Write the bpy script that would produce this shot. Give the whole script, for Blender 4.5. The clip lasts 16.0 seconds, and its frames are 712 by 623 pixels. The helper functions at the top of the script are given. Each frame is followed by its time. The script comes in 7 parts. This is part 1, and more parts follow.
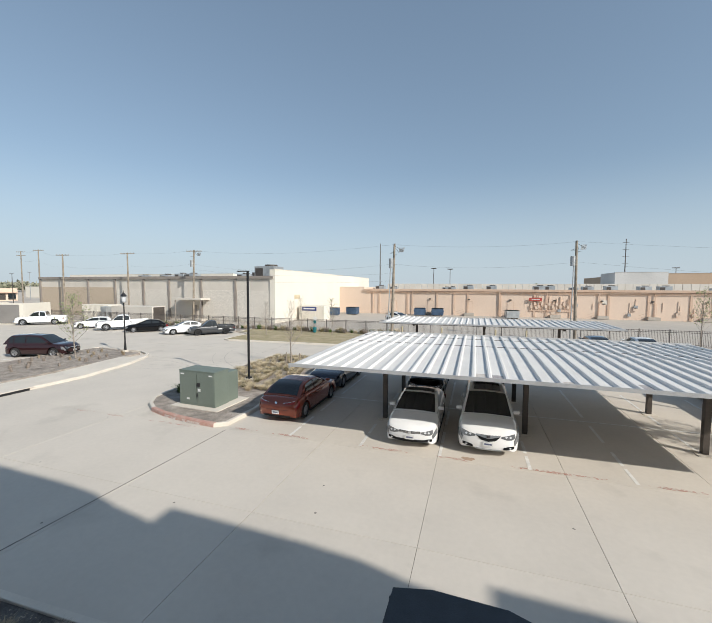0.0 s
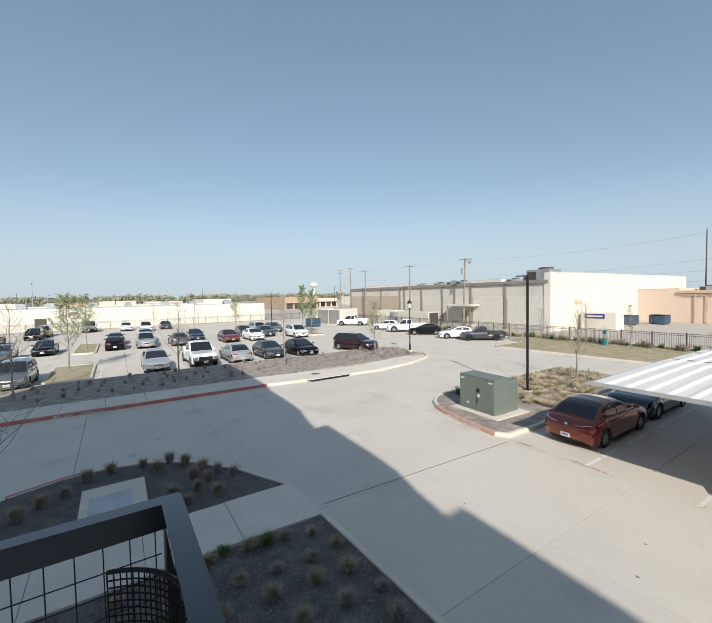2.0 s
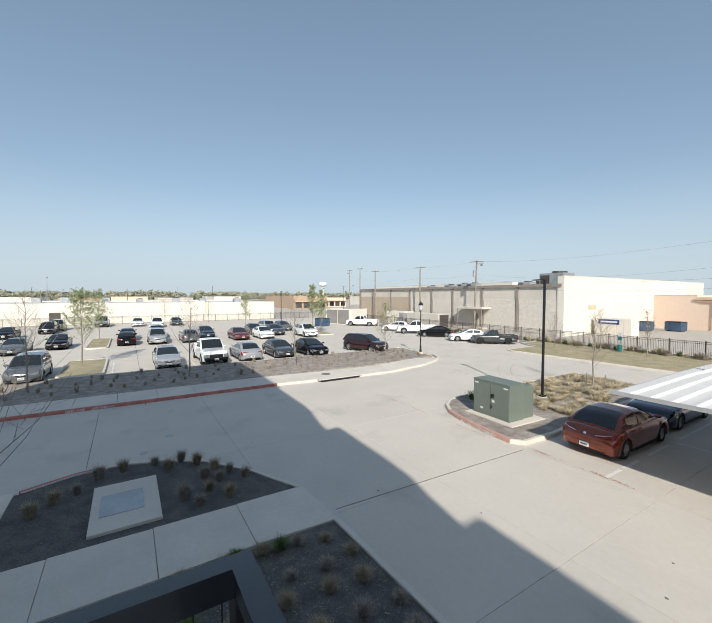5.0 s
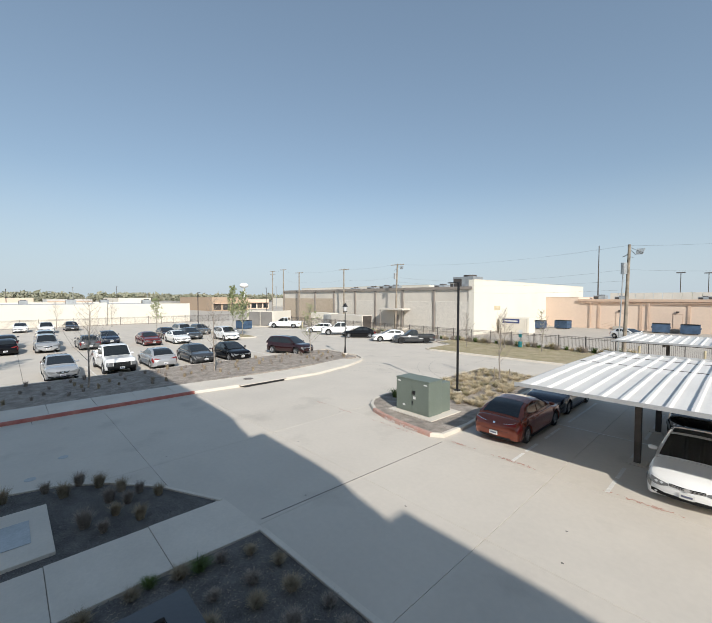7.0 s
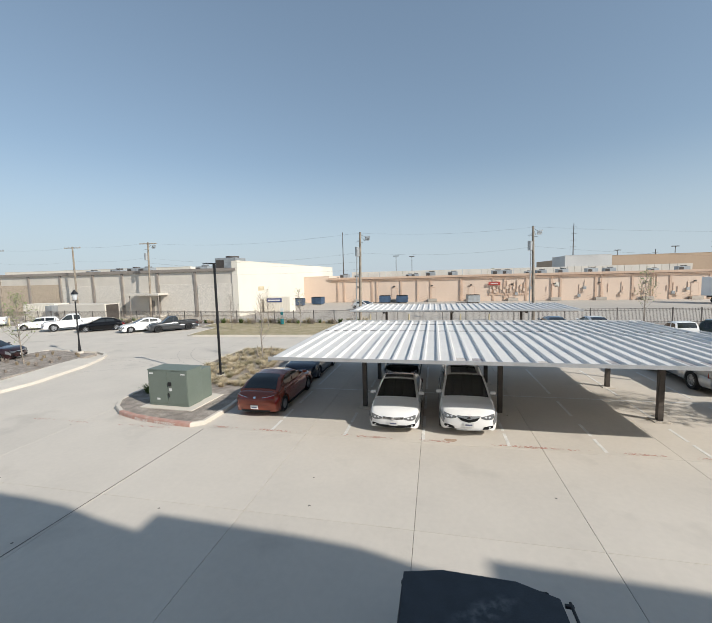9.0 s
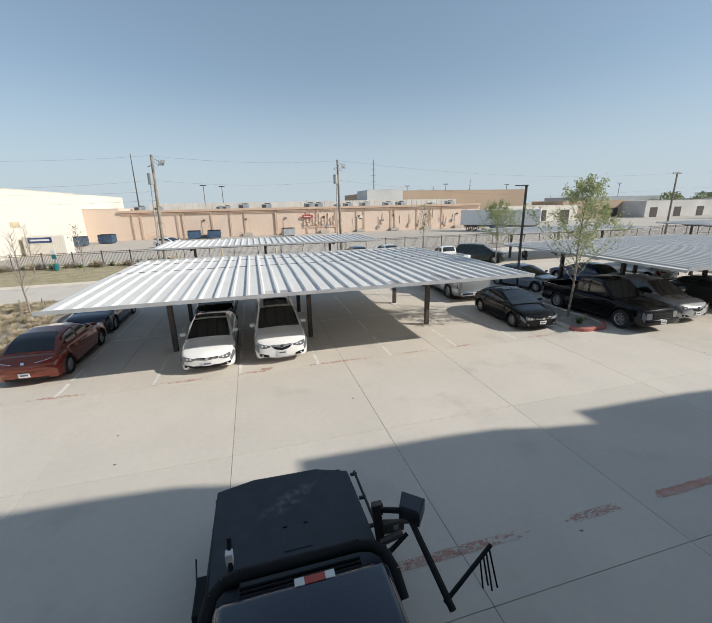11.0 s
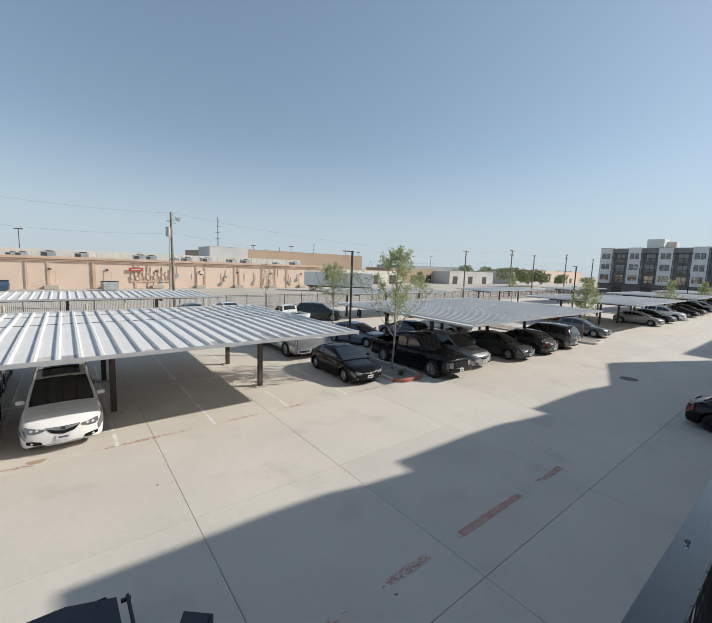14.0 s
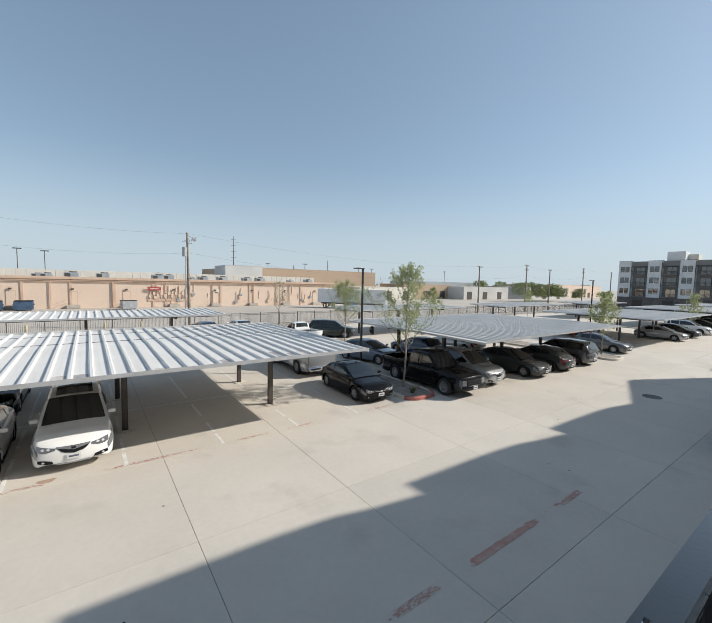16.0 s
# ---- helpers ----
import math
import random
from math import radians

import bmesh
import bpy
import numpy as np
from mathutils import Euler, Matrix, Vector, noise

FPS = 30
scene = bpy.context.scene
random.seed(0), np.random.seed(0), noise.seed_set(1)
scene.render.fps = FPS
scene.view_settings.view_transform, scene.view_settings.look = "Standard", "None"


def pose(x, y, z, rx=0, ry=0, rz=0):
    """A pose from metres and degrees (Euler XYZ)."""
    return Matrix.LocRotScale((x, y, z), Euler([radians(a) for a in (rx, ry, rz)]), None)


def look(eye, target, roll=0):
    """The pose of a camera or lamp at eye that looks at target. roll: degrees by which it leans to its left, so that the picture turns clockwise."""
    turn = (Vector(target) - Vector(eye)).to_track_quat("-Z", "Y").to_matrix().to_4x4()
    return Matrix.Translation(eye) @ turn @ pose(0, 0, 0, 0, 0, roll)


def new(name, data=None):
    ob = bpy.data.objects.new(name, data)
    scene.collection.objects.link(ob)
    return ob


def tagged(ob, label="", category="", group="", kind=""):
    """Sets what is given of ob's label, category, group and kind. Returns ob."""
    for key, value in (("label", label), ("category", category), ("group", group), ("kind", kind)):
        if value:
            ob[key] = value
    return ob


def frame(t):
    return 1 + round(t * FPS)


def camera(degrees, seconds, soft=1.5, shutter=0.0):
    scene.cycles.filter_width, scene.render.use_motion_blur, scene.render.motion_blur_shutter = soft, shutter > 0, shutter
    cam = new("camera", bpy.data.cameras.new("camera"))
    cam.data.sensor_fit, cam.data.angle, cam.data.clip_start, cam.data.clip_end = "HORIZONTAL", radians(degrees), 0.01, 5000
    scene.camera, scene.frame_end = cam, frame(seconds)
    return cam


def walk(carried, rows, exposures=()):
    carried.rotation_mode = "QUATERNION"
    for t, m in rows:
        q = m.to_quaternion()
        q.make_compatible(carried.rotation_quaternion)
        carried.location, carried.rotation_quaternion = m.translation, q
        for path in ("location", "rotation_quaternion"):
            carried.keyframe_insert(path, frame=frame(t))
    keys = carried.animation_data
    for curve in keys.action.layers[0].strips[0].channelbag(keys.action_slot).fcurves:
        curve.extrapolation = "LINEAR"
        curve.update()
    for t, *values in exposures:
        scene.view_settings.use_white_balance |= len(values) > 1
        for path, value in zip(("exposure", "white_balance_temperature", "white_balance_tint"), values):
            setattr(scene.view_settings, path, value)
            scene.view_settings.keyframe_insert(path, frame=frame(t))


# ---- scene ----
cam = camera(87.6, 16.0, soft=0.7)
PATH = [
    (0, (1.022, 0.103, 5.386), (0.414, 2.004, 5.26), 0.3),
    (0.5, (0.861, 0.031, 5.403), (0.006, 1.835, 5.285), -0.2),
    (1, (0.638, 0.014, 5.415), (-0.533, 1.632, 5.302), -0.8),
    (1.5, (0.407, 0.01, 5.406), (-1.073, 1.351, 5.307), -1.1),
    (2, (0.369, -0.1, 5.412), (-1.308, 0.987, 5.328), -1.1),
    (2.5, (0.388, -0.253, 5.44), (-1.417, 0.606, 5.361), -0.7),
    (3, (0.379, -0.316, 5.436), (-1.446, 0.496, 5.347), -0.3),
    (3.5, (0.353, -0.289, 5.421), (-1.447, 0.58, 5.333), -0.7),
    (4, (0.236, -0.182, 5.42), (-1.498, 0.81, 5.333), -0.6),
    (4.2, (0.193, -0.14, 5.427), (-1.508, 0.907, 5.337), -0.3),
    (6.3, (-0.018, -0.314, 5.463), (-1.72, 0.734, 5.389), 0.5),
    (6.5, (-0.025, -0.294, 5.454), (-1.675, 0.834, 5.383), 0.4),
    (7, (-0.009, -0.212, 5.447), (-1.462, 1.161, 5.373), 0.1),
    (7.5, (0.093, -0.057, 5.399), (-1.089, 1.554, 5.321), -0.6),
    (8, (0.221, 0.043, 5.333), (-0.649, 1.842, 5.252), -0.9),
    (8.5, (0.312, 0.064, 5.324), (-0.374, 1.94, 5.227), -1.2),
    (9, (0.452, 0.043, 5.4), (0.037, 1.99, 5.214), -1.4),
    (9.5, (0.554, -0.021, 5.543), (0.474, 1.944, 5.179), -1.2),
    (9.7, (0.568, -0.043, 5.564), (0.571, 1.894, 5.065), -1.2),
    (11.8, (1.105, -0.155, 5.308), (1.876, 1.614, 4.783), 0.1),
    (12, (1.133, -0.149, 5.314), (1.968, 1.605, 4.836), 0.5),
    (12.5, (1.204, -0.071, 5.34), (2.186, 1.621, 4.924), 2.3),
    (13, (1.342, -0.016, 5.317), (2.41, 1.64, 4.972), 3.2),
    (13.5, (1.547, -0.035, 5.339), (2.661, 1.601, 5.051), 2.5),
    (14, (1.752, -0.09, 5.342), (2.98, 1.471, 5.103), 2.1),
    (14.5, (1.87, -0.147, 5.364), (3.235, 1.302, 5.169), 2.2),
    (15, (2.011, -0.134, 5.368), (3.504, 1.187, 5.205), 2.5),
    (15.5, (2.003, -0.107, 5.373), (3.41, 1.307, 5.222), 2.2),
    (16, (1.943, -0.144, 5.37), (3.113, 1.471, 5.217), 1.4),
]
walk(cam, [(t, look(eye, goal, roll)) for t, eye, goal, roll in PATH],
     exposures=[(0, 0.0), (1.2, 0.02), (3, 0.11), (4.2, 0.09), (6.5, 0.06), (8, 0.0), (9.7, 0.0), (12, -0.02), (14, -0.02), (16, 0.05)])

# ---- light ----
SUN = Vector((1.42, -0.69, 1.0)).normalized()
world = bpy.data.worlds.new("sky")
scene.world = world
world.use_nodes = True
wn = world.node_tree
sky = wn.nodes.new("ShaderNodeTexSky")
sky.sky_type = "NISHITA"
sky.sun_disc = False
sky.sun_elevation = math.asin(SUN.z)
sky.sun_rotation = math.atan2(SUN.x, SUN.y)
sky.altitude, sky.air_density, sky.dust_density, sky.ozone_density = 0, 1.0, 0.7, 1.7
soft = wn.nodes.new("ShaderNodeHueSaturation")
soft.inputs["Saturation"].default_value = 0.82
haze = wn.nodes.new("ShaderNodeGamma")
haze.inputs[1].default_value = 0.66
wn.links.new(sky.outputs[0], haze.inputs[0])
cool = wn.nodes.new("ShaderNodeMix")
cool.data_type, cool.blend_type = "RGBA", "MULTIPLY"
cool.inputs[0].default_value, cool.inputs[7].default_value = 1.0, (0.855, 0.99, 1.075, 1)
wn.links.new(haze.outputs[0], soft.inputs["Color"])
wn.links.new(soft.outputs[0], cool.inputs[6])
# pale haze that thickens evenly towards the horizon all round
up, height, thick, pale = (wn.nodes.new("ShaderNode" + n) for n in ("TexCoord", "SeparateXYZ", "MapRange", "Mix"))
thick.interpolation_type = "SMOOTHSTEP"
thick.inputs[1].default_value, thick.inputs[2].default_value, thick.inputs[3].default_value, thick.inputs[4].default_value = -0.02, 0.30, 0.85, 0.0
pale.data_type = "RGBA"
pale.inputs[7].default_value = (2.75, 3.22, 3.62, 1)
wn.links.new(up.outputs["Generated"], height.inputs[0])
wn.links.new(height.outputs["Z"], thick.inputs[0])
wn.links.new(thick.outputs[0], pale.inputs[0])
wn.links.new(cool.outputs[2], pale.inputs[6])
wn.links.new(pale.outputs[2], wn.nodes["Background"].inputs[0])
wn.nodes["Background"].inputs[1].default_value = 0.195
sun = new("sun", bpy.data.lights.new("sun", "SUN"))
sun.data.energy, sun.data.angle, sun.data.color = 4.75, radians(0.6), (1.0, 0.95, 0.87)
sun.matrix_world = look(SUN * 60, (0, 0, 0))


# ---- materials ----
def mat(name, colour, rough=0.6, metal=0.0, vary=0.12, scale=3.0, bump=0.0, fine=40.0, tint=None, spread=0.0, coat=0.0, stain=0.0):
    """A surface with variation at two scales. tint: second colour of the large patches; spread: change from piece to piece; stain: dark blotches."""
    m = bpy.data.materials.new(name)
    m.use_nodes = True
    nt = m.node_tree
    b = nt.nodes["Principled BSDF"]
    b.inputs["Roughness"].default_value, b.inputs["Metallic"].default_value = rough, metal
    b.inputs["Coat Weight"].default_value = coat
    tc = nt.nodes.new("ShaderNodeTexCoord")
    big, small = nt.nodes.new("ShaderNodeTexNoise"), nt.nodes.new("ShaderNodeTexNoise")
    big.inputs["Scale"].default_value, small.inputs["Scale"].default_value = scale, fine
    big.inputs["Detail"].default_value, small.inputs["Detail"].default_value = 5, 3
    geo = nt.nodes.new("ShaderNodeNewGeometry")
    for n in (big, small):
        nt.links.new(geo.outputs["Position"], n.inputs["Vector"])
    mix = nt.nodes.new("ShaderNodeMix")
    mix.data_type = "RGBA"
    c2 = tint or [c * (1 - 2 * vary) for c in colour]
    mix.inputs[6].default_value, mix.inputs[7].default_value = (*colour, 1), (*c2, 1)
    ramp = nt.nodes.new("ShaderNodeMapRange")
    ramp.inputs[1].default_value, ramp.inputs[2].default_value = 0.35, 0.68
    nt.links.new(big.outputs[0], ramp.inputs[0])
    nt.links.new(ramp.outputs[0], mix.inputs[0])
    hsv = nt.nodes.new("ShaderNodeHueSaturation")
    nt.links.new(mix.outputs[2], hsv.inputs["Color"])
    val = nt.nodes.new("ShaderNodeMapRange")
    val.inputs[1].default_value, val.inputs[2].default_value = 0.25, 0.75
    val.inputs[3].default_value, val.inputs[4].default_value = 1 - vary * 0.8, 1 + vary * 0.8
    nt.links.new(small.outputs[0], val.inputs[0])
    last = val.outputs[0]
    if spread:
        info = nt.nodes.new("ShaderNodeObjectInfo")
        mr = nt.nodes.new("ShaderNodeMapRange")
        mr.inputs[3].default_value, mr.inputs[4].default_value = 1 - spread, 1 + spread
        nt.links.new(info.outputs["Random"], mr.inputs[0])
        mul = nt.nodes.new("ShaderNodeMath")
        mul.operation = "MULTIPLY"
        nt.links.new(last, mul.inputs[0])
        nt.links.new(mr.outputs[0], mul.inputs[1])
        last = mul.outputs[0]
    if stain:
        sp = nt.nodes.new("ShaderNodeTexNoise")
        sp.inputs["Scale"].default_value, sp.inputs["Detail"].default_value = 0.55, 6
        nt.links.new(geo.outputs["Position"], sp.inputs["Vector"])
        mr = nt.nodes.new("ShaderNodeMapRange")
        mr.inputs[1].default_value, mr.inputs[2].default_value = 0.58, 0.75
        mr.inputs[3].default_value, mr.inputs[4].default_value = 1.0, 1 - stain
        nt.links.new(sp.outputs[0], mr.inputs[0])
        mul = nt.nodes.new("ShaderNodeMath")
        mul.operation = "MULTIPLY"
        nt.links.new(last, mul.inputs[0])
        nt.links.new(mr.outputs[0], mul.inputs[1])
        last = mul.outputs[0]
    nt.links.new(last, hsv.inputs["Value"])
    nt.links.new(hsv.outputs[0], b.inputs["Base Color"])
    if bump:
        bp = nt.nodes.new("ShaderNodeBump")
        bp.inputs["Strength"].default_value, bp.inputs["Distance"].default_value = bump, 0.02
        nt.links.new(small.outputs[0], bp.inputs["Height"])
        nt.links.new(bp.outputs[0], b.inputs["Normal"])
    return m


def glassy(name, colour, rough=0.03):
    m = bpy.data.materials.new(name)
    m.use_nodes = True
    b = m.node_tree.nodes["Principled BSDF"]
    b.inputs["Base Color"].default_value = (*colour, 1)
    b.inputs["Roughness"].default_value, b.inputs["IOR"].default_value = rough, 1.5
    b.inputs["Coat Weight"].default_value = 0.6
    return m


M = {}
M["concrete"] = mat("concrete", (0.595, 0.54, 0.468), 0.85, vary=0.035, scale=0.45, fine=7, bump=0.12, tint=(0.55, 0.50, 0.435), spread=0.03, stain=0.16)
M["concrete_pale"] = mat("concrete_pale", (0.66, 0.60, 0.52), 0.85, vary=0.05, scale=0.8, fine=14, bump=0.1, spread=0.03, stain=0.1)
M["joint"] = mat("joint", (0.20, 0.18, 0.16), 0.95, vary=0.2, scale=2)
M["earth"] = mat("earth", (0.50, 0.45, 0.39), 0.95, vary=0.1, scale=0.05, fine=1.5, tint=(0.42, 0.38, 0.33))
M["red_paint"] = mat("red_paint", (0.38, 0.115, 0.095), 0.8, vary=0.15, scale=2.2, fine=25, tint=(0.48, 0.19, 0.15))
M["faded_red"] = mat("faded_red", (0.46, 0.24, 0.19), 0.85, vary=0.2, scale=5, fine=30, tint=(0.50, 0.36, 0.30))
M["white_paint"] = mat("white_paint", (0.74, 0.72, 0.68), 0.8, vary=0.1, scale=4, fine=30)
M["mulch"] = mat("mulch", (0.40, 0.35, 0.30), 0.95, vary=0.35, scale=2.5, fine=26, bump=0.9, tint=(0.22, 0.19, 0.165))
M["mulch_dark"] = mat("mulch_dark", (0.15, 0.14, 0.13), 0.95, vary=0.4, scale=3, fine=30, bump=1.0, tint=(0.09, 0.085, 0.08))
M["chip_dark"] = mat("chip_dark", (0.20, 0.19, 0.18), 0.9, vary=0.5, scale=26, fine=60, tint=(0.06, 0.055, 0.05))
M["chip"] = mat("chip", (0.40, 0.34, 0.285), 0.9, vary=0.45, scale=22, fine=60, tint=(0.17, 0.145, 0.125))
M["lawn"] = mat("lawn", (0.30, 0.265, 0.15), 0.95, vary=0.25, scale=0.9, fine=12, bump=0.6, tint=(0.42, 0.345, 0.235))
M["dry_grass"] = mat("dry_grass", (0.62, 0.52, 0.36), 0.9, vary=0.25, scale=1.3, fine=20, tint=(0.46, 0.38, 0.25))
M["straw"] = mat("straw", (0.40, 0.33, 0.23), 0.9, vary=0.3, scale=6, fine=20, tint=(0.24, 0.19, 0.13))
M["green_grass"] = mat("green_grass", (0.13, 0.19, 0.05), 0.9, vary=0.25, scale=3, fine=20)
M["leaf"] = mat("leaf", (0.33, 0.37, 0.20), 0.65, vary=0.25, scale=1.5, fine=12, tint=(0.27, 0.31, 0.16))
tr = M["leaf"].node_tree
thin, blend = tr.nodes.new("ShaderNodeBsdfTranslucent"), tr.nodes.new("ShaderNodeMixShader")
thin.inputs[0].default_value = (0.45, 0.48, 0.24, 1)
blend.inputs[0].default_value = 0.45
tr.links.new(tr.nodes["Principled BSDF"].outputs[0], blend.inputs[1])
tr.links.new(thin.outputs[0], blend.inputs[2])
tr.links.new(blend.outputs[0], tr.nodes["Material Output"].inputs[0])
# distance haze is mixed into this leaf colour
M["far_leaf"] = mat("far_leaf", (0.33, 0.32, 0.24), 0.9, vary=0.2, scale=0.05, fine=1, tint=(0.24, 0.25, 0.17))
M["bark"] = mat("bark", (0.36, 0.31, 0.26), 0.9, vary=0.25, scale=6, fine=40, bump=0.5)
M["roof_metal"] = mat("roof_metal", (0.71, 0.69, 0.66), 0.62, metal=0.0, vary=0.04, scale=0.8, fine=18, spread=0.03, tint=(0.66, 0.64, 0.61))
M["roof_rust"] = mat("roof_rust", (0.29, 0.25, 0.22), 0.6, metal=0.2, vary=0.15, scale=2, fine=20)
M["steel_dark"] = mat("steel_dark", (0.10, 0.085, 0.075), 0.55, metal=0.3, vary=0.15, scale=2, fine=30)
M["fascia"] = mat("fascia", (0.55, 0.55, 0.55), 0.5, metal=0.3, vary=0.08, scale=2)
M["black_metal"] = mat("black_metal", (0.022, 0.022, 0.024), 0.45, metal=0.2, vary=0.15, scale=3, fine=60)
M["rail"] = mat("rail", (0.030, 0.033, 0.039), 0.30, metal=0.0, vary=0.12, scale=5, fine=80, bump=0.03, coat=1.0)
# dark metal, its base colour lifted to include the haze in between
M["fence"] = mat("fence", (0.115, 0.10, 0.09), 0.6, vary=0.1, scale=4)
M["wood_pole"] = mat("wood_pole", (0.33, 0.28, 0.22), 0.9, vary=0.2, scale=2, fine=30, bump=0.3)
M["wire"] = mat("wire", (0.06, 0.06, 0.06), 0.7, vary=0.05)
M["galv"] = mat("galv", (0.45, 0.47, 0.48), 0.5, metal=0.5, vary=0.12, scale=1.5, fine=20)
M["transformer"] = mat("transformer", (0.15, 0.18, 0.15), 0.5, vary=0.08, scale=1.2, fine=20, tint=(0.165, 0.195, 0.165))
M["white_wall"] = mat("white_wall", (0.74, 0.69, 0.60), 0.85, vary=0.03, scale=0.25, fine=6, bump=0.1, tint=(0.70, 0.655, 0.57))
M["panel_grey"] = mat("panel_grey", (0.64, 0.59, 0.52), 0.9, vary=0.06, scale=0.4, fine=5, bump=0.3)
M["pebble"] = mat("pebble", (0.68, 0.63, 0.56), 0.95, vary=0.22, scale=9, fine=6.5, bump=1.0, tint=(0.58, 0.54, 0.48))
M["pebble_tan"] = mat("pebble_tan", (0.52, 0.43, 0.33), 0.95, vary=0.25, scale=9, fine=6.5, bump=1.0, tint=(0.42, 0.34, 0.26))
M["trim_brown"] = mat("trim_brown", (0.29, 0.255, 0.225), 0.7, vary=0.08, scale=1)
M["peach"] = mat("peach", (0.72, 0.57, 0.455), 0.9, vary=0.04, scale=0.15, fine=3, bump=0.1, tint=(0.68, 0.53, 0.42))
M["peach_dark"] = mat("peach_dark", (0.63, 0.455, 0.34), 0.85, vary=0.08, scale=0.6, fine=6)
M["tan_wall"] = mat("tan_wall", (0.47, 0.35, 0.25), 0.9, vary=0.05, scale=0.1, fine=2)
M["flat_roof"] = mat("flat_roof", (0.62, 0.60, 0.57), 0.9, vary=0.1, scale=0.15, fine=3)
M["siding"] = mat("siding", (0.80, 0.80, 0.80), 0.6, vary=0.03, scale=1.2, fine=30, spread=0.015)
M["apt_white"] = mat("apt_white", (0.76, 0.75, 0.73), 0.7, vary=0.03, scale=0.4, fine=6)
M["apt_dark"] = mat("apt_dark", (0.25, 0.235, 0.22), 0.7, vary=0.1, scale=0.5, fine=8)
M["apt_base"] = mat("apt_base", (0.19, 0.165, 0.15), 0.85, vary=0.2, scale=1.5, fine=12)
M["brick"] = mat("brick", (0.33, 0.20, 0.15), 0.9, vary=0.2, scale=6, fine=30, bump=0.4, spread=0.15)
M["window_frame"] = mat("window_frame", (0.06, 0.06, 0.062), 0.5, vary=0.08)
M["window_glass"] = glassy("window_glass", (0.012, 0.016, 0.02), 0.02)
M["window_glass"].node_tree.nodes["Principled BSDF"].inputs["IOR"].default_value = 2.1
M["car_glass"] = glassy("car_glass", (0.016, 0.019, 0.02), 0.09)
M["tyre"] = mat("tyre", (0.022, 0.022, 0.023), 0.85, vary=0.1, scale=10)
M["rim"] = mat("rim", (0.55, 0.56, 0.58), 0.35, metal=0.8, vary=0.08)
M["rim_dark"] = mat("rim_dark", (0.03, 0.03, 0.032), 0.4, metal=0.5, vary=0.08)
M["black_plastic"] = mat("black_plastic", (0.010, 0.011, 0.012), 0.65, vary=0.15, scale=4, fine=30)
M["black_plastic"].node_tree.nodes["Principled BSDF"].inputs["Specular IOR Level"].default_value = 0.25
M["chrome"] = mat("chrome", (0.75, 0.76, 0.78), 0.18, metal=1.0, vary=0.03)
M["lens"] = glassy("lens", (0.62, 0.64, 0.66), 0.08)
M["headlamp"] = glassy("headlamp", (0.15, 0.155, 0.16), 0.06)
M["tail_lens"] = glassy("tail_lens", (0.20, 0.014, 0.012), 0.12)
M["number_plate"] = mat("number_plate", (0.72, 0.72, 0.70), 0.5, vary=0.05)
M["plate_ink"] = mat("plate_ink", (0.12, 0.13, 0.2), 0.6, vary=0.05)
M["dumpster_blue"] = mat("dumpster_blue", (0.06, 0.11, 0.19), 0.6, vary=0.2, scale=1.5)
M["sign_blue"] = mat("sign_blue", (0.03, 0.05, 0.18), 0.5, vary=0.05)
M["sign_red"] = mat("sign_red", (0.44, 0.08, 0.06), 0.5, vary=0.05)
M["teal"] = mat("teal", (0.02, 0.20, 0.22), 0.5, vary=0.08)
M["yellow"] = mat("yellow", (0.58, 0.50, 0.33), 0.6, vary=0.1)
M["van_white"] = mat("van_white", (0.80, 0.80, 0.79), 0.45, vary=0.03, scale=1)
M["deck"] = mat("deck", (0.022, 0.027, 0.034), 0.5, vary=0.3, scale=4, fine=60, bump=0.1, tint=(0.03, 0.037, 0.046))
# a chalky scuff across the middle of the deck
dk = M["deck"].node_tree
dk_b = dk.nodes["Principled BSDF"]
dk_pos, dk_map, dk_len, dk_edge, dk_grain, dk_gr, dk_mul, dk_mix = (dk.nodes.new("ShaderNode" + n) for n in ("NewGeometry", "Mapping", "VectorMath", "MapRange", "TexNoise", "MapRange", "Math", "Mix"))
dk_map.vector_type = "TEXTURE"
dk_map.inputs["Location"].default_value = (1.10, 4.74, 1.02)
dk_map.inputs["Rotation"].default_value = (0, 0, radians(31))
dk_map.inputs["Scale"].default_value = (.60, .17, 1)
dk_len.operation = "LENGTH"
dk_edge.inputs[1].default_value, dk_edge.inputs[2].default_value, dk_edge.inputs[3].default_value, dk_edge.inputs[4].default_value = 0.0, 1.1, 1.0, 0.0
dk_grain.inputs["Scale"].default_value, dk_grain.inputs["Detail"].default_value = 9, 8
dk_gr.inputs[1].default_value, dk_gr.inputs[2].default_value = 0.42, 0.68
dk_mul.operation = "MULTIPLY"
dk_mix.data_type = "RGBA"
dk_mix.inputs[7].default_value = (0.15, 0.16, 0.165, 1)
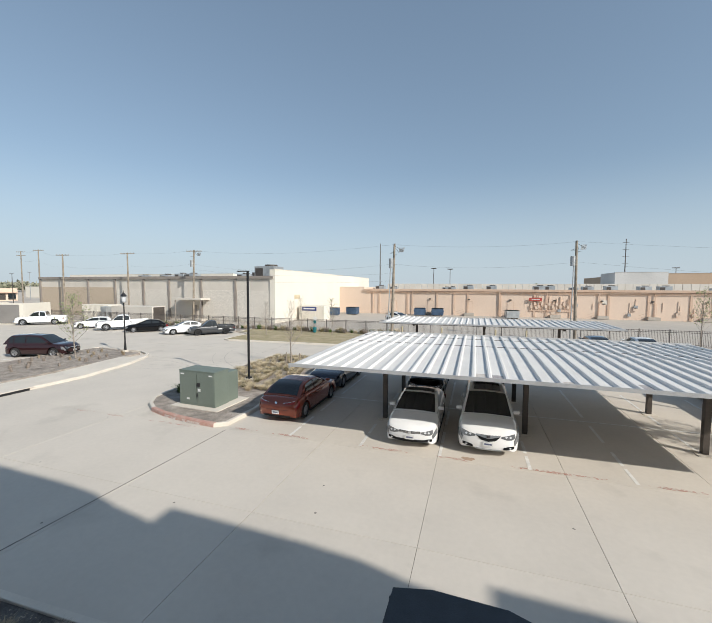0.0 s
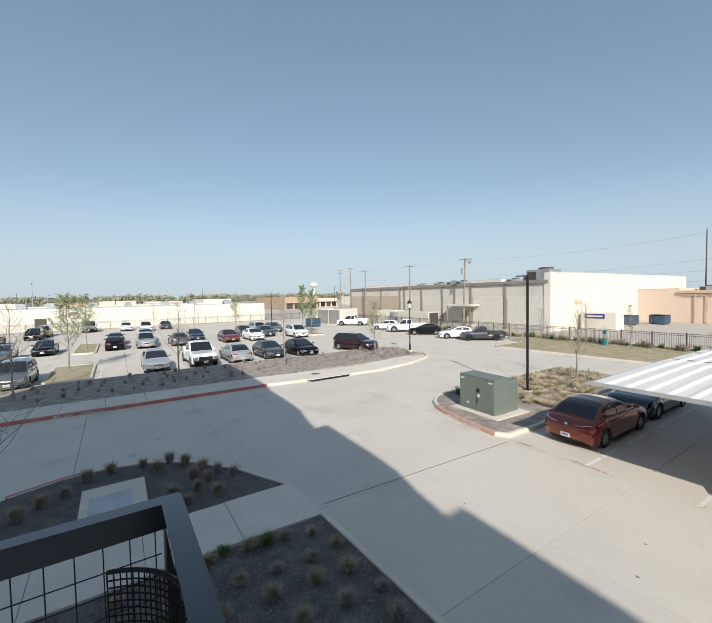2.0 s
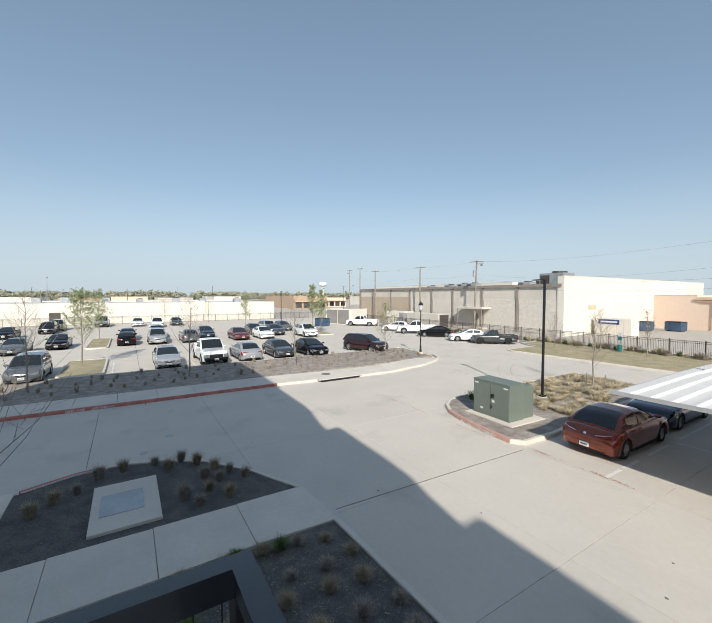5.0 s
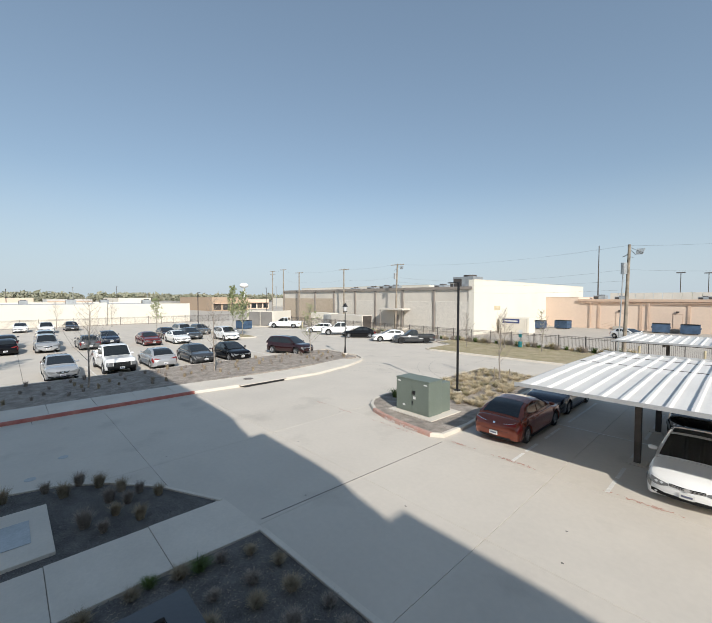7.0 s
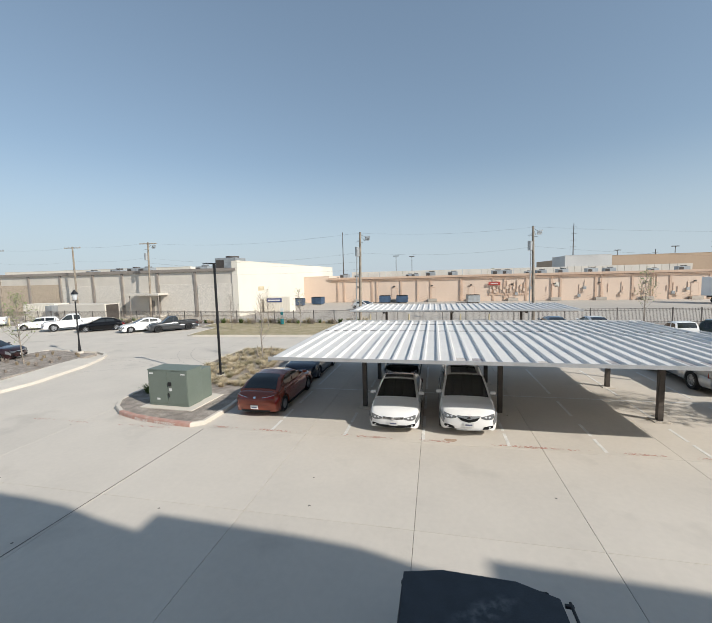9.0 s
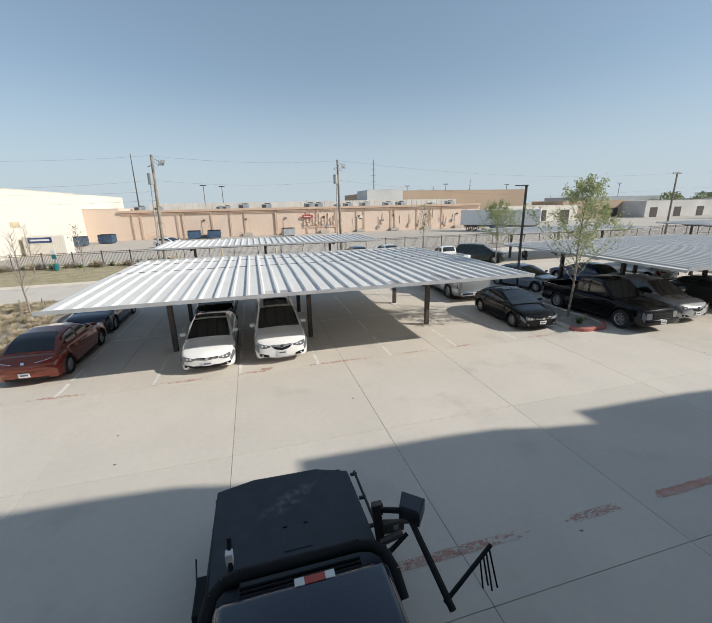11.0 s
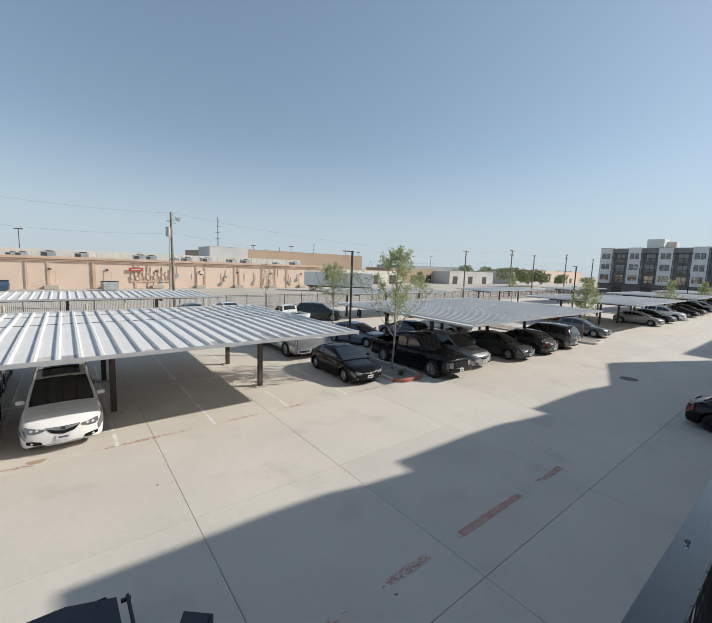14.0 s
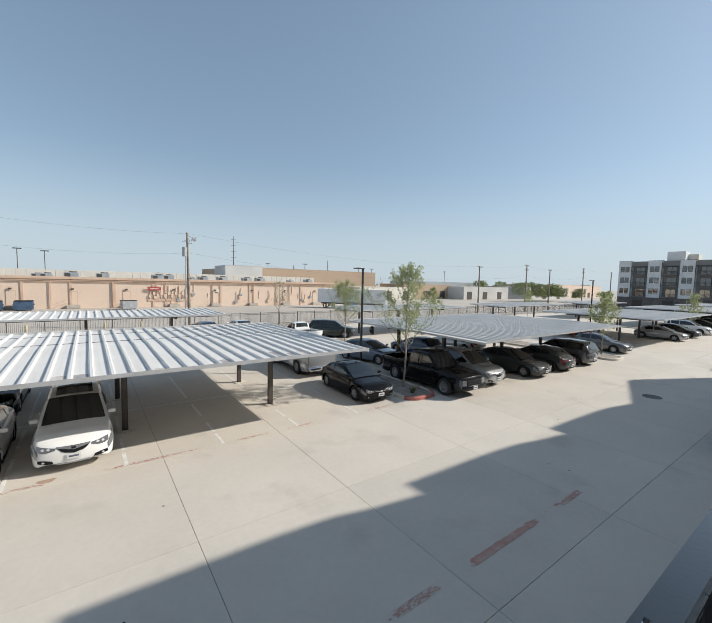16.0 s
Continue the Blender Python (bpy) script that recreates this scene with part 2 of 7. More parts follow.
for u, v in ((dk_pos.outputs["Position"], dk_map.inputs[0]), (dk_pos.outputs["Position"], dk_grain.inputs["Vector"]), (dk_map.outputs[0], dk_len.inputs[0]), (dk_len.outputs["Value"], dk_edge.inputs[0]), (dk_grain.outputs[0], dk_gr.inputs[0]),
             (dk_edge.outputs[0], dk_mul.inputs[0]), (dk_gr.outputs[0], dk_mul.inputs[1]), (dk_mul.outputs[0], dk_mix.inputs[0]), (dk_b.inputs["Base Color"].links[0].from_socket, dk_mix.inputs[6]), (dk_mix.outputs[2], dk_b.inputs["Base Color"])):
    dk.links.new(u, v)
M["worn_tan"] = mat("worn_tan", (0.50, 0.45, 0.40), 0.7, vary=0.15, scale=3, fine=20, tint=(0.60, 0.56, 0.52))
M["worn_dark"] = mat("worn_dark", (0.30, 0.275, 0.27), 0.7, vary=0.15, scale=3, fine=20, tint=(0.42, 0.39, 0.38))
M["rust_stain"] = mat("rust_stain", (0.36, 0.24, 0.16), 0.9, vary=0.2, scale=6, fine=25, tint=(0.44, 0.34, 0.26))
M["rubber_streak"] = mat("rubber_streak", (0.36, 0.33, 0.30), 0.9, vary=0.2, scale=3, fine=20, tint=(0.45, 0.41, 0.36))
M["rope"] = mat("rope", (0.006, 0.006, 0.006), 0.8, vary=0.1)


def paint(name, c, metal=0.25):
    M["paint_" + name] = mat("paint_" + name, c, 0.22, metal=metal, vary=0.03, scale=1.5, fine=200, coat=1.0 if max(c) > .02 else 0.55)
    M["paint_" + name].node_tree.nodes["Principled BSDF"].inputs["Specular IOR Level"].default_value = 0.2 if max(c) > .02 else 0.05


for nm, c in dict(white=(0.85, 0.85, 0.84), pearl=(0.85, 0.84, 0.82), black=(0.005, 0.005, 0.006), charcoal=(0.045, 0.047, 0.05), grey=(0.15, 0.155, 0.16), silver=(0.44, 0.45, 0.46),
                  navy=(0.012, 0.02, 0.04), blue=(0.02, 0.05, 0.14), steel=(0.17, 0.21, 0.26), maroon=(0.028, 0.009, 0.010), copper=(0.27, 0.062, 0.034), red=(0.12, 0.02, 0.02),
                  orange=(0.42, 0.07, 0.025), green=(0.02, 0.03, 0.025)).items():
    paint(nm, c, 0.4 if nm in ("silver", "steel", "grey", "copper") else 0.0)


# ---- mesh helpers ----
def root(name, x=0, y=0, z=0, turn=0, label="", category="", group="", kind=""):
    ob = new(name)
    ob.matrix_world = pose(x, y, z, 0, 0, turn)
    ob.empty_display_size = 0.1
    return tagged(ob, label, category, group, kind)


def mesh_of(name, bm, material, smooth=None):
    me = bpy.data.meshes.new(name)
    bm.normal_update()
    bm.to_mesh(me)
    bm.free()
    me.materials.append(material)
    if smooth is not None:
        for p in me.polygons:
            p.use_smooth = True
        me.set_sharp_from_angle(angle=radians(smooth))
    return me


def part(name, bm, material, parent, label="", smooth=None):
    ob = new(name, mesh_of(name, bm, material, smooth))
    ob.parent = parent
    return tagged(ob, label)


def share(name, me, parent, m=None):
    ob = new(name, me)
    ob.parent = parent
    if m is not None:
        ob.matrix_local = m
    return ob


def raw(name, verts, faces, material, parent=None, label="", smooth=False):
    me = bpy.data.meshes.new(name)
    me.from_pydata(verts, [], faces)
    me.materials.append(material)
    if smooth:
        for p in me.polygons:
            p.use_smooth = True
    ob = new(name, me)
    if parent:
        ob.parent = parent
    return tagged(ob, label)


def add_box(bm, x0, x1, y0, y1, z0, z1, bevel=0.0):
    g = bmesh.ops.create_cube(bm, size=1)
    for v in g["verts"]:
        v.co = Vector((x0 + (v.co.x + 0.5) * (x1 - x0), y0 + (v.co.y + 0.5) * (y1 - y0), z0 + (v.co.z + 0.5) * (z1 - z0)))
    if bevel:
        es = list({e for v in g["verts"] for e in v.link_edges})
        bmesh.ops.bevel(bm, geom=es, offset=bevel, segments=2, affect="EDGES", profile=0.5)
    return bm


def box(x0, x1, y0, y1, z0, z1, bevel=0.0):
    return add_box(bmesh.new(), x0, x1, y0, y1, z0, z1, bevel)


def add_tube(bm, a, b, r0, r1=None, n=8):
    a, b = Vector(a), Vector(b)
    r1 = r0 if r1 is None else r1
    d = b - a
    g = bmesh.ops.create_cone(bm, cap_ends=True, segments=n, radius1=r0, radius2=r1, depth=d.length)
    m = Matrix.Translation((a + b) / 2) @ d.to_track_quat("Z", "Y").to_matrix().to_4x4()
    bmesh.ops.transform(bm, matrix=m, verts=g["verts"])
    return bm


def tube(a, b, r0, r1=None, n=8):
    return add_tube(bmesh.new(), a, b, r0, r1, n)


def prism(points, z0, z1, bevel=0.0):
    """A plate with the outline points (counter-clockwise), from z0 to z1."""
    bm = bmesh.new()
    lo = [bm.verts.new((x, y, z0)) for x, y in points]
    hi = [bm.verts.new((x, y, z1)) for x, y in points]
    n = len(points)
    bm.faces.new(lo[::-1])
    top = bm.faces.new(hi)
    for i in range(n):
        bm.faces.new((lo[i], lo[(i + 1) % n], hi[(i + 1) % n], hi[i]))
    if bevel:
        bmesh.ops.bevel(bm, geom=list(top.edges), offset=bevel, segments=2, affect="EDGES")
    return bm


def ribbon(points, width, z0, z1, side=1.0, closed=False):
    """A kerb along points; its width lies to the left of the way (side 1) or right (-1)."""
    bm = bmesh.new()
    P = [Vector((*p, 0)) for p in points]
    n = len(P)
    rows = []
    for i, p in enumerate(P):
        a = P[i - 1] if (i or closed) else p
        b = P[(i + 1) % n] if (i < n - 1 or closed) else p
        d = (b - a).normalized()
        nrm = Vector((-d.y, d.x, 0)) * side
        q = p + nrm * width
        c = 0.03
        e0, e1 = p + nrm * c, p + nrm * (width - 0.01)
        rows.append([bm.verts.new((v.x, v.y, z)) for v, z in ((p, z0), (p + nrm * 0.008, z1 - c), (e0, z1), (e1, z1), (q, z1 - 0.01), (q, z0))])
    for i in range(n if closed else n - 1):
        r, s = rows[i], rows[(i + 1) % n]
        for k in range(5):
            f = (r[k], s[k], s[k + 1], r[k + 1])
            bm.faces.new(f if side < 0 else f[::-1])
    if not closed:
        bm.faces.new(rows[0]), bm.faces.new(rows[-1][::-1])
    bmesh.ops.recalc_face_normals(bm, faces=bm.faces)
    return bm


def arc(cx, cy, r, a0, a1, n=8):
    return [(cx + r * math.cos(radians(a0 + (a1 - a0) * i / n)), cy + r * math.sin(radians(a0 + (a1 - a0) * i / n))) for i in range(n + 1)]


def grid_sheet(x0, x1, y0, y1, nx, ny, height):
    verts = [(x0 + (x1 - x0) * i / nx, y0 + (y1 - y0) * j / ny, height(x0 + (x1 - x0) * i / nx, y0 + (y1 - y0) * j / ny)) for j in range(ny + 1) for i in range(nx + 1)]
    faces = [(j * (nx + 1) + i, j * (nx + 1) + i + 1, (j + 1) * (nx + 1) + i + 1, (j + 1) * (nx + 1) + i) for j in range(ny) for i in range(nx)]
    return verts, faces


def words(text, size, m, material, parent, name="lettering"):
    cu = bpy.data.curves.new(name, "FONT")
    cu.body, cu.size, cu.extrude = text, size, 0.002
    tmp = new(name, cu)
    me = bpy.data.meshes.new_from_object(tmp.evaluated_get(bpy.context.evaluated_depsgraph_get()))
    bpy.data.objects.remove(tmp)
    me.materials.clear()
    me.materials.append(material)
    return share(name, me, parent, m)

# ---- ground and paving ----
def flat(name, x0, x1, y0, y1, z, material, n=1):
    v, f = grid_sheet(x0, x1, y0, y1, n, n, lambda x, y: z)
    return raw(name, v, f, material)


tagged(flat("ground", -1500, 1500, -1500, 1500, -0.06, M["earth"], 8), "pale dusty ground reaching the horizon", "ground", kind="structure")
tagged(flat("subgrade", -86, 150, -40, 44, -0.03, M["joint"]), "dark sealed joint bed under the concrete paving", "ground", kind="structure")
pavement = root("pavement", label="light beige concrete slab paving with sealed joints", category="paving", kind="structure")


def slab_mesh(w, d):
    g = 0.0045
    return box(g, w - g, g, d - g, -0.02, 0.0, 0.004)


XS = [-20.9, -13.1, -7.93, -3.96, 0.0, 3.66, 7.36, 11.96, 16.2, 20.4, 24.6, 28.8, 33.0, 37.2, 41.4]
YS = [-1.4, 3.07, 7.54, 11.78, 17.0, 22.4, 27.4, 33.0]
SLABS = [(XS[i], YS[j], XS[i + 1], YS[j + 1]) for i in range(len(XS) - 1) for j in range(len(YS) - 1)]
FAR = [(41.4 + 6 * i, -8 + 5.2 * j, 47.4 + 6 * i, -2.8 + 5.2 * j) for i in range(18) for j in range(10)]
FAR += [(-86 + 5.425 * i, -38 + 5.5 * j, -80.575 + 5.425 * i, -32.5 + 5.5 * j) for i in range(12) for j in range(15)]
FAR += [(-20.9 + 6.23 * i, 33.0, -14.67 + 6.23 * i, 44.0) for i in range(10)]
FAR += [(-20.9, -1.4 - 6.0 * (j + 1), -5.0, -1.4 - 6.0 * j) for j in range(6)]


# ---- cars ----
def lerp(keys, x):
    for (x0, a), (x1, b) in zip(keys, keys[1:]):
        if x <= x1:
            t = 0 if x1 == x0 else max(0, min(1, (x - x0) / (x1 - x0)))
            t = t * t * (3 - 2 * t) * 0.5 + t * 0.5
            return a + (b - a) * t
    return keys[-1][1]


KINDS = {
    # length, width, height, top profile of the lower body (from rear), cabin points, wheel radius, axle places, clearance
    "sedan": dict(L=4.75, W=1.83, H=1.45, top=[(0, .70), (.06, .93), (.22, 1.00), (.5, .98), (.67, .97), (.88, .86), (.955, .78), (.985, .68), (1, .58)], cab=(.10, .29, .52, .74), r=.325, ax=(.195, .80), clear=.19),
    "coupe": dict(L=4.45, W=1.77, H=1.40, top=[(0, .70), (.06, .95), (.2, 1.0), (.5, .95), (.67, .95), (.88, .84), (.955, .75), (.985, .66), (1, .56)], cab=(.08, .32, .50, .74), r=.32, ax=(.19, .79), clear=.18),
    "hatch": dict(L=4.3, W=1.79, H=1.47, top=[(0, .75), (.03, .97), (.5, .96), (.7, .96), (.88, .86), (.955, .78), (.985, .68), (1, .58)], cab=(.01, .12, .52, .76), r=.32, ax=(.18, .80), clear=.19),
    "suv": dict(L=4.68, W=1.88, H=1.68, top=[(0, .85), (.03, 1.08), (.5, 1.06), (.68, 1.07), (.88, .99), (.95, .90), (.985, .78), (1, .66)], cab=(.01, .11, .56, .76), r=.36, ax=(.19, .79), clear=.24),
    "pickup": dict(L=5.85, W=2.02, H=1.90, top=[(0, .80), (.005, .86), (.37, .86), (.38, 1.18), (.6, 1.18), (.70, 1.18), (.93, 1.10), (.98, .98), (1, .75)], cab=(.365, .41, .60, .735), r=.42, ax=(.21, .82), clear=.33),
    "small_pickup": dict(L=5.0, W=1.75, H=1.62, top=[(0, .72), (.005, .76), (.40, .76), (.41, 1.0), (.6, 1.0), (.70, 1.0), (.93, .92), (.98, .80), (1, .6)], cab=(.395, .44, .58, .73), r=.34, ax=(.21, .82), clear=.25),
}
_wheel = {}


def wheel_meshes(dark):
    if dark in _wheel:
        return _wheel[dark]
    bm = bmesh.new()
    prof = [(.64, -.40), (.66, -.5), (.93, -.5), (1.0, -.36), (1.0, .36), (.93, .5), (.66, .5), (.64, .40)]
    n = 24
    rings = [[bm.verts.new((r * math.cos(2 * math.pi * i / n), w * 0.66, r * math.sin(2 * math.pi * i / n))) for r, w in prof] for i in range(n)]
    for i in range(n):
        a, b = rings[i], rings[(i + 1) % n]
        for k in range(len(prof) - 1):
            bm.faces.new((a[k], a[k + 1], b[k + 1], b[k]))
    bmesh.ops.recalc_face_normals(bm, faces=bm.faces)
    tyre = mesh_of("tyre", bm, M["tyre"], 40)
    bm = bmesh.new()
    for y in (-0.02,):
        bmesh.ops.create_cone(bm, cap_ends=True, segments=20, radius1=.18, radius2=.14, depth=.12, matrix=Matrix.Translation((0, .22, 0)) @ Matrix.Rotation(radians(-90), 4, "X"))
    for k in range(5):
        g = bmesh.new()
        for s in (-.10, .10):
            vs = [g.verts.new(p) for p in ((.1, .24, s - .07), (.1, .24, s + .07), (.64, .20, s * 1.6 + .06), (.64, .20, s * 1.6 - .06))]
            ws = [g.verts.new(v.co + Vector((0, -.07, 0))) for v in vs]
            g.faces.new(vs)
            for i in range(4):
                g.faces.new((vs[i], ws[i], ws[(i + 1) % 4], vs[(i + 1) % 4]))
        bmesh.ops.recalc_face_normals(g, faces=g.faces)
        me = bpy.data.meshes.new("spoke")
        bmesh.ops.rotate(g, verts=g.verts, cent=(0, 0, 0), matrix=Matrix.Rotation(radians(72 * k), 3, "Y"))
        g.to_mesh(me)
        g.free()
        bm.from_mesh(me)
        bpy.data.meshes.remove(me)
    rr = [[bm.verts.new((r * math.cos(2 * math.pi * i / n), y, r * math.sin(2 * math.pi * i / n))) for r, y in ((.66, .28), (.60, .24), (.58, -.1))] for i in range(n)]
    for i in range(n):
        for k in range(2):
            bm.faces.new((rr[i][k], rr[i][k + 1], rr[(i + 1) % n][k + 1], rr[(i + 1) % n][k]))
    rim = mesh_of("rim", bm, M["rim_dark"] if dark else M["rim"], 30)
    bm = bmesh.new()
    bmesh.ops.create_cone(bm, cap_ends=True, segments=20, radius1=.62, radius2=.62, depth=.04, matrix=Matrix.Translation((0, .05, 0)) @ Matrix.Rotation(radians(90), 4, "X"))
    disc = mesh_of("brake_disc", bm, M["black_plastic"])
    _wheel[dark] = (tyre, rim, disc)
    return _wheel[dark]


def car(kind, colour, x, y, turn, label, dark_rims=False, sunroof=0, category="car", group="", plate=True, cargo=False, soft_top=False):
    """A parked car at (x, y), its nose towards turn degrees from +x."""
    K = KINDS[kind]
    L, W, H, r, clear = K["L"], K["W"], K["H"], K["r"], K["clear"]
    name = {"pickup": "pickup_truck", "small_pickup": "pickup_truck", "suv": "suv"}.get(kind, "car")
    ob = root(name, x, y, 0, turn, label, category if category != "car" else {"pickup": "pickup truck", "small_pickup": "pickup truck", "suv": "suv"}.get(kind, "car"), group)
    body_mat = M["paint_" + colour]
    X = lambda u: (u - 0.5) * L
    ax = [X(a) for a in K["ax"]]
    top = [(X(u), z) for u, z in K["top"]]
    R, Rf, Ff, F = [X(u) for u in K["cab"]]
    belt = lerp(top, (R + F) / 2)
    half = W / 2
    truck = kind in ("pickup", "small_pickup")

    def wid(px):
        d = min(px + L / 2, L / 2 - px)
        q = 0.16 if px > 0 else 0.12
        if truck and px < 0:
            q = 0.05
        return half * (1 - q * max(0, 1 - d / 0.55) ** 2.2)

    def low(px):
        z = clear + 0.06 * max(0, abs(px) - L / 2 + 0.5)
        for a in ax:
            d = abs(px - a)
            if d < r + 0.07:
                z = max(z, r + math.sqrt(max(0, (r + 0.07) ** 2 - d * d)))
        return z

    def zt_at(px):
        if truck:
            return lerp(top, px)
        return sum(lerp(top, max(-L / 2, min(L / 2, px + d * .05))) for d in (-2, -1, 0, 1, 2)) / 5

    def bend(v):
        """Rounds nose and tail in plan and in height."""
        f = max(0, (abs(v.co.x) - L / 2 + .55) / .55)
        k = (.10, .03) if truck else (.17, .085)
        d = f * f * (k[0] * (v.co.y / half) ** 2 + k[1] * ((v.co.z - .50) / .4) ** 2)
        v.co.x -= math.copysign(min(d, .3), v.co.x)

    def face_patch(nm, y0, y1, z0, z1, material, end=1, lift=.010, taper=0.0, parent=None):
        """A thin piece that lies on the rounded nose (end 1) or tail (-1)."""
        bm = bmesh.new()
        g = [[bm.verts.new((end * (L / 2 + lift), (y0 + (y1 - y0) * i / 8) * (1 - taper * (1 - q / 3)), z0 + (z1 - z0) * q / 3)) for i in range(9)] for q in range(4)]
        for p, q in zip(g, g[1:]):
            for i in range(8):
                bm.faces.new((p[i], p[i + 1], q[i + 1], q[i]))
        for v in bm.verts:
            bend(v)
        bmesh.ops.recalc_face_normals(bm, faces=bm.faces)
        bmesh.ops.solidify(bm, geom=bm.faces, thickness=.014)
        return part(nm, bm, material, parent or ob, smooth=50)

    def face_curve(nm, lo, hi, material, end=1, lift=.012, parent=None, both=False, label=""):
        """A shaped thin piece on the nose or tail: lower and upper edge as (y, z) points; both: one on each side."""
        made = []
        for s in (1, -1) if both else (1,):
            bm = bmesh.new()
            n_ = 10

            def edge(pts, t):
                q = t * (len(pts) - 1)
                i = min(len(pts) - 2, int(q))
                return Vector((pts[i][0] + (pts[i + 1][0] - pts[i][0]) * (q - i), pts[i][1] + (pts[i + 1][1] - pts[i][1]) * (q - i)))
            g = []
            for i in range(n_ + 1):
                a_, b_ = edge(lo, i / n_), edge(hi, i / n_)
                g.append([bm.verts.new((end * (L / 2 + lift), s * half * a_.lerp(b_, k / 3).x, a_.lerp(b_, k / 3).y)) for k in range(4)])
            for a_, b_ in zip(g, g[1:]):
                for k in range(3):
                    bm.faces.new((a_[k], a_[k + 1], b_[k + 1], b_[k]))
            for v in bm.verts:
                bend(v)
            bmesh.ops.recalc_face_normals(bm, faces=bm.faces)
            bmesh.ops.solidify(bm, geom=bm.faces, thickness=.014)
            made.append(part(nm, bm, material, parent or ob, label, smooth=50))
        return made

    def rounded_ring(pts):
        """Cuts the corners of the upper outline twice, so that it turns softly."""
        for _ in range(2):
            out = [pts[0]]
            for a, c in zip(pts, pts[1:]):
                out += [(a[0] * .75 + c[0] * .25, a[1] * .75 + c[1] * .25), (a[0] * .25 + c[0] * .75, a[1] * .25 + c[1] * .75)]
            pts = out + [pts[-1]]
        return pts
    bm = bmesh.new()
    n = 54
    xs = sorted(set([-L / 2 + L * i / n for i in range(n + 1)] + [a + s * (r + 0.069) for a in ax for s in (-1, 1)] + [X(u) for u, _ in K["top"]]))
    rows = []
    for px in xs:
        w, zt, zb = wid(px), zt_at(px), low(px)
        zb = min(zb, zt - 0.06)
        zm = max(zb + 0.02, zt * 0.66)
        ring = [(0, zt + 0.025), (w * 0.5, zt + 0.02), (w * 0.80, zt - 0.005), (w * 0.92, zt - 0.045), (w * 0.975, min(zt - 0.1, max(zm + 0.08, zb))) if zt - 0.1 > zb else (w * 0.975, zb + 0.01), (w, max(zb, zm - 0.04)), (w * 0.985, max(zb, zm - 0.28)), (w * 0.96, zb), (w * 0.80, zb + 0.03), (0, zb + 0.03)]
        ring = rounded_ring(ring[:8]) + ring[8:]
        rows.append([bm.verts.new((px, yy, zz)) for yy, zz in ring] + [bm.verts.new((px, -yy, zz)) for yy, zz in ring[-2:0:-1]])
    m = len(rows[0])
    for a, b in zip(rows, rows[1:]):
        for k in range(m):
            bm.faces.new((a[k], a[(k + 1) % m], b[(k + 1) % m], b[k]))
    for edge in (rows[0], rows[-1]):
        mid = Vector((edge[0].co.x, 0, .5))
        last = edge
        for s in (.75, .45, .15):
            inner = [bm.verts.new((v.co.x, v.co.y * s, mid.z + (v.co.z - mid.z) * s)) for v in edge]
            for k in range(m):
                bm.faces.new((last[k], last[(k + 1) % m], inner[(k + 1) % m], inner[k]))
            last = inner
        bm.faces.new(last)
    for v in bm.verts:
        bend(v)
    bmesh.ops.recalc_face_normals(bm, faces=bm.faces)
    body = part("body", bm, body_mat, ob, smooth=48)
    # underbody
    part("underbody", box(ax[0] - r - .1, ax[1] + r + .1, -half * .74, half * .74, clear, belt - 0.15), M["black_plastic"], ob)

    # cabin shell
    prof = [(R, belt - 0.02), (R + (Rf - R) * .55, belt + (H - belt) * .68), (Rf, H - 0.05), ((Rf + Ff) / 2, H), (Ff, H - 0.06), (F, belt - 0.03)]

    def zc(px):
        for (x0, a), (x1, b) in zip(prof, prof[1:]):
            if px <= x1:
                t = (px - x0) / (x1 - x0)
                return a + (b - a) * t
        return prof[-1][1]
    wb, wt = half * 0.90, half * (0.80 if truck else 0.70)

    def wz(z):
        t = max(0, min(1, (z - belt) / (H - belt)))
        return wb + (wt - wb) * t ** 1.15
    bm = bmesh.new()
    xs = sorted(set([R + (F - R) * i / 22 for i in range(23)] + [p for p, _ in prof]))
    rows = []
    for px in xs:
        z = zc(px)
        e = min(0.07, max(0.004, (z - belt) * 0.5 + 0.02))
        w = wz(z)
        mid = belt + max(0, (z - e - belt)) * 0.5
        ring = [(0, z + 0.03), (w * .55, z + 0.02), (w * .86, z - 0.005), (wz(z - e), z - e), (wz(mid), mid), (wb, belt - 0.08), (0, belt - 0.08)]
        rows.append([bm.verts.new((px, yy, zz)) for yy, zz in ring] + [bm.verts.new((px, -yy, zz)) for yy, zz in ring[-2:0:-1]])
    m = len(rows[0])
    for a, b in zip(rows, rows[1:]):
        for k in range(m):
            bm.faces.new((a[k], a[(k + 1) % m], b[(k + 1) % m], b[k]))
    bm.faces.new(rows[0][::-1]), bm.faces.new(rows[-1])
    bmesh.ops.recalc_face_normals(bm, faces=bm.faces)
    part("roof", bm, M["black_plastic"] if soft_top else body_mat, ob, smooth=45)

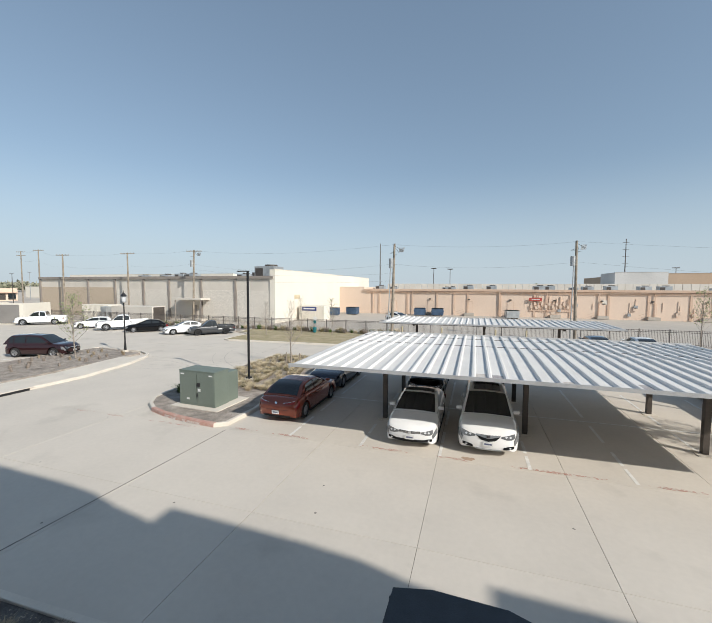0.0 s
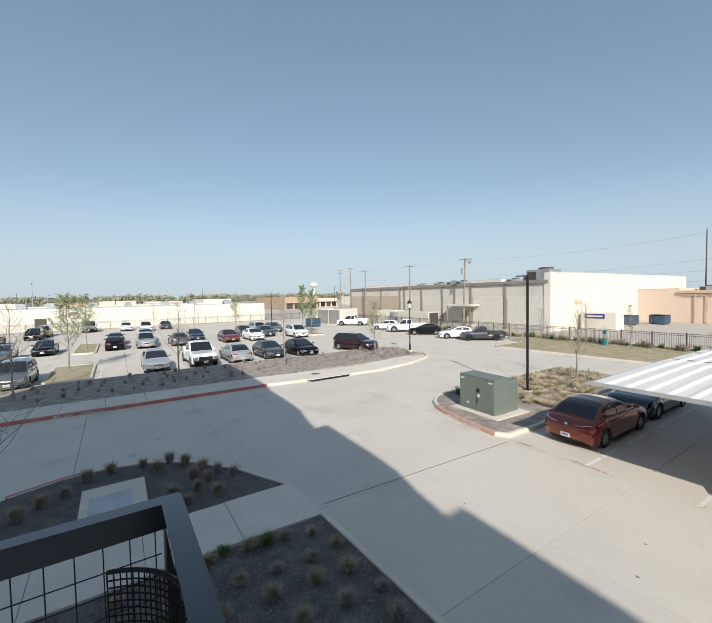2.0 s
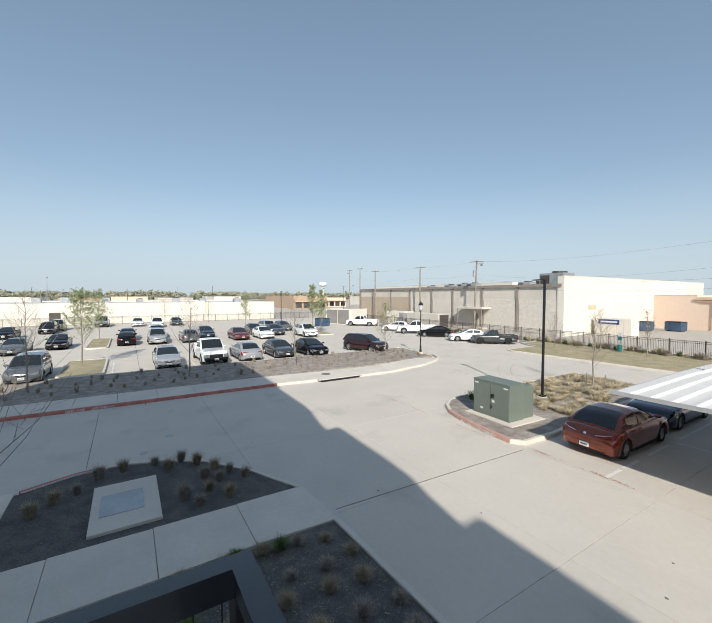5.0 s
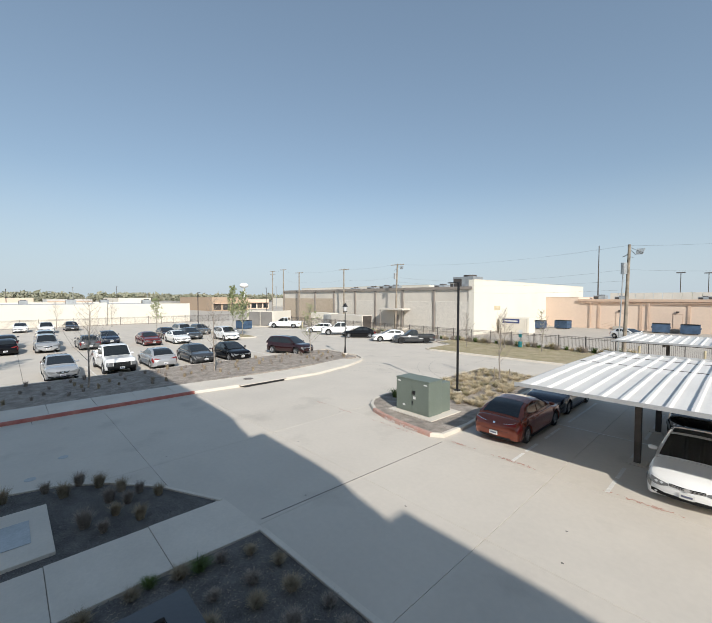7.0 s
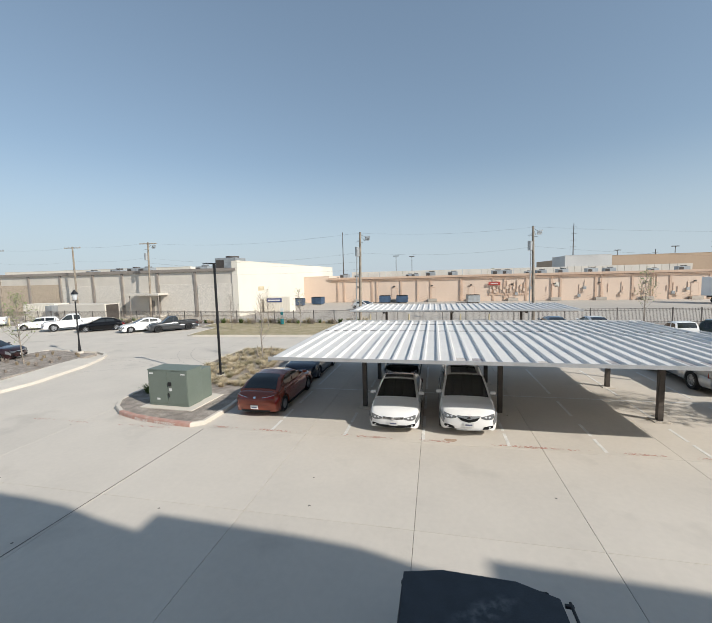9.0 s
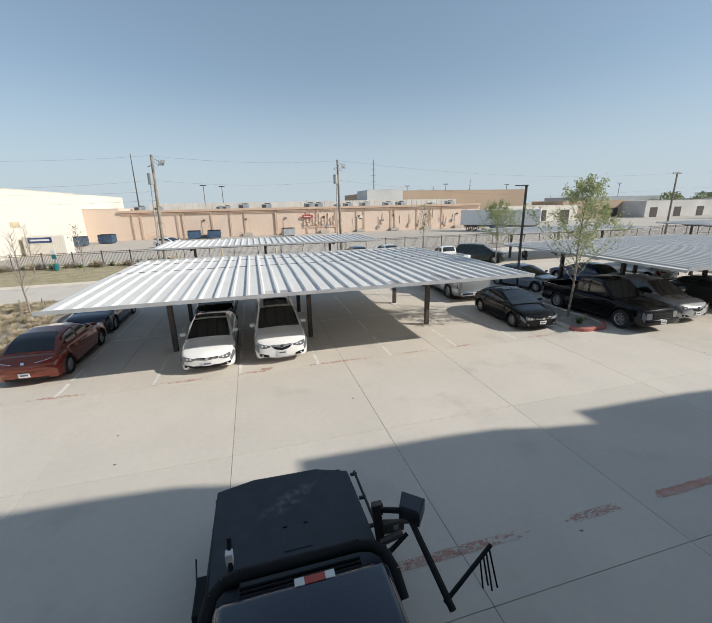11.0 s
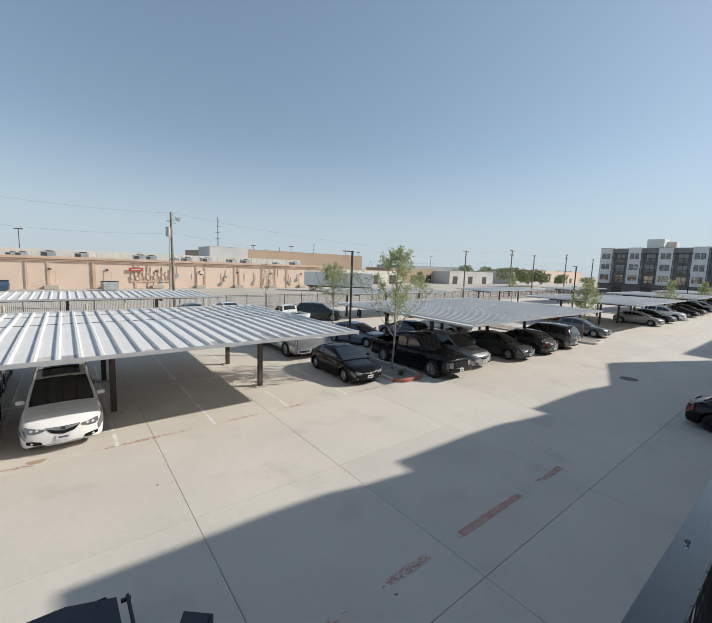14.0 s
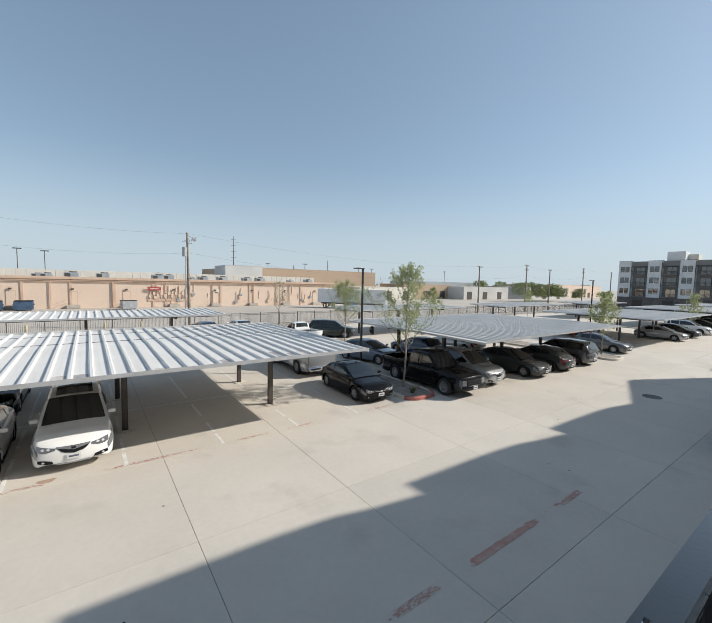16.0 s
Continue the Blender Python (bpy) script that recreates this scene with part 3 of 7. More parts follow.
    def top_pane(nm, x0, x1, vmax=.9, steps=6, lift=0.012, material=None):
        bm = bmesh.new()
        g = []
        for i in range(steps + 1):
            px = x0 + (x1 - x0) * i / steps
            z = zc(px)
            w = wz(z)
            g.append([bm.verts.new((px, v * w, z + lift + 0.03 - 0.036 * abs(v) ** 2.2)) for v in (-vmax, -.7, -.35, 0, .35, .7, vmax)])
        for a, b in zip(g, g[1:]):
            for k in range(6):
                bm.faces.new((a[k], b[k], b[k + 1], a[k + 1]))
        bmesh.ops.recalc_face_normals(bm, faces=bm.faces)
        part(nm, bm, material or M["car_glass"], ob, smooth=60)
    top_pane("windscreen", Ff + .04, F - .02, .90)
    if kind in ("suv", "hatch"):
        top_pane("rear_window", R + (Rf - R) * .10, Rf - .03, .84)
    else:
        top_pane("rear_window", R + .05, Rf - .03, .84)
    if sunroof:
        top_pane("sunroof", Rf + .1 if sunroof == 1.0 else (Rf + Ff) / 2 - .05, Ff - .1, .88 if sunroof == 1.0 else .62)
    doors = [(Ff + F) / 2 + .02, (Ff + Rf) / 2 + (0.0 if kind != "coupe" else -.35)]
    segs = [(doors[1] + .06, doors[0] + .18), (R + (Rf - R) * .72, doors[1] - .04)]
    if kind in ("suv", "hatch"):
        segs = [(doors[1] + .14, doors[0] + .18), (doors[1] - .75, doors[1] + .06), (R + (Rf - R) * .9, doors[1] - .83)]
    for a, b in segs:
        for s in (-1, 1):
            bm = bmesh.new()
            g = []
            for i in range(7):
                px = a + (b - a) * i / 6
                z0, z1 = belt + 0.045, max(belt + 0.06, zc(px) - 0.085)
                g.append([bm.verts.new((px, s * (wz(z0 + (z1 - z0) * q) + 0.012), z0 + (z1 - z0) * q)) for q in (0, .5, 1)])
            for p, q in zip(g, g[1:]):
                for k in range(2):
                    bm.faces.new((p[k], q[k], q[k + 1], p[k + 1]))
            bmesh.ops.recalc_face_normals(bm, faces=bm.faces)
            part("side_window", bm, M["car_glass"], ob, smooth=60)
    # doors: seams and handles
    for s in (-1, 1):
        for d in (doors[0] + .1, doors[1], segs[-1][0] + .35 if kind not in ("suv", "hatch") else doors[1] - .8):
            w0, zt, zb = wid(d), zt_at(d), low(d)
            zm = max(zb + .02, zt * .66)
            bm = bmesh.new()
            g = [[bm.verts.new((d + e, s * (w0 * u + .001), z)) for e in (-.004, .004)] for u, z in ((.94, zt - .06), (.972, zm + .07), (.995, zm - .03), (.985, zm - .27), (.965, max(zb + .03, clear + .04)))]
            for p, q in zip(g, g[1:]):
                bm.faces.new((p[0], p[1], q[1], q[0]))
            part("door_seam", bm, M["black_plastic"], ob)
        for d in (doors[1] + .08, segs[-1][0] + .42):
            w0 = wid(d) * .985
            part("door_handle", box(d - .1, d + .1, min(s * w0, s * (w0 + .03)), max(s * w0, s * (w0 + .03)), belt - .17, belt - .135, .01), body_mat, ob)
        w0 = wb
        part("mirror", box(F - .32, F - .21, min(s * (w0 - .01), s * (w0 + .21)), max(s * (w0 - .01), s * (w0 + .21)), belt + .02, belt + .15, .05), body_mat, ob, smooth=50)
        part("rocker_panel", box(ax[0] + r + .1, ax[1] - r - .1, min(s * half * .90, s * half * .985), max(s * half * .90, s * half * .985), clear - .03, clear + .05, .01), M["black_plastic"], ob)
    # lamps, grille, bumpers
    fz, rz = lerp(top, L / 2 - .2), lerp(top, -L / 2 + .2)
    if truck:
        rz = belt
    def lamp(nm, xa, xb, ka, kb, material):
        """A lamp that lies on the curved corner of the body: along x from xa to xb, across the ring from ka to kb."""
        for s in (-1, 1):
            bm = bmesh.new()
            g = []
            for i in range(6):
                px = xa + (xb - xa) * i / 5
                w, zt = wid(px), zt_at(px)
                if truck and px < 0:
                    zt = belt
                ring = [(w * 0.5, zt + 0.02), (w * 0.80, zt - 0.005), (w * 0.92, zt - 0.045), (w * 0.975, zt - 0.12), (w, zt * 0.66 - 0.04)]
                row = []
                for q in range(5):
                    k = ka + (kb - ka) * q / 4
                    a = min(3, int(k))
                    y0 = ring[a][0] + (ring[a + 1][0] - ring[a][0]) * (k - a)
                    z0 = ring[a][1] + (ring[a + 1][1] - ring[a][1]) * (k - a)
                    row.append(bm.verts.new((px + math.copysign(.012, px), s * (y0 + .012), z0 + .006)))
                g.append(row)
            for p, q in zip(g, g[1:]):
                for k in range(4):
                    bm.faces.new((p[k], q[k], q[k + 1], p[k + 1]))
            for v in bm.verts:
                bend(v)
            bmesh.ops.recalc_face_normals(bm, faces=bm.faces)
            bmesh.ops.solidify(bm, geom=bm.faces, thickness=-.01)
            part(nm, bm, material, ob, smooth=50)
    if truck:
        lamp("headlight", L / 2 - .14, L / 2 + .002, 2.2, 3.9, M["headlamp"])
        lamp("tail_light", -L / 2 + .16, -L / 2, 2.6, 3.9, M["tail_lens"])
    else:
        lamp("headlight", L / 2 - .36, L / 2 + .005, 2.75, 3.75, M["headlamp"])
        lamp("tail_light", -L / 2 + (.12 if kind in ("suv", "hatch") else .34), -L / 2 + .01, 2.3, 3.7, M["tail_lens"])
    tz = fz - .06
    if truck:
        g = face_patch("grille", -half * .52, half * .52, tz - .40, tz - .06, M["black_plastic"], lift=.014)
        for k in range(3):
            face_patch("grille_bar", -half * .50, half * .50, tz - .36 + .1 * k, tz - .315 + .1 * k, M["chrome"] if colour == "silver" else M["rim_dark"], lift=.026, parent=g)
        for s in (-1, 1):
            face_patch("headlamp_face", *sorted((s * half * .56, s * half * .82)), tz - .36, tz - .06, M["headlamp"], lift=.014)
        part("front_bumper", box(L / 2 - .25, L / 2 + .05, -half * .86, half * .86, clear + .05, clear + .30, .05), M["black_plastic"] if group else M["chrome"] if colour in ("white", "silver") else M["paint_" + colour], ob, smooth=50)
        part("rear_bumper", box(-L / 2 - .14, -L / 2 + .1, -half * .86, half * .86, clear + .04, clear + .26, .05), M["chrome"], ob, smooth=50)
    else:
        if kind == "coupe":
            g = face_curve("grille", [(-.40, tz - .13), (0, tz - .155), (.40, tz - .13)], [(-.40, tz - .06), (0, tz - .075), (.40, tz - .06)], M["black_plastic"])[0]
            for zz in (-.088, -.118):
                face_curve("grille_bar", [(-.38, tz + zz), (0, tz + zz - .02), (.38, tz + zz)], [(-.38, tz + zz + .010), (0, tz + zz - .010), (.38, tz + zz + .010)], M["chrome"], lift=.020, parent=g)
            face_curve("lower_intake", [(-.60, clear + .11), (-.45, clear + .07), (.45, clear + .07), (.60, clear + .11)], [(-.60, clear + .14), (-.45, clear + .16), (.45, clear + .16), (.60, clear + .14)], M["black_plastic"])
        elif kind == "suv":
            g = face_curve("grille", [(-.38, tz - .10), (-.26, tz - .22), (0, tz - .27), (.26, tz - .22), (.38, tz - .10)], [(-.40, tz - .06), (-.2, tz - .065), (0, tz - .07), (.2, tz - .065), (.40, tz - .06)], M["black_plastic"])[0]
            face_curve("grille_crest", [(-.37, tz - .10), (-.18, tz - .14), (0, tz - .175), (.18, tz - .14), (.37, tz - .10)], [(-.40, tz - .062), (-.2, tz - .072), (0, tz - .082), (.2, tz - .072), (.40, tz - .062)], M["rim"], lift=.022, parent=g)
            face_curve("lower_lip", [(-.42, clear + .03), (0, clear + .025), (.42, clear + .03)], [(-.42, clear + .055), (0, clear + .055), (.42, clear + .055)], M["galv"])
        else:
            g = face_curve("grille", [(-.34, tz - .15), (0, tz - .20), (.34, tz - .15)], [(-.40, tz - .05), (0, tz - .055), (.40, tz - .05)], M["black_plastic"])[0]
            for zz in (-.085, -.12):
                face_curve("grille_bar", [(-.35, tz + zz), (0, tz + zz - .012), (.35, tz + zz)], [(-.35, tz + zz + .010), (0, tz + zz - .002), (.35, tz + zz + .010)], M["chrome"], lift=.018, parent=g)
            face_curve("lower_intake", [(-.44, clear + .09), (0, clear + .07), (.44, clear + .09)], [(-.38, clear + .17), (0, clear + .17), (.38, clear + .17)], M["black_plastic"])
        hs = face_curve("headlamp_face", [(.42, tz - .135), (.60, tz - .185), (.76, tz - .18), (.85, tz - .12)], [(.42, tz - .085), (.60, tz - .055), (.74, tz - .02), (.85, tz + .015)], M["headlamp"], both=True)
        if not group:
            for h, s in zip(hs, (1, -1)):
                for u in (.58, .71):
                    face_curve("reflector", [(s * (u - .045), tz - .10), (s * u, tz - .135), (s * (u + .045), tz - .10)], [(s * (u - .045), tz - .095), (s * u, tz - .06), (s * (u + .045), tz - .095)], M["lens"], lift=.018, parent=h)
        face_patch("badge", -.05, .05, tz - .15, tz - .07, M["chrome"], lift=.030, parent=g)
        fs = face_curve("fog_recess", [(.48, clear + .075), (.66, clear + .08), (.83, clear + .13)], [(.50, clear + .15), (.66, clear + .19), (.83, clear + .21)], M["black_plastic"], both=True)
        if not group:
            for f, s in zip(fs, (1, -1)):
                face_curve("fog_lamp", [(s * .67, clear + .135), (s * .71, clear + .105), (s * .75, clear + .135)], [(s * .67, clear + .14), (s * .71, clear + .17), (s * .75, clear + .14)], M["lens"], lift=.02, parent=f)
        face_patch("rear_valance", -half * .66, half * .66, clear + .04, clear + .12, M["black_plastic"], end=-1, lift=.006)
        if not group:
            face_patch("boot_seam", -half * .60, half * .60, clear + .33, clear + .338, M["black_plastic"], end=-1, lift=.002)
        if kind in ("suv", "hatch"):
            face_patch("boot_trim", -half * .42, half * .42, clear + .60, clear + .62, M["chrome"], end=-1, lift=.012)
        else:
            ts = face_curve("tail_lamp_face", [(.40, clear + .575), (.62, clear + .55), (.84, clear + .57)], [(.40, clear + .60), (.62, clear + .63), (.84, clear + .68)], M["tail_lens"], end=-1, lift=.010, both=True)
            if not group:
                for tl, s in zip(ts, (1, -1)):
                    face_curve("lamp_trim", [(s * .34, clear + .603), (s * .62, clear + .634), (s * .84, clear + .685)], [(s * .34, clear + .615), (s * .62, clear + .65), (s * .84, clear + .70)], M["chrome"], end=-1, lift=.014, parent=tl)
                face_patch("boot_badge", -.045, .045, clear + .58, clear + .65, M["chrome"], end=-1, lift=.014)
    if plate:
        for end, zz in ((1, clear + .16 if not truck else clear + .10), (-1, clear + (.40 if not truck else .08))):
            if end < 0 and not truck:
                zz = clear + .17
            q = face_patch("number_plate", -.155, .155, zz, zz + .15, M["number_plate"], end, .03 if not truck else (.06 if end > 0 else .15))
            face_patch("plate_bar", -.11, .11, zz + .05, zz + .10, M["plate_ink"], end, .034 if not truck else (.064 if end > 0 else .154), parent=q)
    if truck:
        b0, b1 = -L / 2 + .02, R - .02
        h0, h1 = lerp(top, -L / 2 + .5) - .02, belt + .02
        for s in (-1, 1):
            part("bed_side", box(b0, b1, min(s * half * .86, s * half * .975), max(s * half * .86, s * half * .975), h0 - .05, h1, .02), body_mat, ob, smooth=50)
        part("tailgate", box(-L / 2 - .005, -L / 2 + .07, -half * .86, half * .86, clear + .25, h1, .015), body_mat, ob, smooth=50)
        part("bed_liner", box(b0 + .06, b1, -half * .85, half * .85, h0, h0 + .03), M["black_plastic"], ob)
    for i, a in enumerate(ax):
        for s in (-1, 1):
            tyre, rim, disc = wheel_meshes(dark_rims)
            wm = Matrix.Translation((a, s * (half - .125), r)) @ Matrix.Rotation(0 if s > 0 else math.pi, 4, "Z") @ Matrix.Diagonal((r, r, r, 1))
            w = share("wheel", tyre, ob, wm)
            share("rim", rim, w), share("brake_disc", disc, w)
    return ob


# the two rows under the near shelter
car("sedan", "copper", -6.45, 15.35, 90, "copper red sedan parked beside the planted island")
car("sedan", "navy", -6.55, 20.3, -90, "dark navy sedan half under the metal carport")
car("coupe", "white", -.95, 14.45, -90, "white two-door car with a dark glass roof under the carport", sunroof=1.0)
car("suv", "pearl", 1.53, 14.65, -90, "white suv with an open sunroof under the carport", sunroof=0.5)
car("sedan", "black", -1.2, 20.6, -90, "black sedan in the shade of the carport")
car("coupe", "black", 12.65, 14.6, -93, "glossy black two-door coupe in the sun", sunroof=0.5)
car("pickup", "silver", 12.7, 20.8, 90, "silver pickup truck with a chrome rear bumper")
car("sedan", "steel", 17.9, 20.2, -75, "silver blue sedan parked behind the planted island")
car("pickup", "black", 16.95, 13.6, -90, "black four-door pickup truck beside the planted island")
car("suv", "silver", 19.7, 13.5, -90, "silver suv with a slotted grille under the carport")
car("sedan", "charcoal", 23.9, 13.1, -90, "dark grey sedan with its nose out of the carport")
car("sedan", "charcoal", 27.1, 13.1, 90, "dark grey sedan parked nose in under the carport", dark_rims=True)
car("suv", "grey", 30.5, 13.1, 90, "dark grey suv parked nose in beside an island")
car("sedan", "grey", 38.6, 13.6, -90, "grey sedan beside a small tree island")
car("sedan", "blue", 22.3, 19.8, 90, "dark blue sedan in the carport's shade")
car("sedan", "silver", 27.2, 20.0, 90, "silver sedan in the carport's shade")
car("suv", "orange", 46.2, 19.5, 90, "orange red car behind a carport post")
for i, (kd, cl) in enumerate((("sedan", "silver"), ("sedan", "charcoal"), ("suv", "white"), ("sedan", "black"), ("sedan", "charcoal"), ("suv", "black"), ("suv", "silver"), ("sedan", "black"), ("suv", "charcoal"), ("pickup", "black"))):
    car(kd, cl, 53.5 + 5.2 * i + (i > 2) * 2, 13.2, -90, {"suv": "%s suv", "sedan": "%s sedan", "pickup": "%s pickup truck"}[kd] % cl + " in the long row of carports", group="cars in the long row")
# beside the building
car("sedan", "black", 20.2, .4, -94, "glossy black sedan parked in the building's shade", dark_rims=True)
car("sedan", "steel", 36.9, .4, -94, "blue grey sedan parked in the building's shade")
car("suv", "orange", 60.5, -0.6, -178, "orange suv by the entrance")
car("sedan", "charcoal", 66.5, 0.2, -178, "dark sedan by the entrance")
# behind the second shelter
car("small_pickup", "white", 18.0, 31.0, 96, "white pickup truck with a dark window")
car("suv", "green", 21.6, 31.0, -38, "dark green suv beside a carport")
car("sedan", "steel", 10.9, 36.5, 90, "blue car behind the far carport")
car("sedan", "white", 14.2, 36.6, 90, "white car behind the far carport")
# across the driveway, along the fence
car("pickup", "white", -57.5, 36.6, -138, "white pickup truck by the fenced wall")
car("hatch", "white", -46.6, 35.9, -135, "white hatchback near the fence")
car("pickup", "white", -41.6, 36.0, -128, "white pickup truck with a dark grille near the fence")
car("sedan", "black", -36.9, 35.3, -136, "long black sedan near the fence")
car("sedan", "white", -31.2, 35.2, -126, "white sedan near the fence")
car("small_pickup", "charcoal", -27.9, 35.7, -130, "dark grey pickup truck near the fence", dark_rims=True)
# the side lot, by rows
LOT = [("sedan", "silver", -32.7, 2.4, 0), ("pickup", "white", -33.2, 5.7, 0), ("sedan", "silver", -32.8, 8.6, 180), ("sedan", "charcoal", -32.6, 11.6, 0), ("sedan", "black", -32.0, 14.5, 0),
       ("suv", "maroon", -31.0, 20.1, 20), ("suv", "grey", -31.6, -5.7, 0), ("sedan", "grey", -46.6, -9.2, 0), ("sedan", "black", -49.2, -6.3, 0), ("suv", "blue", -45.6, -13.4, 0),
       ("sedan", "black", -49.3, -.3, 180), ("suv", "silver", -48.8, 2.7, 0), ("sedan", "grey", -48.7, 6.1, 180), ("sedan", "navy", -52.5, 8.6, 0), ("sedan", "red", -47.9, 11.8, 0),
       ("sedan", "white", -47.6, 14.9, 0), ("sedan", "charcoal", -51.0, 17.6, 0), ("suv", "white", -46.7, 20.6, 0), ("sedan", "charcoal", -54.6, -.2, 180), ("suv", "silver", -54.6, 3.0, 0),
       ("suv", "black", -69.4, -10.0, 0), ("suv", "charcoal", -74.6, -9.6, 0), ("sedan", "black", -63.5, -13.2, 0), ("suv", "white", -73.5, 4.2, 0), ("sedan", "charcoal", -77, 7.6, 0), ("sedan", "white", -78, 1.4, 0),
       ("suv", "silver", -57.0, 18.2, 180), ("sedan", "blue", -52.0, -13.0, 0), ("sedan", "maroon", -53.5, 15.4, 0), ("pickup", "silver", -80, -4.0, 0), ("hatch", "grey", -56.5, 21.0, 0)]
for kd, cl, cx, cy, tn in LOT:
    car(kd, cl, cx, cy, tn, "%s %s parked in the side lot" % ({"maroon": "dark red", "navy": "dark navy"}.get(cl, cl), {"suv": "suv", "sedan": "sedan", "pickup": "pickup truck", "hatch": "hatchback"}[kd]), group="cars in the side lot")
car("sedan", "white", -10.8, 60.0, -30, "white car on the back lane", group="")


# ---- carports ----
RIB = 0.47


def deck_panel(length, rise, ribs=1):
    """A ribbed sheet, ribs times RIB wide, running along +y, rising by rise."""
    prof = [(0, 0)]
    for i in range(ribs):
        prof += [(i * RIB + px, pz) for px, pz in ((0.16, 0.004), (0.325, 0), (0.362, 0.075), (0.428, 0.075), (0.465, 0), (RIB, 0))]
    bm = bmesh.new()
    rows = [[bm.verts.new((px, yy, pz + zz)) for px, pz in prof] + [bm.verts.new((px, yy, pz + zz - 0.012)) for px, pz in prof[::-1]] for yy, zz in ((0, 0), (length, rise))]
    n = len(rows[0])
    for k in range(n):
        bm.faces.new((rows[0][k], rows[0][(k + 1) % n], rows[1][(k + 1) % n], rows[1][k]))
    for r in rows:
        for k in range(n // 2 - 1):
            bm.faces.new((r[k], r[k + 1], r[n - 2 - k], r[n - 1 - k]))
    bmesh.ops.recalc_face_normals(bm, faces=bm.faces)
    return bm


def carport(x0, x1, y0, y1, double, posts, post_y, near, label, z=2.72, rise=0.05):
    ob = root("carport", x0, y0, 0, 0, label, "carport", "carports over the parking rows")
    n = round((x1 - x0) / RIB)
    wdt = n * RIB
    dep = y1 - y0
    halves = [(0, dep / 2 + 0.05, rise, 0.0), (dep / 2, dep / 2, -rise, rise)] if double else [(0, dep, rise, 0)]
    for k, (ya, ln, rs, zz) in enumerate(halves):
        if near:
            me = mesh_of("roof_sheet", deck_panel(ln, rs), M["roof_metal"])
            for i in range(n):
                share("roof_sheet", me, ob, pose(i * RIB, ya, z + zz - (0.03 if k else 0)))
        else:
            big = deck_panel(ln, rs, n)
            bmesh.ops.translate(big, verts=big.verts, vec=(0, ya, z + zz - (0.03 if k else 0)))
            part("roof_sheet", big, M["roof_metal"], ob)
    # edge channels, purlins, beams
    for yy, zz in ((-0.03, 0), (dep, 0 if double else rise)):
        part("fascia", box(-0.03, wdt + 0.03, yy, yy + 0.03, z + zz - 0.035, z + zz + 0.078), M["fascia"], ob)
    for xx in (-0.04, wdt + 0.01):
        bm = bmesh.new()
        for ya, ln, rs, zz in halves:
            g = bmesh.ops.create_cube(bm, size=1)
            for v in g["verts"]:
                yy = ya + (v.co.y + .5) * ln
                v.co = Vector((xx + (v.co.x + .5) * .03, yy, z + zz + rs * (v.co.y + .5) - 0.10 + (v.co.z + .5) * .10))
        part("edge_channel", bm, M["fascia"], ob)
    ny = 4 if double else 3
    for i in range(ny):
        yy = dep * (i + .5) / ny
        zz = rise * (1 - abs(yy / dep - .5) * 2) if double else rise * yy / dep
        part("purlin", box(0.02, wdt - 0.02, yy - .04, yy + .04, z + zz - 0.17, z + zz - 0.015), M["steel_dark"], ob)
    for px in posts:
        for py in post_y:
            part("post", box(px - x0 - .09, px - x0 + .09, py - y0 - .09, py - y0 + .09, 0, z - .12, .008), M["steel_dark"], ob)
            part("footing", box(px - x0 - .26, px - x0 + .26, py - y0 - .26, py - y0 + .26, 0.001, 0.03, .01), M["concrete_pale"], ob)
        for ya, ln, rs, zz in halves:
            part("beam", box(px - x0 - .07, px - x0 + .07, ya + (1.5 if ya == 0 else .25), ya + ln - (1.5 if ya > 0 or not double else .25), z + min(zz, zz + rs) - .34, z + min(zz, zz + rs) - .165, .005), M["steel_dark"], ob)
    return ob


near_port = carport(-5.0, 10.95, 11.45, 21.9, True, (-2.4, 2.9, 8.3), (14.87, 19.0), True, "open carport with a pale ribbed metal roof on dark steel posts")
for kx, ln, mt in ((13, .75, "worn_tan"), (14, .70, "worn_dark"), (18, .5, "worn_tan"), (22, .8, "worn_dark"), (26, 1.3, "worn_dark"), (27, .8, "worn_dark"), (28, 1.1, "worn_tan")):
    w0 = kx * RIB
    part("worn_patch", prism([(w0 + .012, .004), (w0 + .312, .004), (w0 + .312, ln * .94), (w0 + .2, ln), (w0 + .012, ln * .97)], 2.715, 2.7275 + ln * .009), M[mt], near_port, "discoloured patch at the sheet's end")
carport(-6.0, 10.4, 28.2, 33.9, False, (-3.6, 1.8, 7.2), (31.6,), True, "single-row carport with a pale ribbed metal roof")
carport(17.0, 33.0, 10.2, 21.4, True, (19.2, 25.2, 30.4), (14.6, 18.6), True, "open carport with a ribbed grey metal roof over dark cars")
carport(23.0, 39.2, 28.2, 33.9, False, (25.4, 31, 36.6), (31.6,), False, "single-row carport with a ribbed metal roof")
carport(43.5, 60.0, 10.4, 21.4, True, (46, 51.5, 57), (14.6, 18.6), False, "open carport with a ribbed grey metal roof further along the row")
carport(47.0, 63.2, 28.2, 33.9, False, (49.4, 55, 60.6), (31.6,), False, "far single-row carport with a ribbed metal roof")
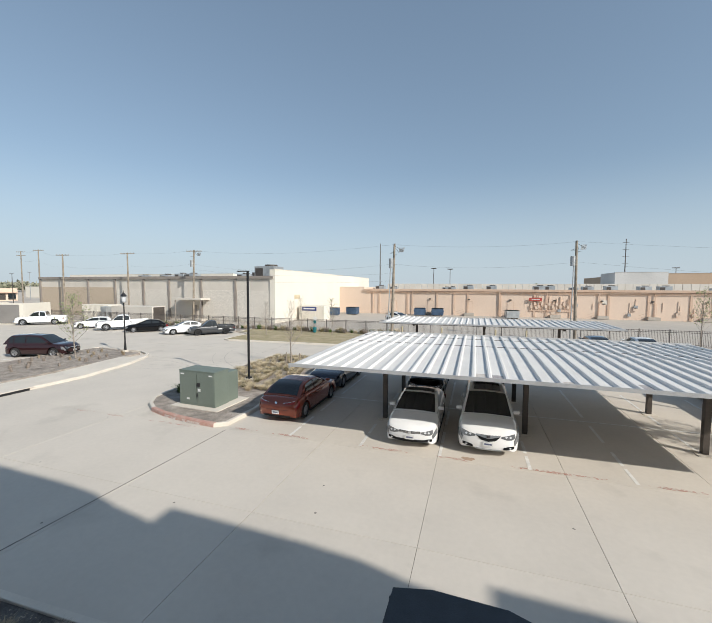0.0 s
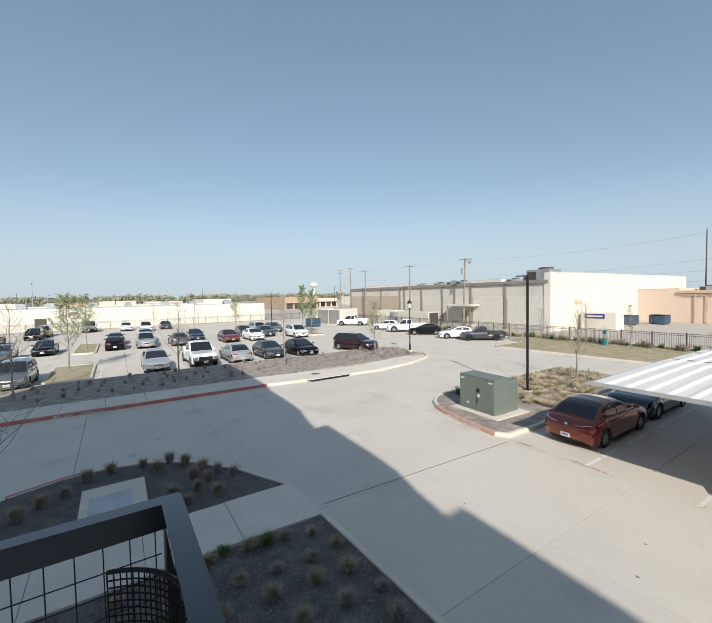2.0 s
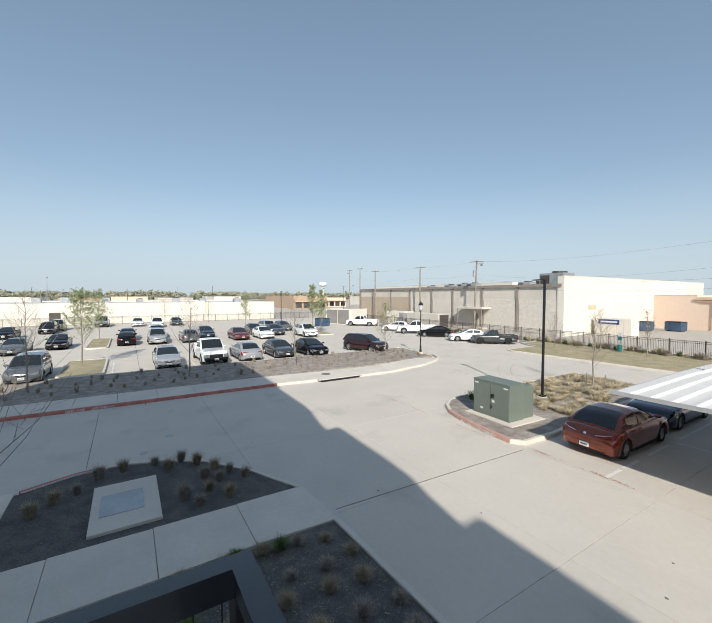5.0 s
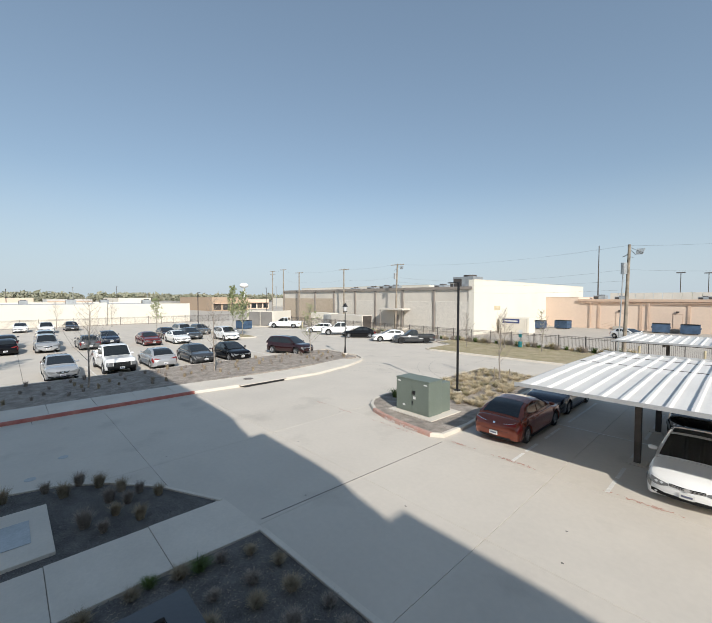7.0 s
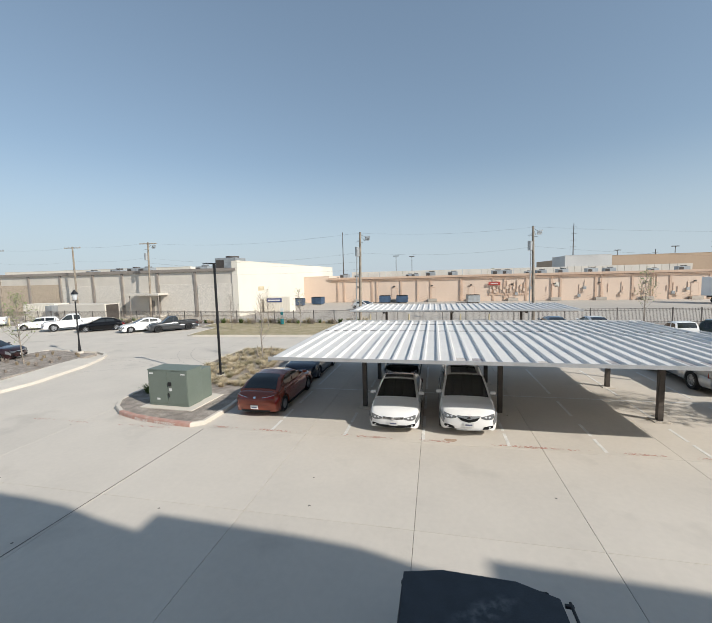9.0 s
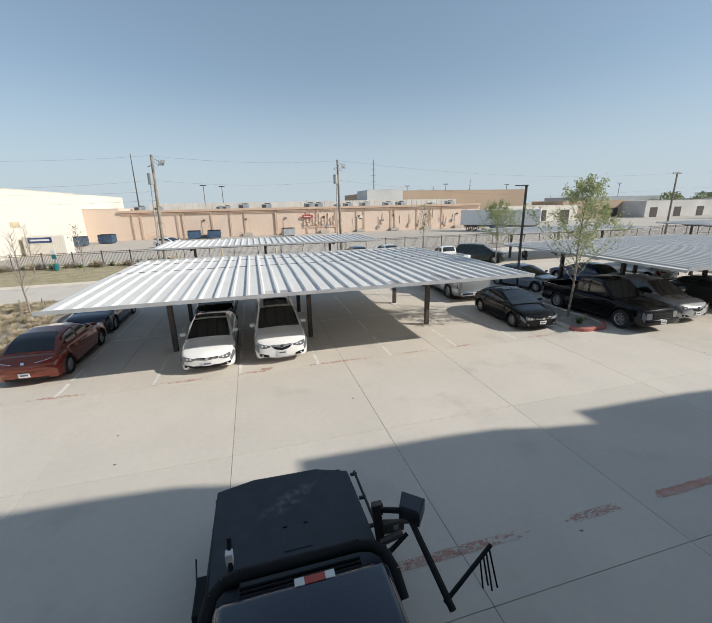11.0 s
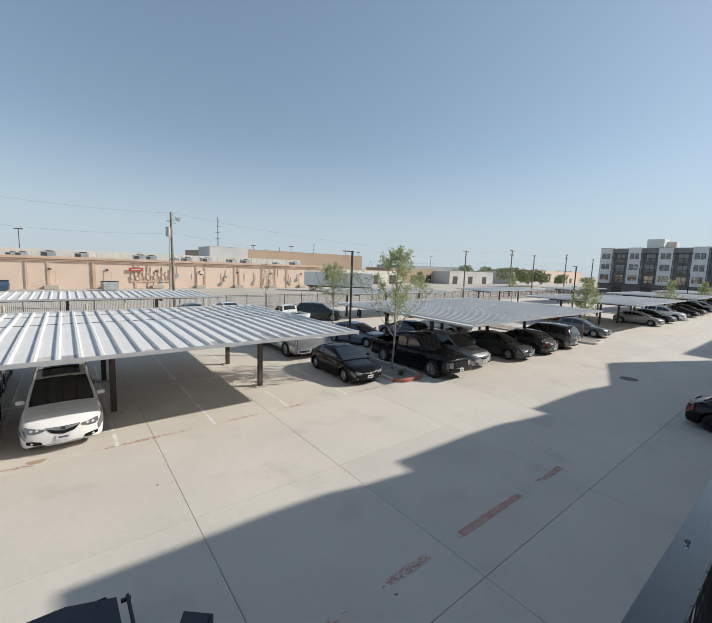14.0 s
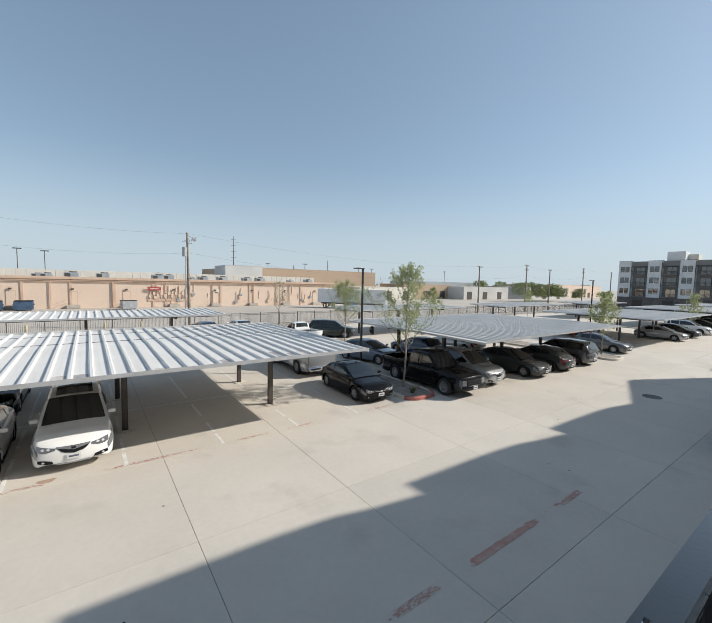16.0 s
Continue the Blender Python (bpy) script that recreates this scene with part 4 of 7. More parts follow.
carport(68.0, 84.2, 10.6, 21.4, True, (70.4, 76, 81.6), (14.6, 18.6), False, "far double carport with a ribbed metal roof")
carport(73.0, 89.2, 28.2, 33.9, False, (75.4, 81, 86.6), (31.6,), False, "far single-row carport with a ribbed metal roof")
carport(92.0, 112.0, 10.6, 21.4, True, (95, 102, 109), (14.6, 18.6), False, "distant double carport with a ribbed metal roof")
carport(58.0, 68.0, -4.2, 0.8, False, (59, 66.5), (-1.6,), False, "small carport by the building's entrance", z=2.5)


# ---- kerbs, islands, sidewalks ----
def rounded(x0, x1, y0, y1, r):
    return arc(x1 - r, y0 + r, r, -90, 0, 6) + arc(x1 - r, y1 - r, r, 0, 90, 6) + arc(x0 + r, y1 - r, r, 90, 180, 6) + arc(x0 + r, y0 + r, r, 180, 270, 6)


def clipped(pts, d):
    cx, cy = sum(p[0] for p in pts) / len(pts), sum(p[1] for p in pts) / len(pts)
    return [(x + (cx - x) / math.hypot(cx - x, cy - y) * d, y + (cy - y) / math.hypot(cx - x, cy - y) * d) for x, y in pts]


def inside(pts, x, y):
    c = False
    for (x0, y0), (x1, y1) in zip(pts, pts[1:] + pts[:1]):
        if (y0 > y) != (y1 > y) and x < (x1 - x0) * (y - y0) / (y1 - y0) + x0:
            c = not c
    return c


def bed(name, pts, material, label, z=0.12, category="planting bed"):
    """A planting bed: an uneven sheet inside the outline pts."""
    xs, ys = [p[0] for p in pts], [p[1] for p in pts]
    ob = part(name, prism(pts, -0.02, z), material, None)
    return tagged(ob, label, category, kind="structure")


rng = np.random.default_rng(4)


def scatter(pts, count, size, z, material, name, label, flatness=0.35, parent=None):
    """Many small chips lying in an outline."""
    xs, ys = [p[0] for p in pts], [p[1] for p in pts]
    V, F = [], []
    tries = 0
    while len(F) < count * 2 and tries < count * 6:
        tries += 1
        x, y = rng.uniform(min(xs), max(xs)), rng.uniform(min(ys), max(ys))
        if not inside(pts, x, y):
            continue
        a, l, w = rng.uniform(0, 6.28), size * rng.uniform(.5, 1.5), size * rng.uniform(.15, .4)
        c, s = math.cos(a), math.sin(a)
        h = rng.uniform(.005, size * flatness)
        t = rng.uniform(-.4, .4) * l
        k = len(V)
        V += [(x + c * l, y + s * l, z + h + t * .5), (x - s * w, y + c * w, z + h * .3), (x - c * l, y - s * l, z + h - t * .5), (x + s * w, y - c * w, z + h * .6)]
        F += [(k, k + 1, k + 2), (k, k + 2, k + 3)]
    ob = raw(name, V, F, material)
    return tagged(ob, label, "ground cover", kind="stuff")


def tuft_mesh(blades, height, spread, lean=0.5, seed=1, width=0.012):
    r = np.random.default_rng(seed)
    V, F = [], []
    for i in range(blades):
        a, d = r.uniform(0, 6.28), r.uniform(0, spread * .35)
        x, y = d * math.cos(a), d * math.sin(a)
        h = height * r.uniform(.55, 1.1)
        b = a + r.normal(0, .7)
        ln = spread * r.uniform(.25, 1.0) * lean
        wx, wy = -math.sin(b) * width, math.cos(b) * width
        k = len(V)
        V += [(x - wx, y - wy, 0), (x + wx, y + wy, 0), (x + .45 * ln * math.cos(b) + wx * .8, y + .45 * ln * math.sin(b) + wy * .8, h * .62), (x + .45 * ln * math.cos(b) - wx * .8, y + .45 * ln * math.sin(b) - wy * .8, h * .62), (x + ln * 1.2 * math.cos(b), y + ln * 1.2 * math.sin(b), h * r.uniform(.75, 1))]
        F += [(k, k + 1, k + 2, k + 3), (k + 3, k + 2, k + 4)]
    return V, F


def tufts(places, variants, name, label, group, zbase, mats):
    made = []
    for s in range(variants[0]):
        kind_ = variants[1]
        V, F = tuft_mesh(*kind_[:4], seed=11 + s, width=kind_[5] if len(kind_) > 5 else .012)
        me = bpy.data.meshes.new(name)
        me.from_pydata(V, [], F)
        me.materials.append(M[mats[s % len(mats)]])
        made.append(me)
    for i, (x, y, sc) in enumerate(places):
        ob = new(name, made[i % len(made)])
        ob.matrix_world = pose(x, y, zbase, 0, 0, rng.uniform(0, 360)) @ Matrix.Diagonal((sc, sc, sc, 1))
        tagged(ob, label, "grass", group)


def scatter_in(pts, n, gap):
    xs, ys = [p[0] for p in pts], [p[1] for p in pts]
    out = []
    for _ in range(n * 30):
        x, y = rng.uniform(min(xs), max(xs)), rng.uniform(min(ys), max(ys))
        if inside(pts, x, y) and all((x - a) ** 2 + (y - b) ** 2 > gap * gap for a, b, _ in out):
            out.append((x, y, rng.uniform(.75, 1.25)))
            if len(out) >= n:
                break
    return out


# island with the transformer
ISLE = [(-8.45, 11.76), (-8.02, 12.1), (-7.94, 13.9), (-8.35, 18.0), (-8.6, 25.4), (-9.0, 26.0), (-13.4, 26.2), (-14.0, 25.6), (-13.85, 18.0), (-13.75, 14.8), (-13.55, 13.8), (-13.0, 13.05), (-12.25, 12.5), (-11.4, 12.2), (-10.4, 11.98), (-9.3, 11.83)]
kerb_a = root("kerb", label="pale concrete kerb with a red fire-lane stretch round the island", category="kerb", kind="structure")
part("kerb_ring", ribbon(ISLE, 0.17, -0.02, 0.15, 1, True), M["concrete_pale"], kerb_a)
red = [(-12.26, 12.485), (-11.4, 12.185), (-10.4, 11.965), (-9.3, 11.815), (-8.45, 11.745)]
part("red_band", ribbon(red, 0.18, 0.0, 0.156, 1), M["faded_red"], kerb_a, "worn red kerb paint")
words("FIRE LANE", 0.17, pose(-11.12, 12.06, 0.005, 86, 0, -13), M["white_paint"], kerb_a)
words("NO PARKING", 0.17, pose(-10.05, 11.86, 0.005, 86, 0, -8), M["white_paint"], kerb_a)
inner = clipped(ISLE, 0.19)
bed("mulch_bed", inner, M["mulch"], "brown shredded mulch in the kerbed island")
scatter(inner, 5000, 0.05, 0.12, M["chip"], "mulch_chips", "loose brown mulch chips in the island")
tufts(scatter_in([(-13.2, 16.2), (-8.9, 16.2), (-9.0, 25.4), (-13.4, 25.4)], 150, .33), (4, (190, .27, .34, 1.0, 1, .006)), "grass_clump", "dry straw-coloured grass clump in the island", "dry grass clumps", 0.11, ("dry_grass", "dry_grass", "dry_grass", "lawn"))
tufts([(-12.9, 14.9, 1.0), (-12.75, 15.6, 1.2), (-12.85, 16.3, 1.1)], (2, (160, .5, .45, .9)), "shrub", "low dark green shrub behind the transformer", "low shrubs", 0.11, ("green_grass",))

# left roadside: sidewalk, red kerb, mulch strip
kerb_b = root("kerb", label="concrete kerb with red fire-lane paint along the drive", category="kerb", kind="structure")
KL = [(-21.75, -30), (-21.4, 7.5), (-20.95, 12.0), (-20.85, 15.8), (-21.7, 19.6), (-22.7, 21.9), (-23.6, 23.0), (-25.0, 23.7), (-30.0, 24.0)]
part("kerb_run", ribbon(KL[:3] + KL[3:], 0.2, -0.02, 0.15, 1), M["concrete_pale"], kerb_b)
part("red_band", ribbon([(-21.735, -30), (-21.385, 7.45)], 0.13, 0.0, 0.156, 1), M["red_paint"], kerb_b, "worn red kerb paint")
words("FIRE LANE", 0.17, pose(-21.43, -2.75, 0.015, 84, 0, 90), M["white_paint"], kerb_b)
words("NO PARKING", 0.155, pose(-21.42, -1.72, 0.015, 84, 0, 90), M["white_paint"], kerb_b)
# no real opening: a black box gives the shade inside the inlet
part("inlet_shade", box(-21.3, -20.83, 10.2, 13.0, 0.005, 0.115), M["black_metal"], kerb_b, "black insert coloured as the shaded inside of the kerb inlet")
part("inlet_slab", box(-22.6, -20.86, 10.0, 13.2, 0.117, 0.158, .01), M["concrete_pale"], kerb_b)
side = root("sidewalk", label="pale concrete sidewalk in jointed slabs", category="sidewalk", kind="structure")
for i in range(28):
    y0 = -30 + 1.83 * i
    xa, xb = (float(np.interp(yy, [p[1] for p in KL[:6]], [p[0] for p in KL[:6]])) - .215 for yy in (y0, y0 + 1.82))
    part("slab", prism([(xa - 2.1, y0 + .006), (xa, y0 + .006), (xb, y0 + 1.82), (xb - 2.1, y0 + 1.82)], 0.0, 0.148, .008), M["concrete_pale"], side)
part("cover_plate", tube((-22.3, 11.2, .147), (-22.3, 11.2, .165), .32, .32, 20), M["apt_base"], side, "rusty round manhole cover")
strip = [(-30.0, -30), (-24.0, -30), (-23.6, 15), (-24.3, 22.8), (-29.4, 23.6), (-30.0, 23.0)]
bed("mulch_bed", strip, M["mulch"], "long mulch strip between sidewalk and lot", 0.15)
scatter(strip, 9000, 0.085, 0.15, M["chip"], "mulch_chips", "loose mulch chips along the sidewalk")
tufts(scatter_in([(-29.5, -16), (-24.6, -16), (-24.4, 22.4), (-29.3, 22.8)], 110, .8), (4, (44, .34, .2, .8)), "grass_clump", "small dry grass clump in the mulch strip", "roadside grass clumps", 0.14, ("straw", "chip", "chip", "straw"))
tagged(part("lot_kerb", ribbon([(-30.2, -30), (-30.2, 24.0)], 0.16, -0.02, 0.15, -1), M["concrete_pale"], None), "concrete kerb at the head of the stalls", "kerb", kind="structure")
for ix0, ix1, iy0, iy1 in ((-38.0, -30.3, -4.4, -1.6), (-56.5, -46.0, -4.0, -1.9), (-58, -46, 22.6, 25.0)):
    pts = rounded(ix0, ix1, iy0, iy1, .8)
    tagged(part("island_kerb", ribbon(pts, .16, -.02, .15, 1, True), M["concrete_pale"], None), "pale kerb round a small lot island", "kerb", kind="structure")
    bed("lawn_patch", clipped(pts, .17), M["lawn"], "dry lawn in a lot island", .11)

# island on the right with tree and lamp
ISLE2 = rounded(13.75, 15.75, 11.75, 19.6, .7)
kerb_c = root("kerb", label="concrete kerb with a red end round the tree island", category="kerb", kind="structure")
part("kerb_ring", ribbon(ISLE2, .16, -.02, .15, 1, True), M["concrete_pale"], kerb_c)
part("red_band", ribbon(arc(14.45, 12.45, .712, 200, 270, 6) + arc(15.05, 12.45, .712, -90, -5, 6), .17, 0, .156, 1), M["red_paint"], kerb_c)
bed("mulch_bed", clipped(ISLE2, .17), M["mulch"], "dark mulch in the tree island")
scatter(clipped(ISLE2, .2), 1800, .05, .12, M["chip"], "mulch_chips", "loose mulch chips under the tree")
tufts([(14.6, 12.5, .9), (15.2, 12.9, .8), (14.4, 15.0, 1), (15.0, 16.2, 1), (14.8, 18.6, 1)], (2, (70, .4, .3, .9)), "grass_clump", "green and straw grass clump under the tree", "island grass", .11, ("green_grass", "dry_grass"))
for cx in (34.8, 64.5):
    pts = rounded(cx - 1.1, cx + 1.1, 10.6, 21.5, .7)
    tagged(part("island_kerb", ribbon(pts, .16, -.02, .15, 1, True), M["concrete_pale"], None), "pale kerb round a tree island", "kerb", kind="structure")
    bed("mulch_bed", clipped(pts, .17), M["mulch"], "dark mulch in a tree island")

pts = rounded(19.0, 21.4, 24.6, 29.0, .7)
tagged(part("island_kerb", ribbon(pts, .16, -.02, .15, 1, True), M["concrete_pale"], None), "pale kerb round a tree island", "kerb", kind="structure")
bed("mulch_bed", clipped(pts, .17), M["mulch"], "dark mulch in a tree island")
# grass strip by the fence
GS = [(-23.4, 32.0), (-22.6, 31.7), (-7.0, 32.6), (-7.0, 42.5), (-26.0, 42.5), (-26.0, 38.0), (-23.6, 36.8)]
tagged(part("grass_kerb", ribbon(GS, .16, -.02, .15, 1, True), M["concrete_pale"], None), "pale kerb round the grass strip", "kerb", kind="structure")
bed("lawn_strip", clipped(GS, .2), M["lawn"], "dry green and brown lawn strip by the fence", .13, "lawn")
bed("hedge_soil", [(-75, 38.6), (-26.2, 38.6), (-26.2, 41.6), (-75, 41.6)], M["mulch"], "bare soil along the fence", .06)
bed("fence_soil", [(-6.8, 40.0), (140, 40.0), (140, 42.6), (-6.8, 42.6)], M["mulch"], "bare soil along the fence", .06)
V, F = [], []
for k in range(9000):
    x, y = rng.uniform(-25.8, -7.2), rng.uniform(31.9, 42.3)
    if inside(clipped(GS, .25), x, y):
        h, a = rng.uniform(.03, .1), rng.uniform(0, 6.28)
        i = len(V)
        V += [(x - .012 * math.cos(a), y - .012 * math.sin(a), .125), (x + .012 * math.cos(a), y + .012 * math.sin(a), .125), (x + rng.uniform(-.04, .04), y + rng.uniform(-.04, .04), .13 + h)]
        F.append((i, i + 1, i + 2))
tagged(raw("grass_blades", V, F, M["lawn"]), "short dry lawn blades", "grass", kind="stuff")
tufts([(x, 41.0 + rng.uniform(-.4, .4), rng.uniform(.8, 1.5)) for x in np.arange(-40, -6, .62)], (4, (110, .62, .5, .9)), "shrub", "low straggly shrub along the fence", "shrubs along the fence", .1, ("green_grass", "dry_grass", "lawn", "chip"))

# planting beds by the building
NEAR_BED = [(-7.58, 3.92), (-2.1, 4.12), (-1.55, 3.9), (-1.5, -1.7), (-3.3, -1.7), (-3.5, -3.6), (-7.66, -3.6)]
CURVE = [(-9.48, 3.88), (-11.3, 2.95), (-12.6, 1.9), (-13.4, .8), (-13.75, -.4), (-13.7, -1.6), (-13.2, -2.8)]
kerb_d = root("kerb", label="pale concrete kerb edging the entrance beds", category="kerb", kind="structure")
part("kerb_run", ribbon([(-7.58, 4.07), (-2.0, 4.28), (-1.55, 4.1), (-1.38, 3.7), (-1.38, -1.35)], .16, -.02, .13, -1), M["concrete_pale"], kerb_d)
part("kerb_curve", ribbon(CURVE, .12, -.02, .12, 1), M["concrete_pale"], kerb_d)
part("red_end", ribbon([(-1.95, 4.3), (-1.5, 4.12), (-1.36, 3.7), (-1.36, 2.4)], .17, 0.0, .136, -1), M["red_paint"], kerb_d)
part("red_end", ribbon([(-13.77, -.9), (-13.72, -1.6), (-13.22, -2.82)], .13, 0.0, .126, 1), M["red_paint"], kerb_d)
walkway = root("walkway", label="pale concrete entrance walk in broad slabs", category="sidewalk", kind="structure")
for y1, y0 in ((3.9, 2.09), (2.08, .21), (.20, -1.7), (-1.71, -3.6), (-3.61, -5.5)):
    part("slab", prism([(-9.50, y0), (-7.68, y0), (-7.60 if y1 > 3.8 else -7.68, y1 + (.12 if y1 > 3.8 else 0)), (-9.48, y1)], -.02, .10, .006), M["concrete_pale"], walkway)
part("slab", prism([(-13.6, -8), (-9.51, -8), (-9.51, -2.9), (-13.2, -2.9)], -.02, .10, .006), M["concrete_pale"], walkway)
left_bed = [(-9.52, 3.72), (-11.3, 2.8), (-12.45, 1.85), (-13.25, .8), (-13.6, -.4), (-13.55, -1.6), (-13.05, -2.88), (-9.52, -2.88)]
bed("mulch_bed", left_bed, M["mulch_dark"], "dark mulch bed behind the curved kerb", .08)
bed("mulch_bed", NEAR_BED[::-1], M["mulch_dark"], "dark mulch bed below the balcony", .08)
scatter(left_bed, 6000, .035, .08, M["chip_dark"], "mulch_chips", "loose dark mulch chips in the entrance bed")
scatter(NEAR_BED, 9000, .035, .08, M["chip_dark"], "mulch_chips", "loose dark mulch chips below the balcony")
scatter(NEAR_BED, 4000, .03, .085, M["chip"], "mulch_chips", "pale wood chips strewn over the dark mulch")
LEFT_GRASS = [(-13.0, 1.2), (-12.5, 1.6), (-11.8, 2.0), (-13.1, .45), (-11.4, 2.35), (-10.9, 2.7), (-12.5, .8), (-11.4, 1.65), (-11.0, 2.0), (-10.6, 1.65), (-10.0, 2.05), (-10.0, 1.3), (-10.5, 1.0), (-11.5, -2.3), (-12.0, -1.9), (-12.3, -1.45), (-13.0, -1.0), (-13.2, -.4)]
tufts([(x, y, rng.uniform(.75, 1.15)) for x, y in LEFT_GRASS], (4, (420, .42, .26, .8, 1, .004)), "ornamental_grass", "upright brown ornamental grass in the mulch bed", "ornamental grasses", .07, ("chip", "straw", "straw", "chip"))
NEAR_GRASS = [(-7.05, 3.4), (-6.4, 3.7), (-7.25, 2.85), (-7.35, 2.1), (-6.3, 3.05), (-5.65, 3.5), (-7.4, 1.3), (-6.4, 2.35), (-5.75, 2.85), (-4.9, 3.8), (-6.5, 1.65), (-5.85, 2.05), (-5.0, 3.1), (-7.35, .55), (-4.3, 3.65), (-5.1, 2.3), (-5.9, 1.2), (-4.4, 2.8), (-3.6, 3.3), (-6.7, .8), (-5.3, .9), (-4.5, 1.7), (-3.7, 2.4), (-2.9, 3.5), (-6.1, .1), (-7.2, -.3), (-2.9, 2.6), (-3.8, 1.2), (-4.6, .5)]
tufts([(x, y, rng.uniform(.8, 1.1)) for x, y in NEAR_GRASS], (5, (620, .22, .24, .8, 1, .0032)), "ornamental_grass", "cut-back tan ornamental grass below the balcony", "ornamental grasses", .07, ("straw", "straw", "chip", "straw", "chip"))
tufts([(-7.3, 2.45, .9), (-7.5, 1.6, .7), (-6.2, .5, .9)], (1, (260, .26, .3, .9, 1, .007)), "green_clump", "fresh green weed clump in the mulch", "green clumps", .07, ("green_grass",))
pad = root("vault_lid", -11.02, -.33, 0, 0, "concrete utility vault with a grey steel lid", "utility vault")
part("rim", box(-1.22, 1.22, -.74, .76, 0, .16, .015), M["concrete_pale"], pad)
part("cover", box(-.55, .55, -.55, .4, .162, .175, .004), M["galv"], pad)

# ---- transformer, poles ----
def transformer():
    ob = root("transformer", -10.5, 14.08, .12, -2.5, "dark green pad-mounted electrical transformer cabinet", "transformer")
    part("pad", box(-1.2, 1.35, -1.1, 1.1, 0, .045, .01), M["concrete_pale"], ob)
    part("cabinet", box(-.98, .98, -.78, .12, .046, 1.55, .02), M["transformer"], ob)
    part("rear_tank", box(-.93, .93, .12, .85, .046, 1.42, .03), M["transformer"], ob)
    part("lid", prism([(-.99, -.79), (.99, -.79), (.99, .2), (-.99, .2)], 1.552, 1.60, .012), M["transformer"], ob)
    for s in (-1, 1):
        d = part("door", box(min(s * .01, s * .95), max(s * .01, s * .95), -.80, -.782, .16, 1.5, .004), M["transformer"], ob)
        part("warning_label", box(s * .78 - .1, s * .78 + .1, -.808, -.802, 1.40, 1.46), M["number_plate"], d, "small pale label")
    part("lock_box", box(.06, .20, -.84, -.80, .92, 1.08, .005), M["black_metal"], ob)
    part("warning_label", box(.08, .22, -.81, -.802, .70, .82), M["number_plate"], ob)
    part("handle", tube((.06, -.83, .62), (.10, -.83, .45), .018), M["black_metal"], ob)
    part("warning_label", box(-.55, -.40, -.81, -.802, .30, .38), M["number_plate"], ob)


transformer()


def light_pole(x, y, h, arm):
    ob = root("light_pole", x, y, 0, 0, "dark square lighting pole with a flat lamp head", "street lamp", "parking lot lights")
    part("footing", tube((0, 0, 0), (0, 0, .22), .27, .25, 16), M["concrete_pale"], ob)
    part("base_cover", box(-.13, .13, -.13, .13, .22, .30, .01), M["black_metal"], ob)
    part("pole", box(-.05, .05, -.05, .05, .3, h, .008), M["black_metal"], ob)
    head = part("lamp_head", box(min(-arm * .05, arm * .62), max(-arm * .05, arm * .62), -.13, .13, h - .005, h + .045, .012), M["black_metal"], ob)
    part("lens", box(min(arm * .2, arm * .58), max(arm * .2, arm * .58), -.10, .10, h - .016, h - .006), M["lens"], head)


light_pole(-11.15, 18.17, 6.28, -1)
light_pole(15.35, 17.75, 6.22, -1)
light_pole(44.5, 16.8, 6.2, -1)
light_pole(-60, 22, 6.2, 1)
light_pole(91, 16, 6.2, 1)

def street_lamp(x, y, h):
    ob = root("street_lamp", x, y, 0, 0, "black post-top lantern on a fluted pole", "street lamp")
    part("footing", tube((0, 0, 0), (0, 0, .3), .25, .23, 14), M["concrete_pale"], ob)
    bm = tube((0, 0, .3), (0, 0, .9), .11, .07, 12)
    add_tube(bm, (0, 0, .9), (0, 0, h - .9), .055, .045, 10)
    part("pole", bm, M["black_metal"], ob)
    lan = part("lantern", tube((0, 0, h - .85), (0, 0, h - .8), .2, .2, 8), M["black_metal"], ob)
    part("glass", tube((0, 0, h - .8), (0, 0, h - .38), .12, .2, 8), M["lens"], lan)
    part("cap", tube((0, 0, h - .38), (0, 0, h - .05), .26, .03, 8), M["black_metal"], lan)
    part("finial", tube((0, 0, h - .05), (0, 0, h + .08), .02, .01, 6), M["black_metal"], lan)


street_lamp(-25.84, 22.81, 5.0)


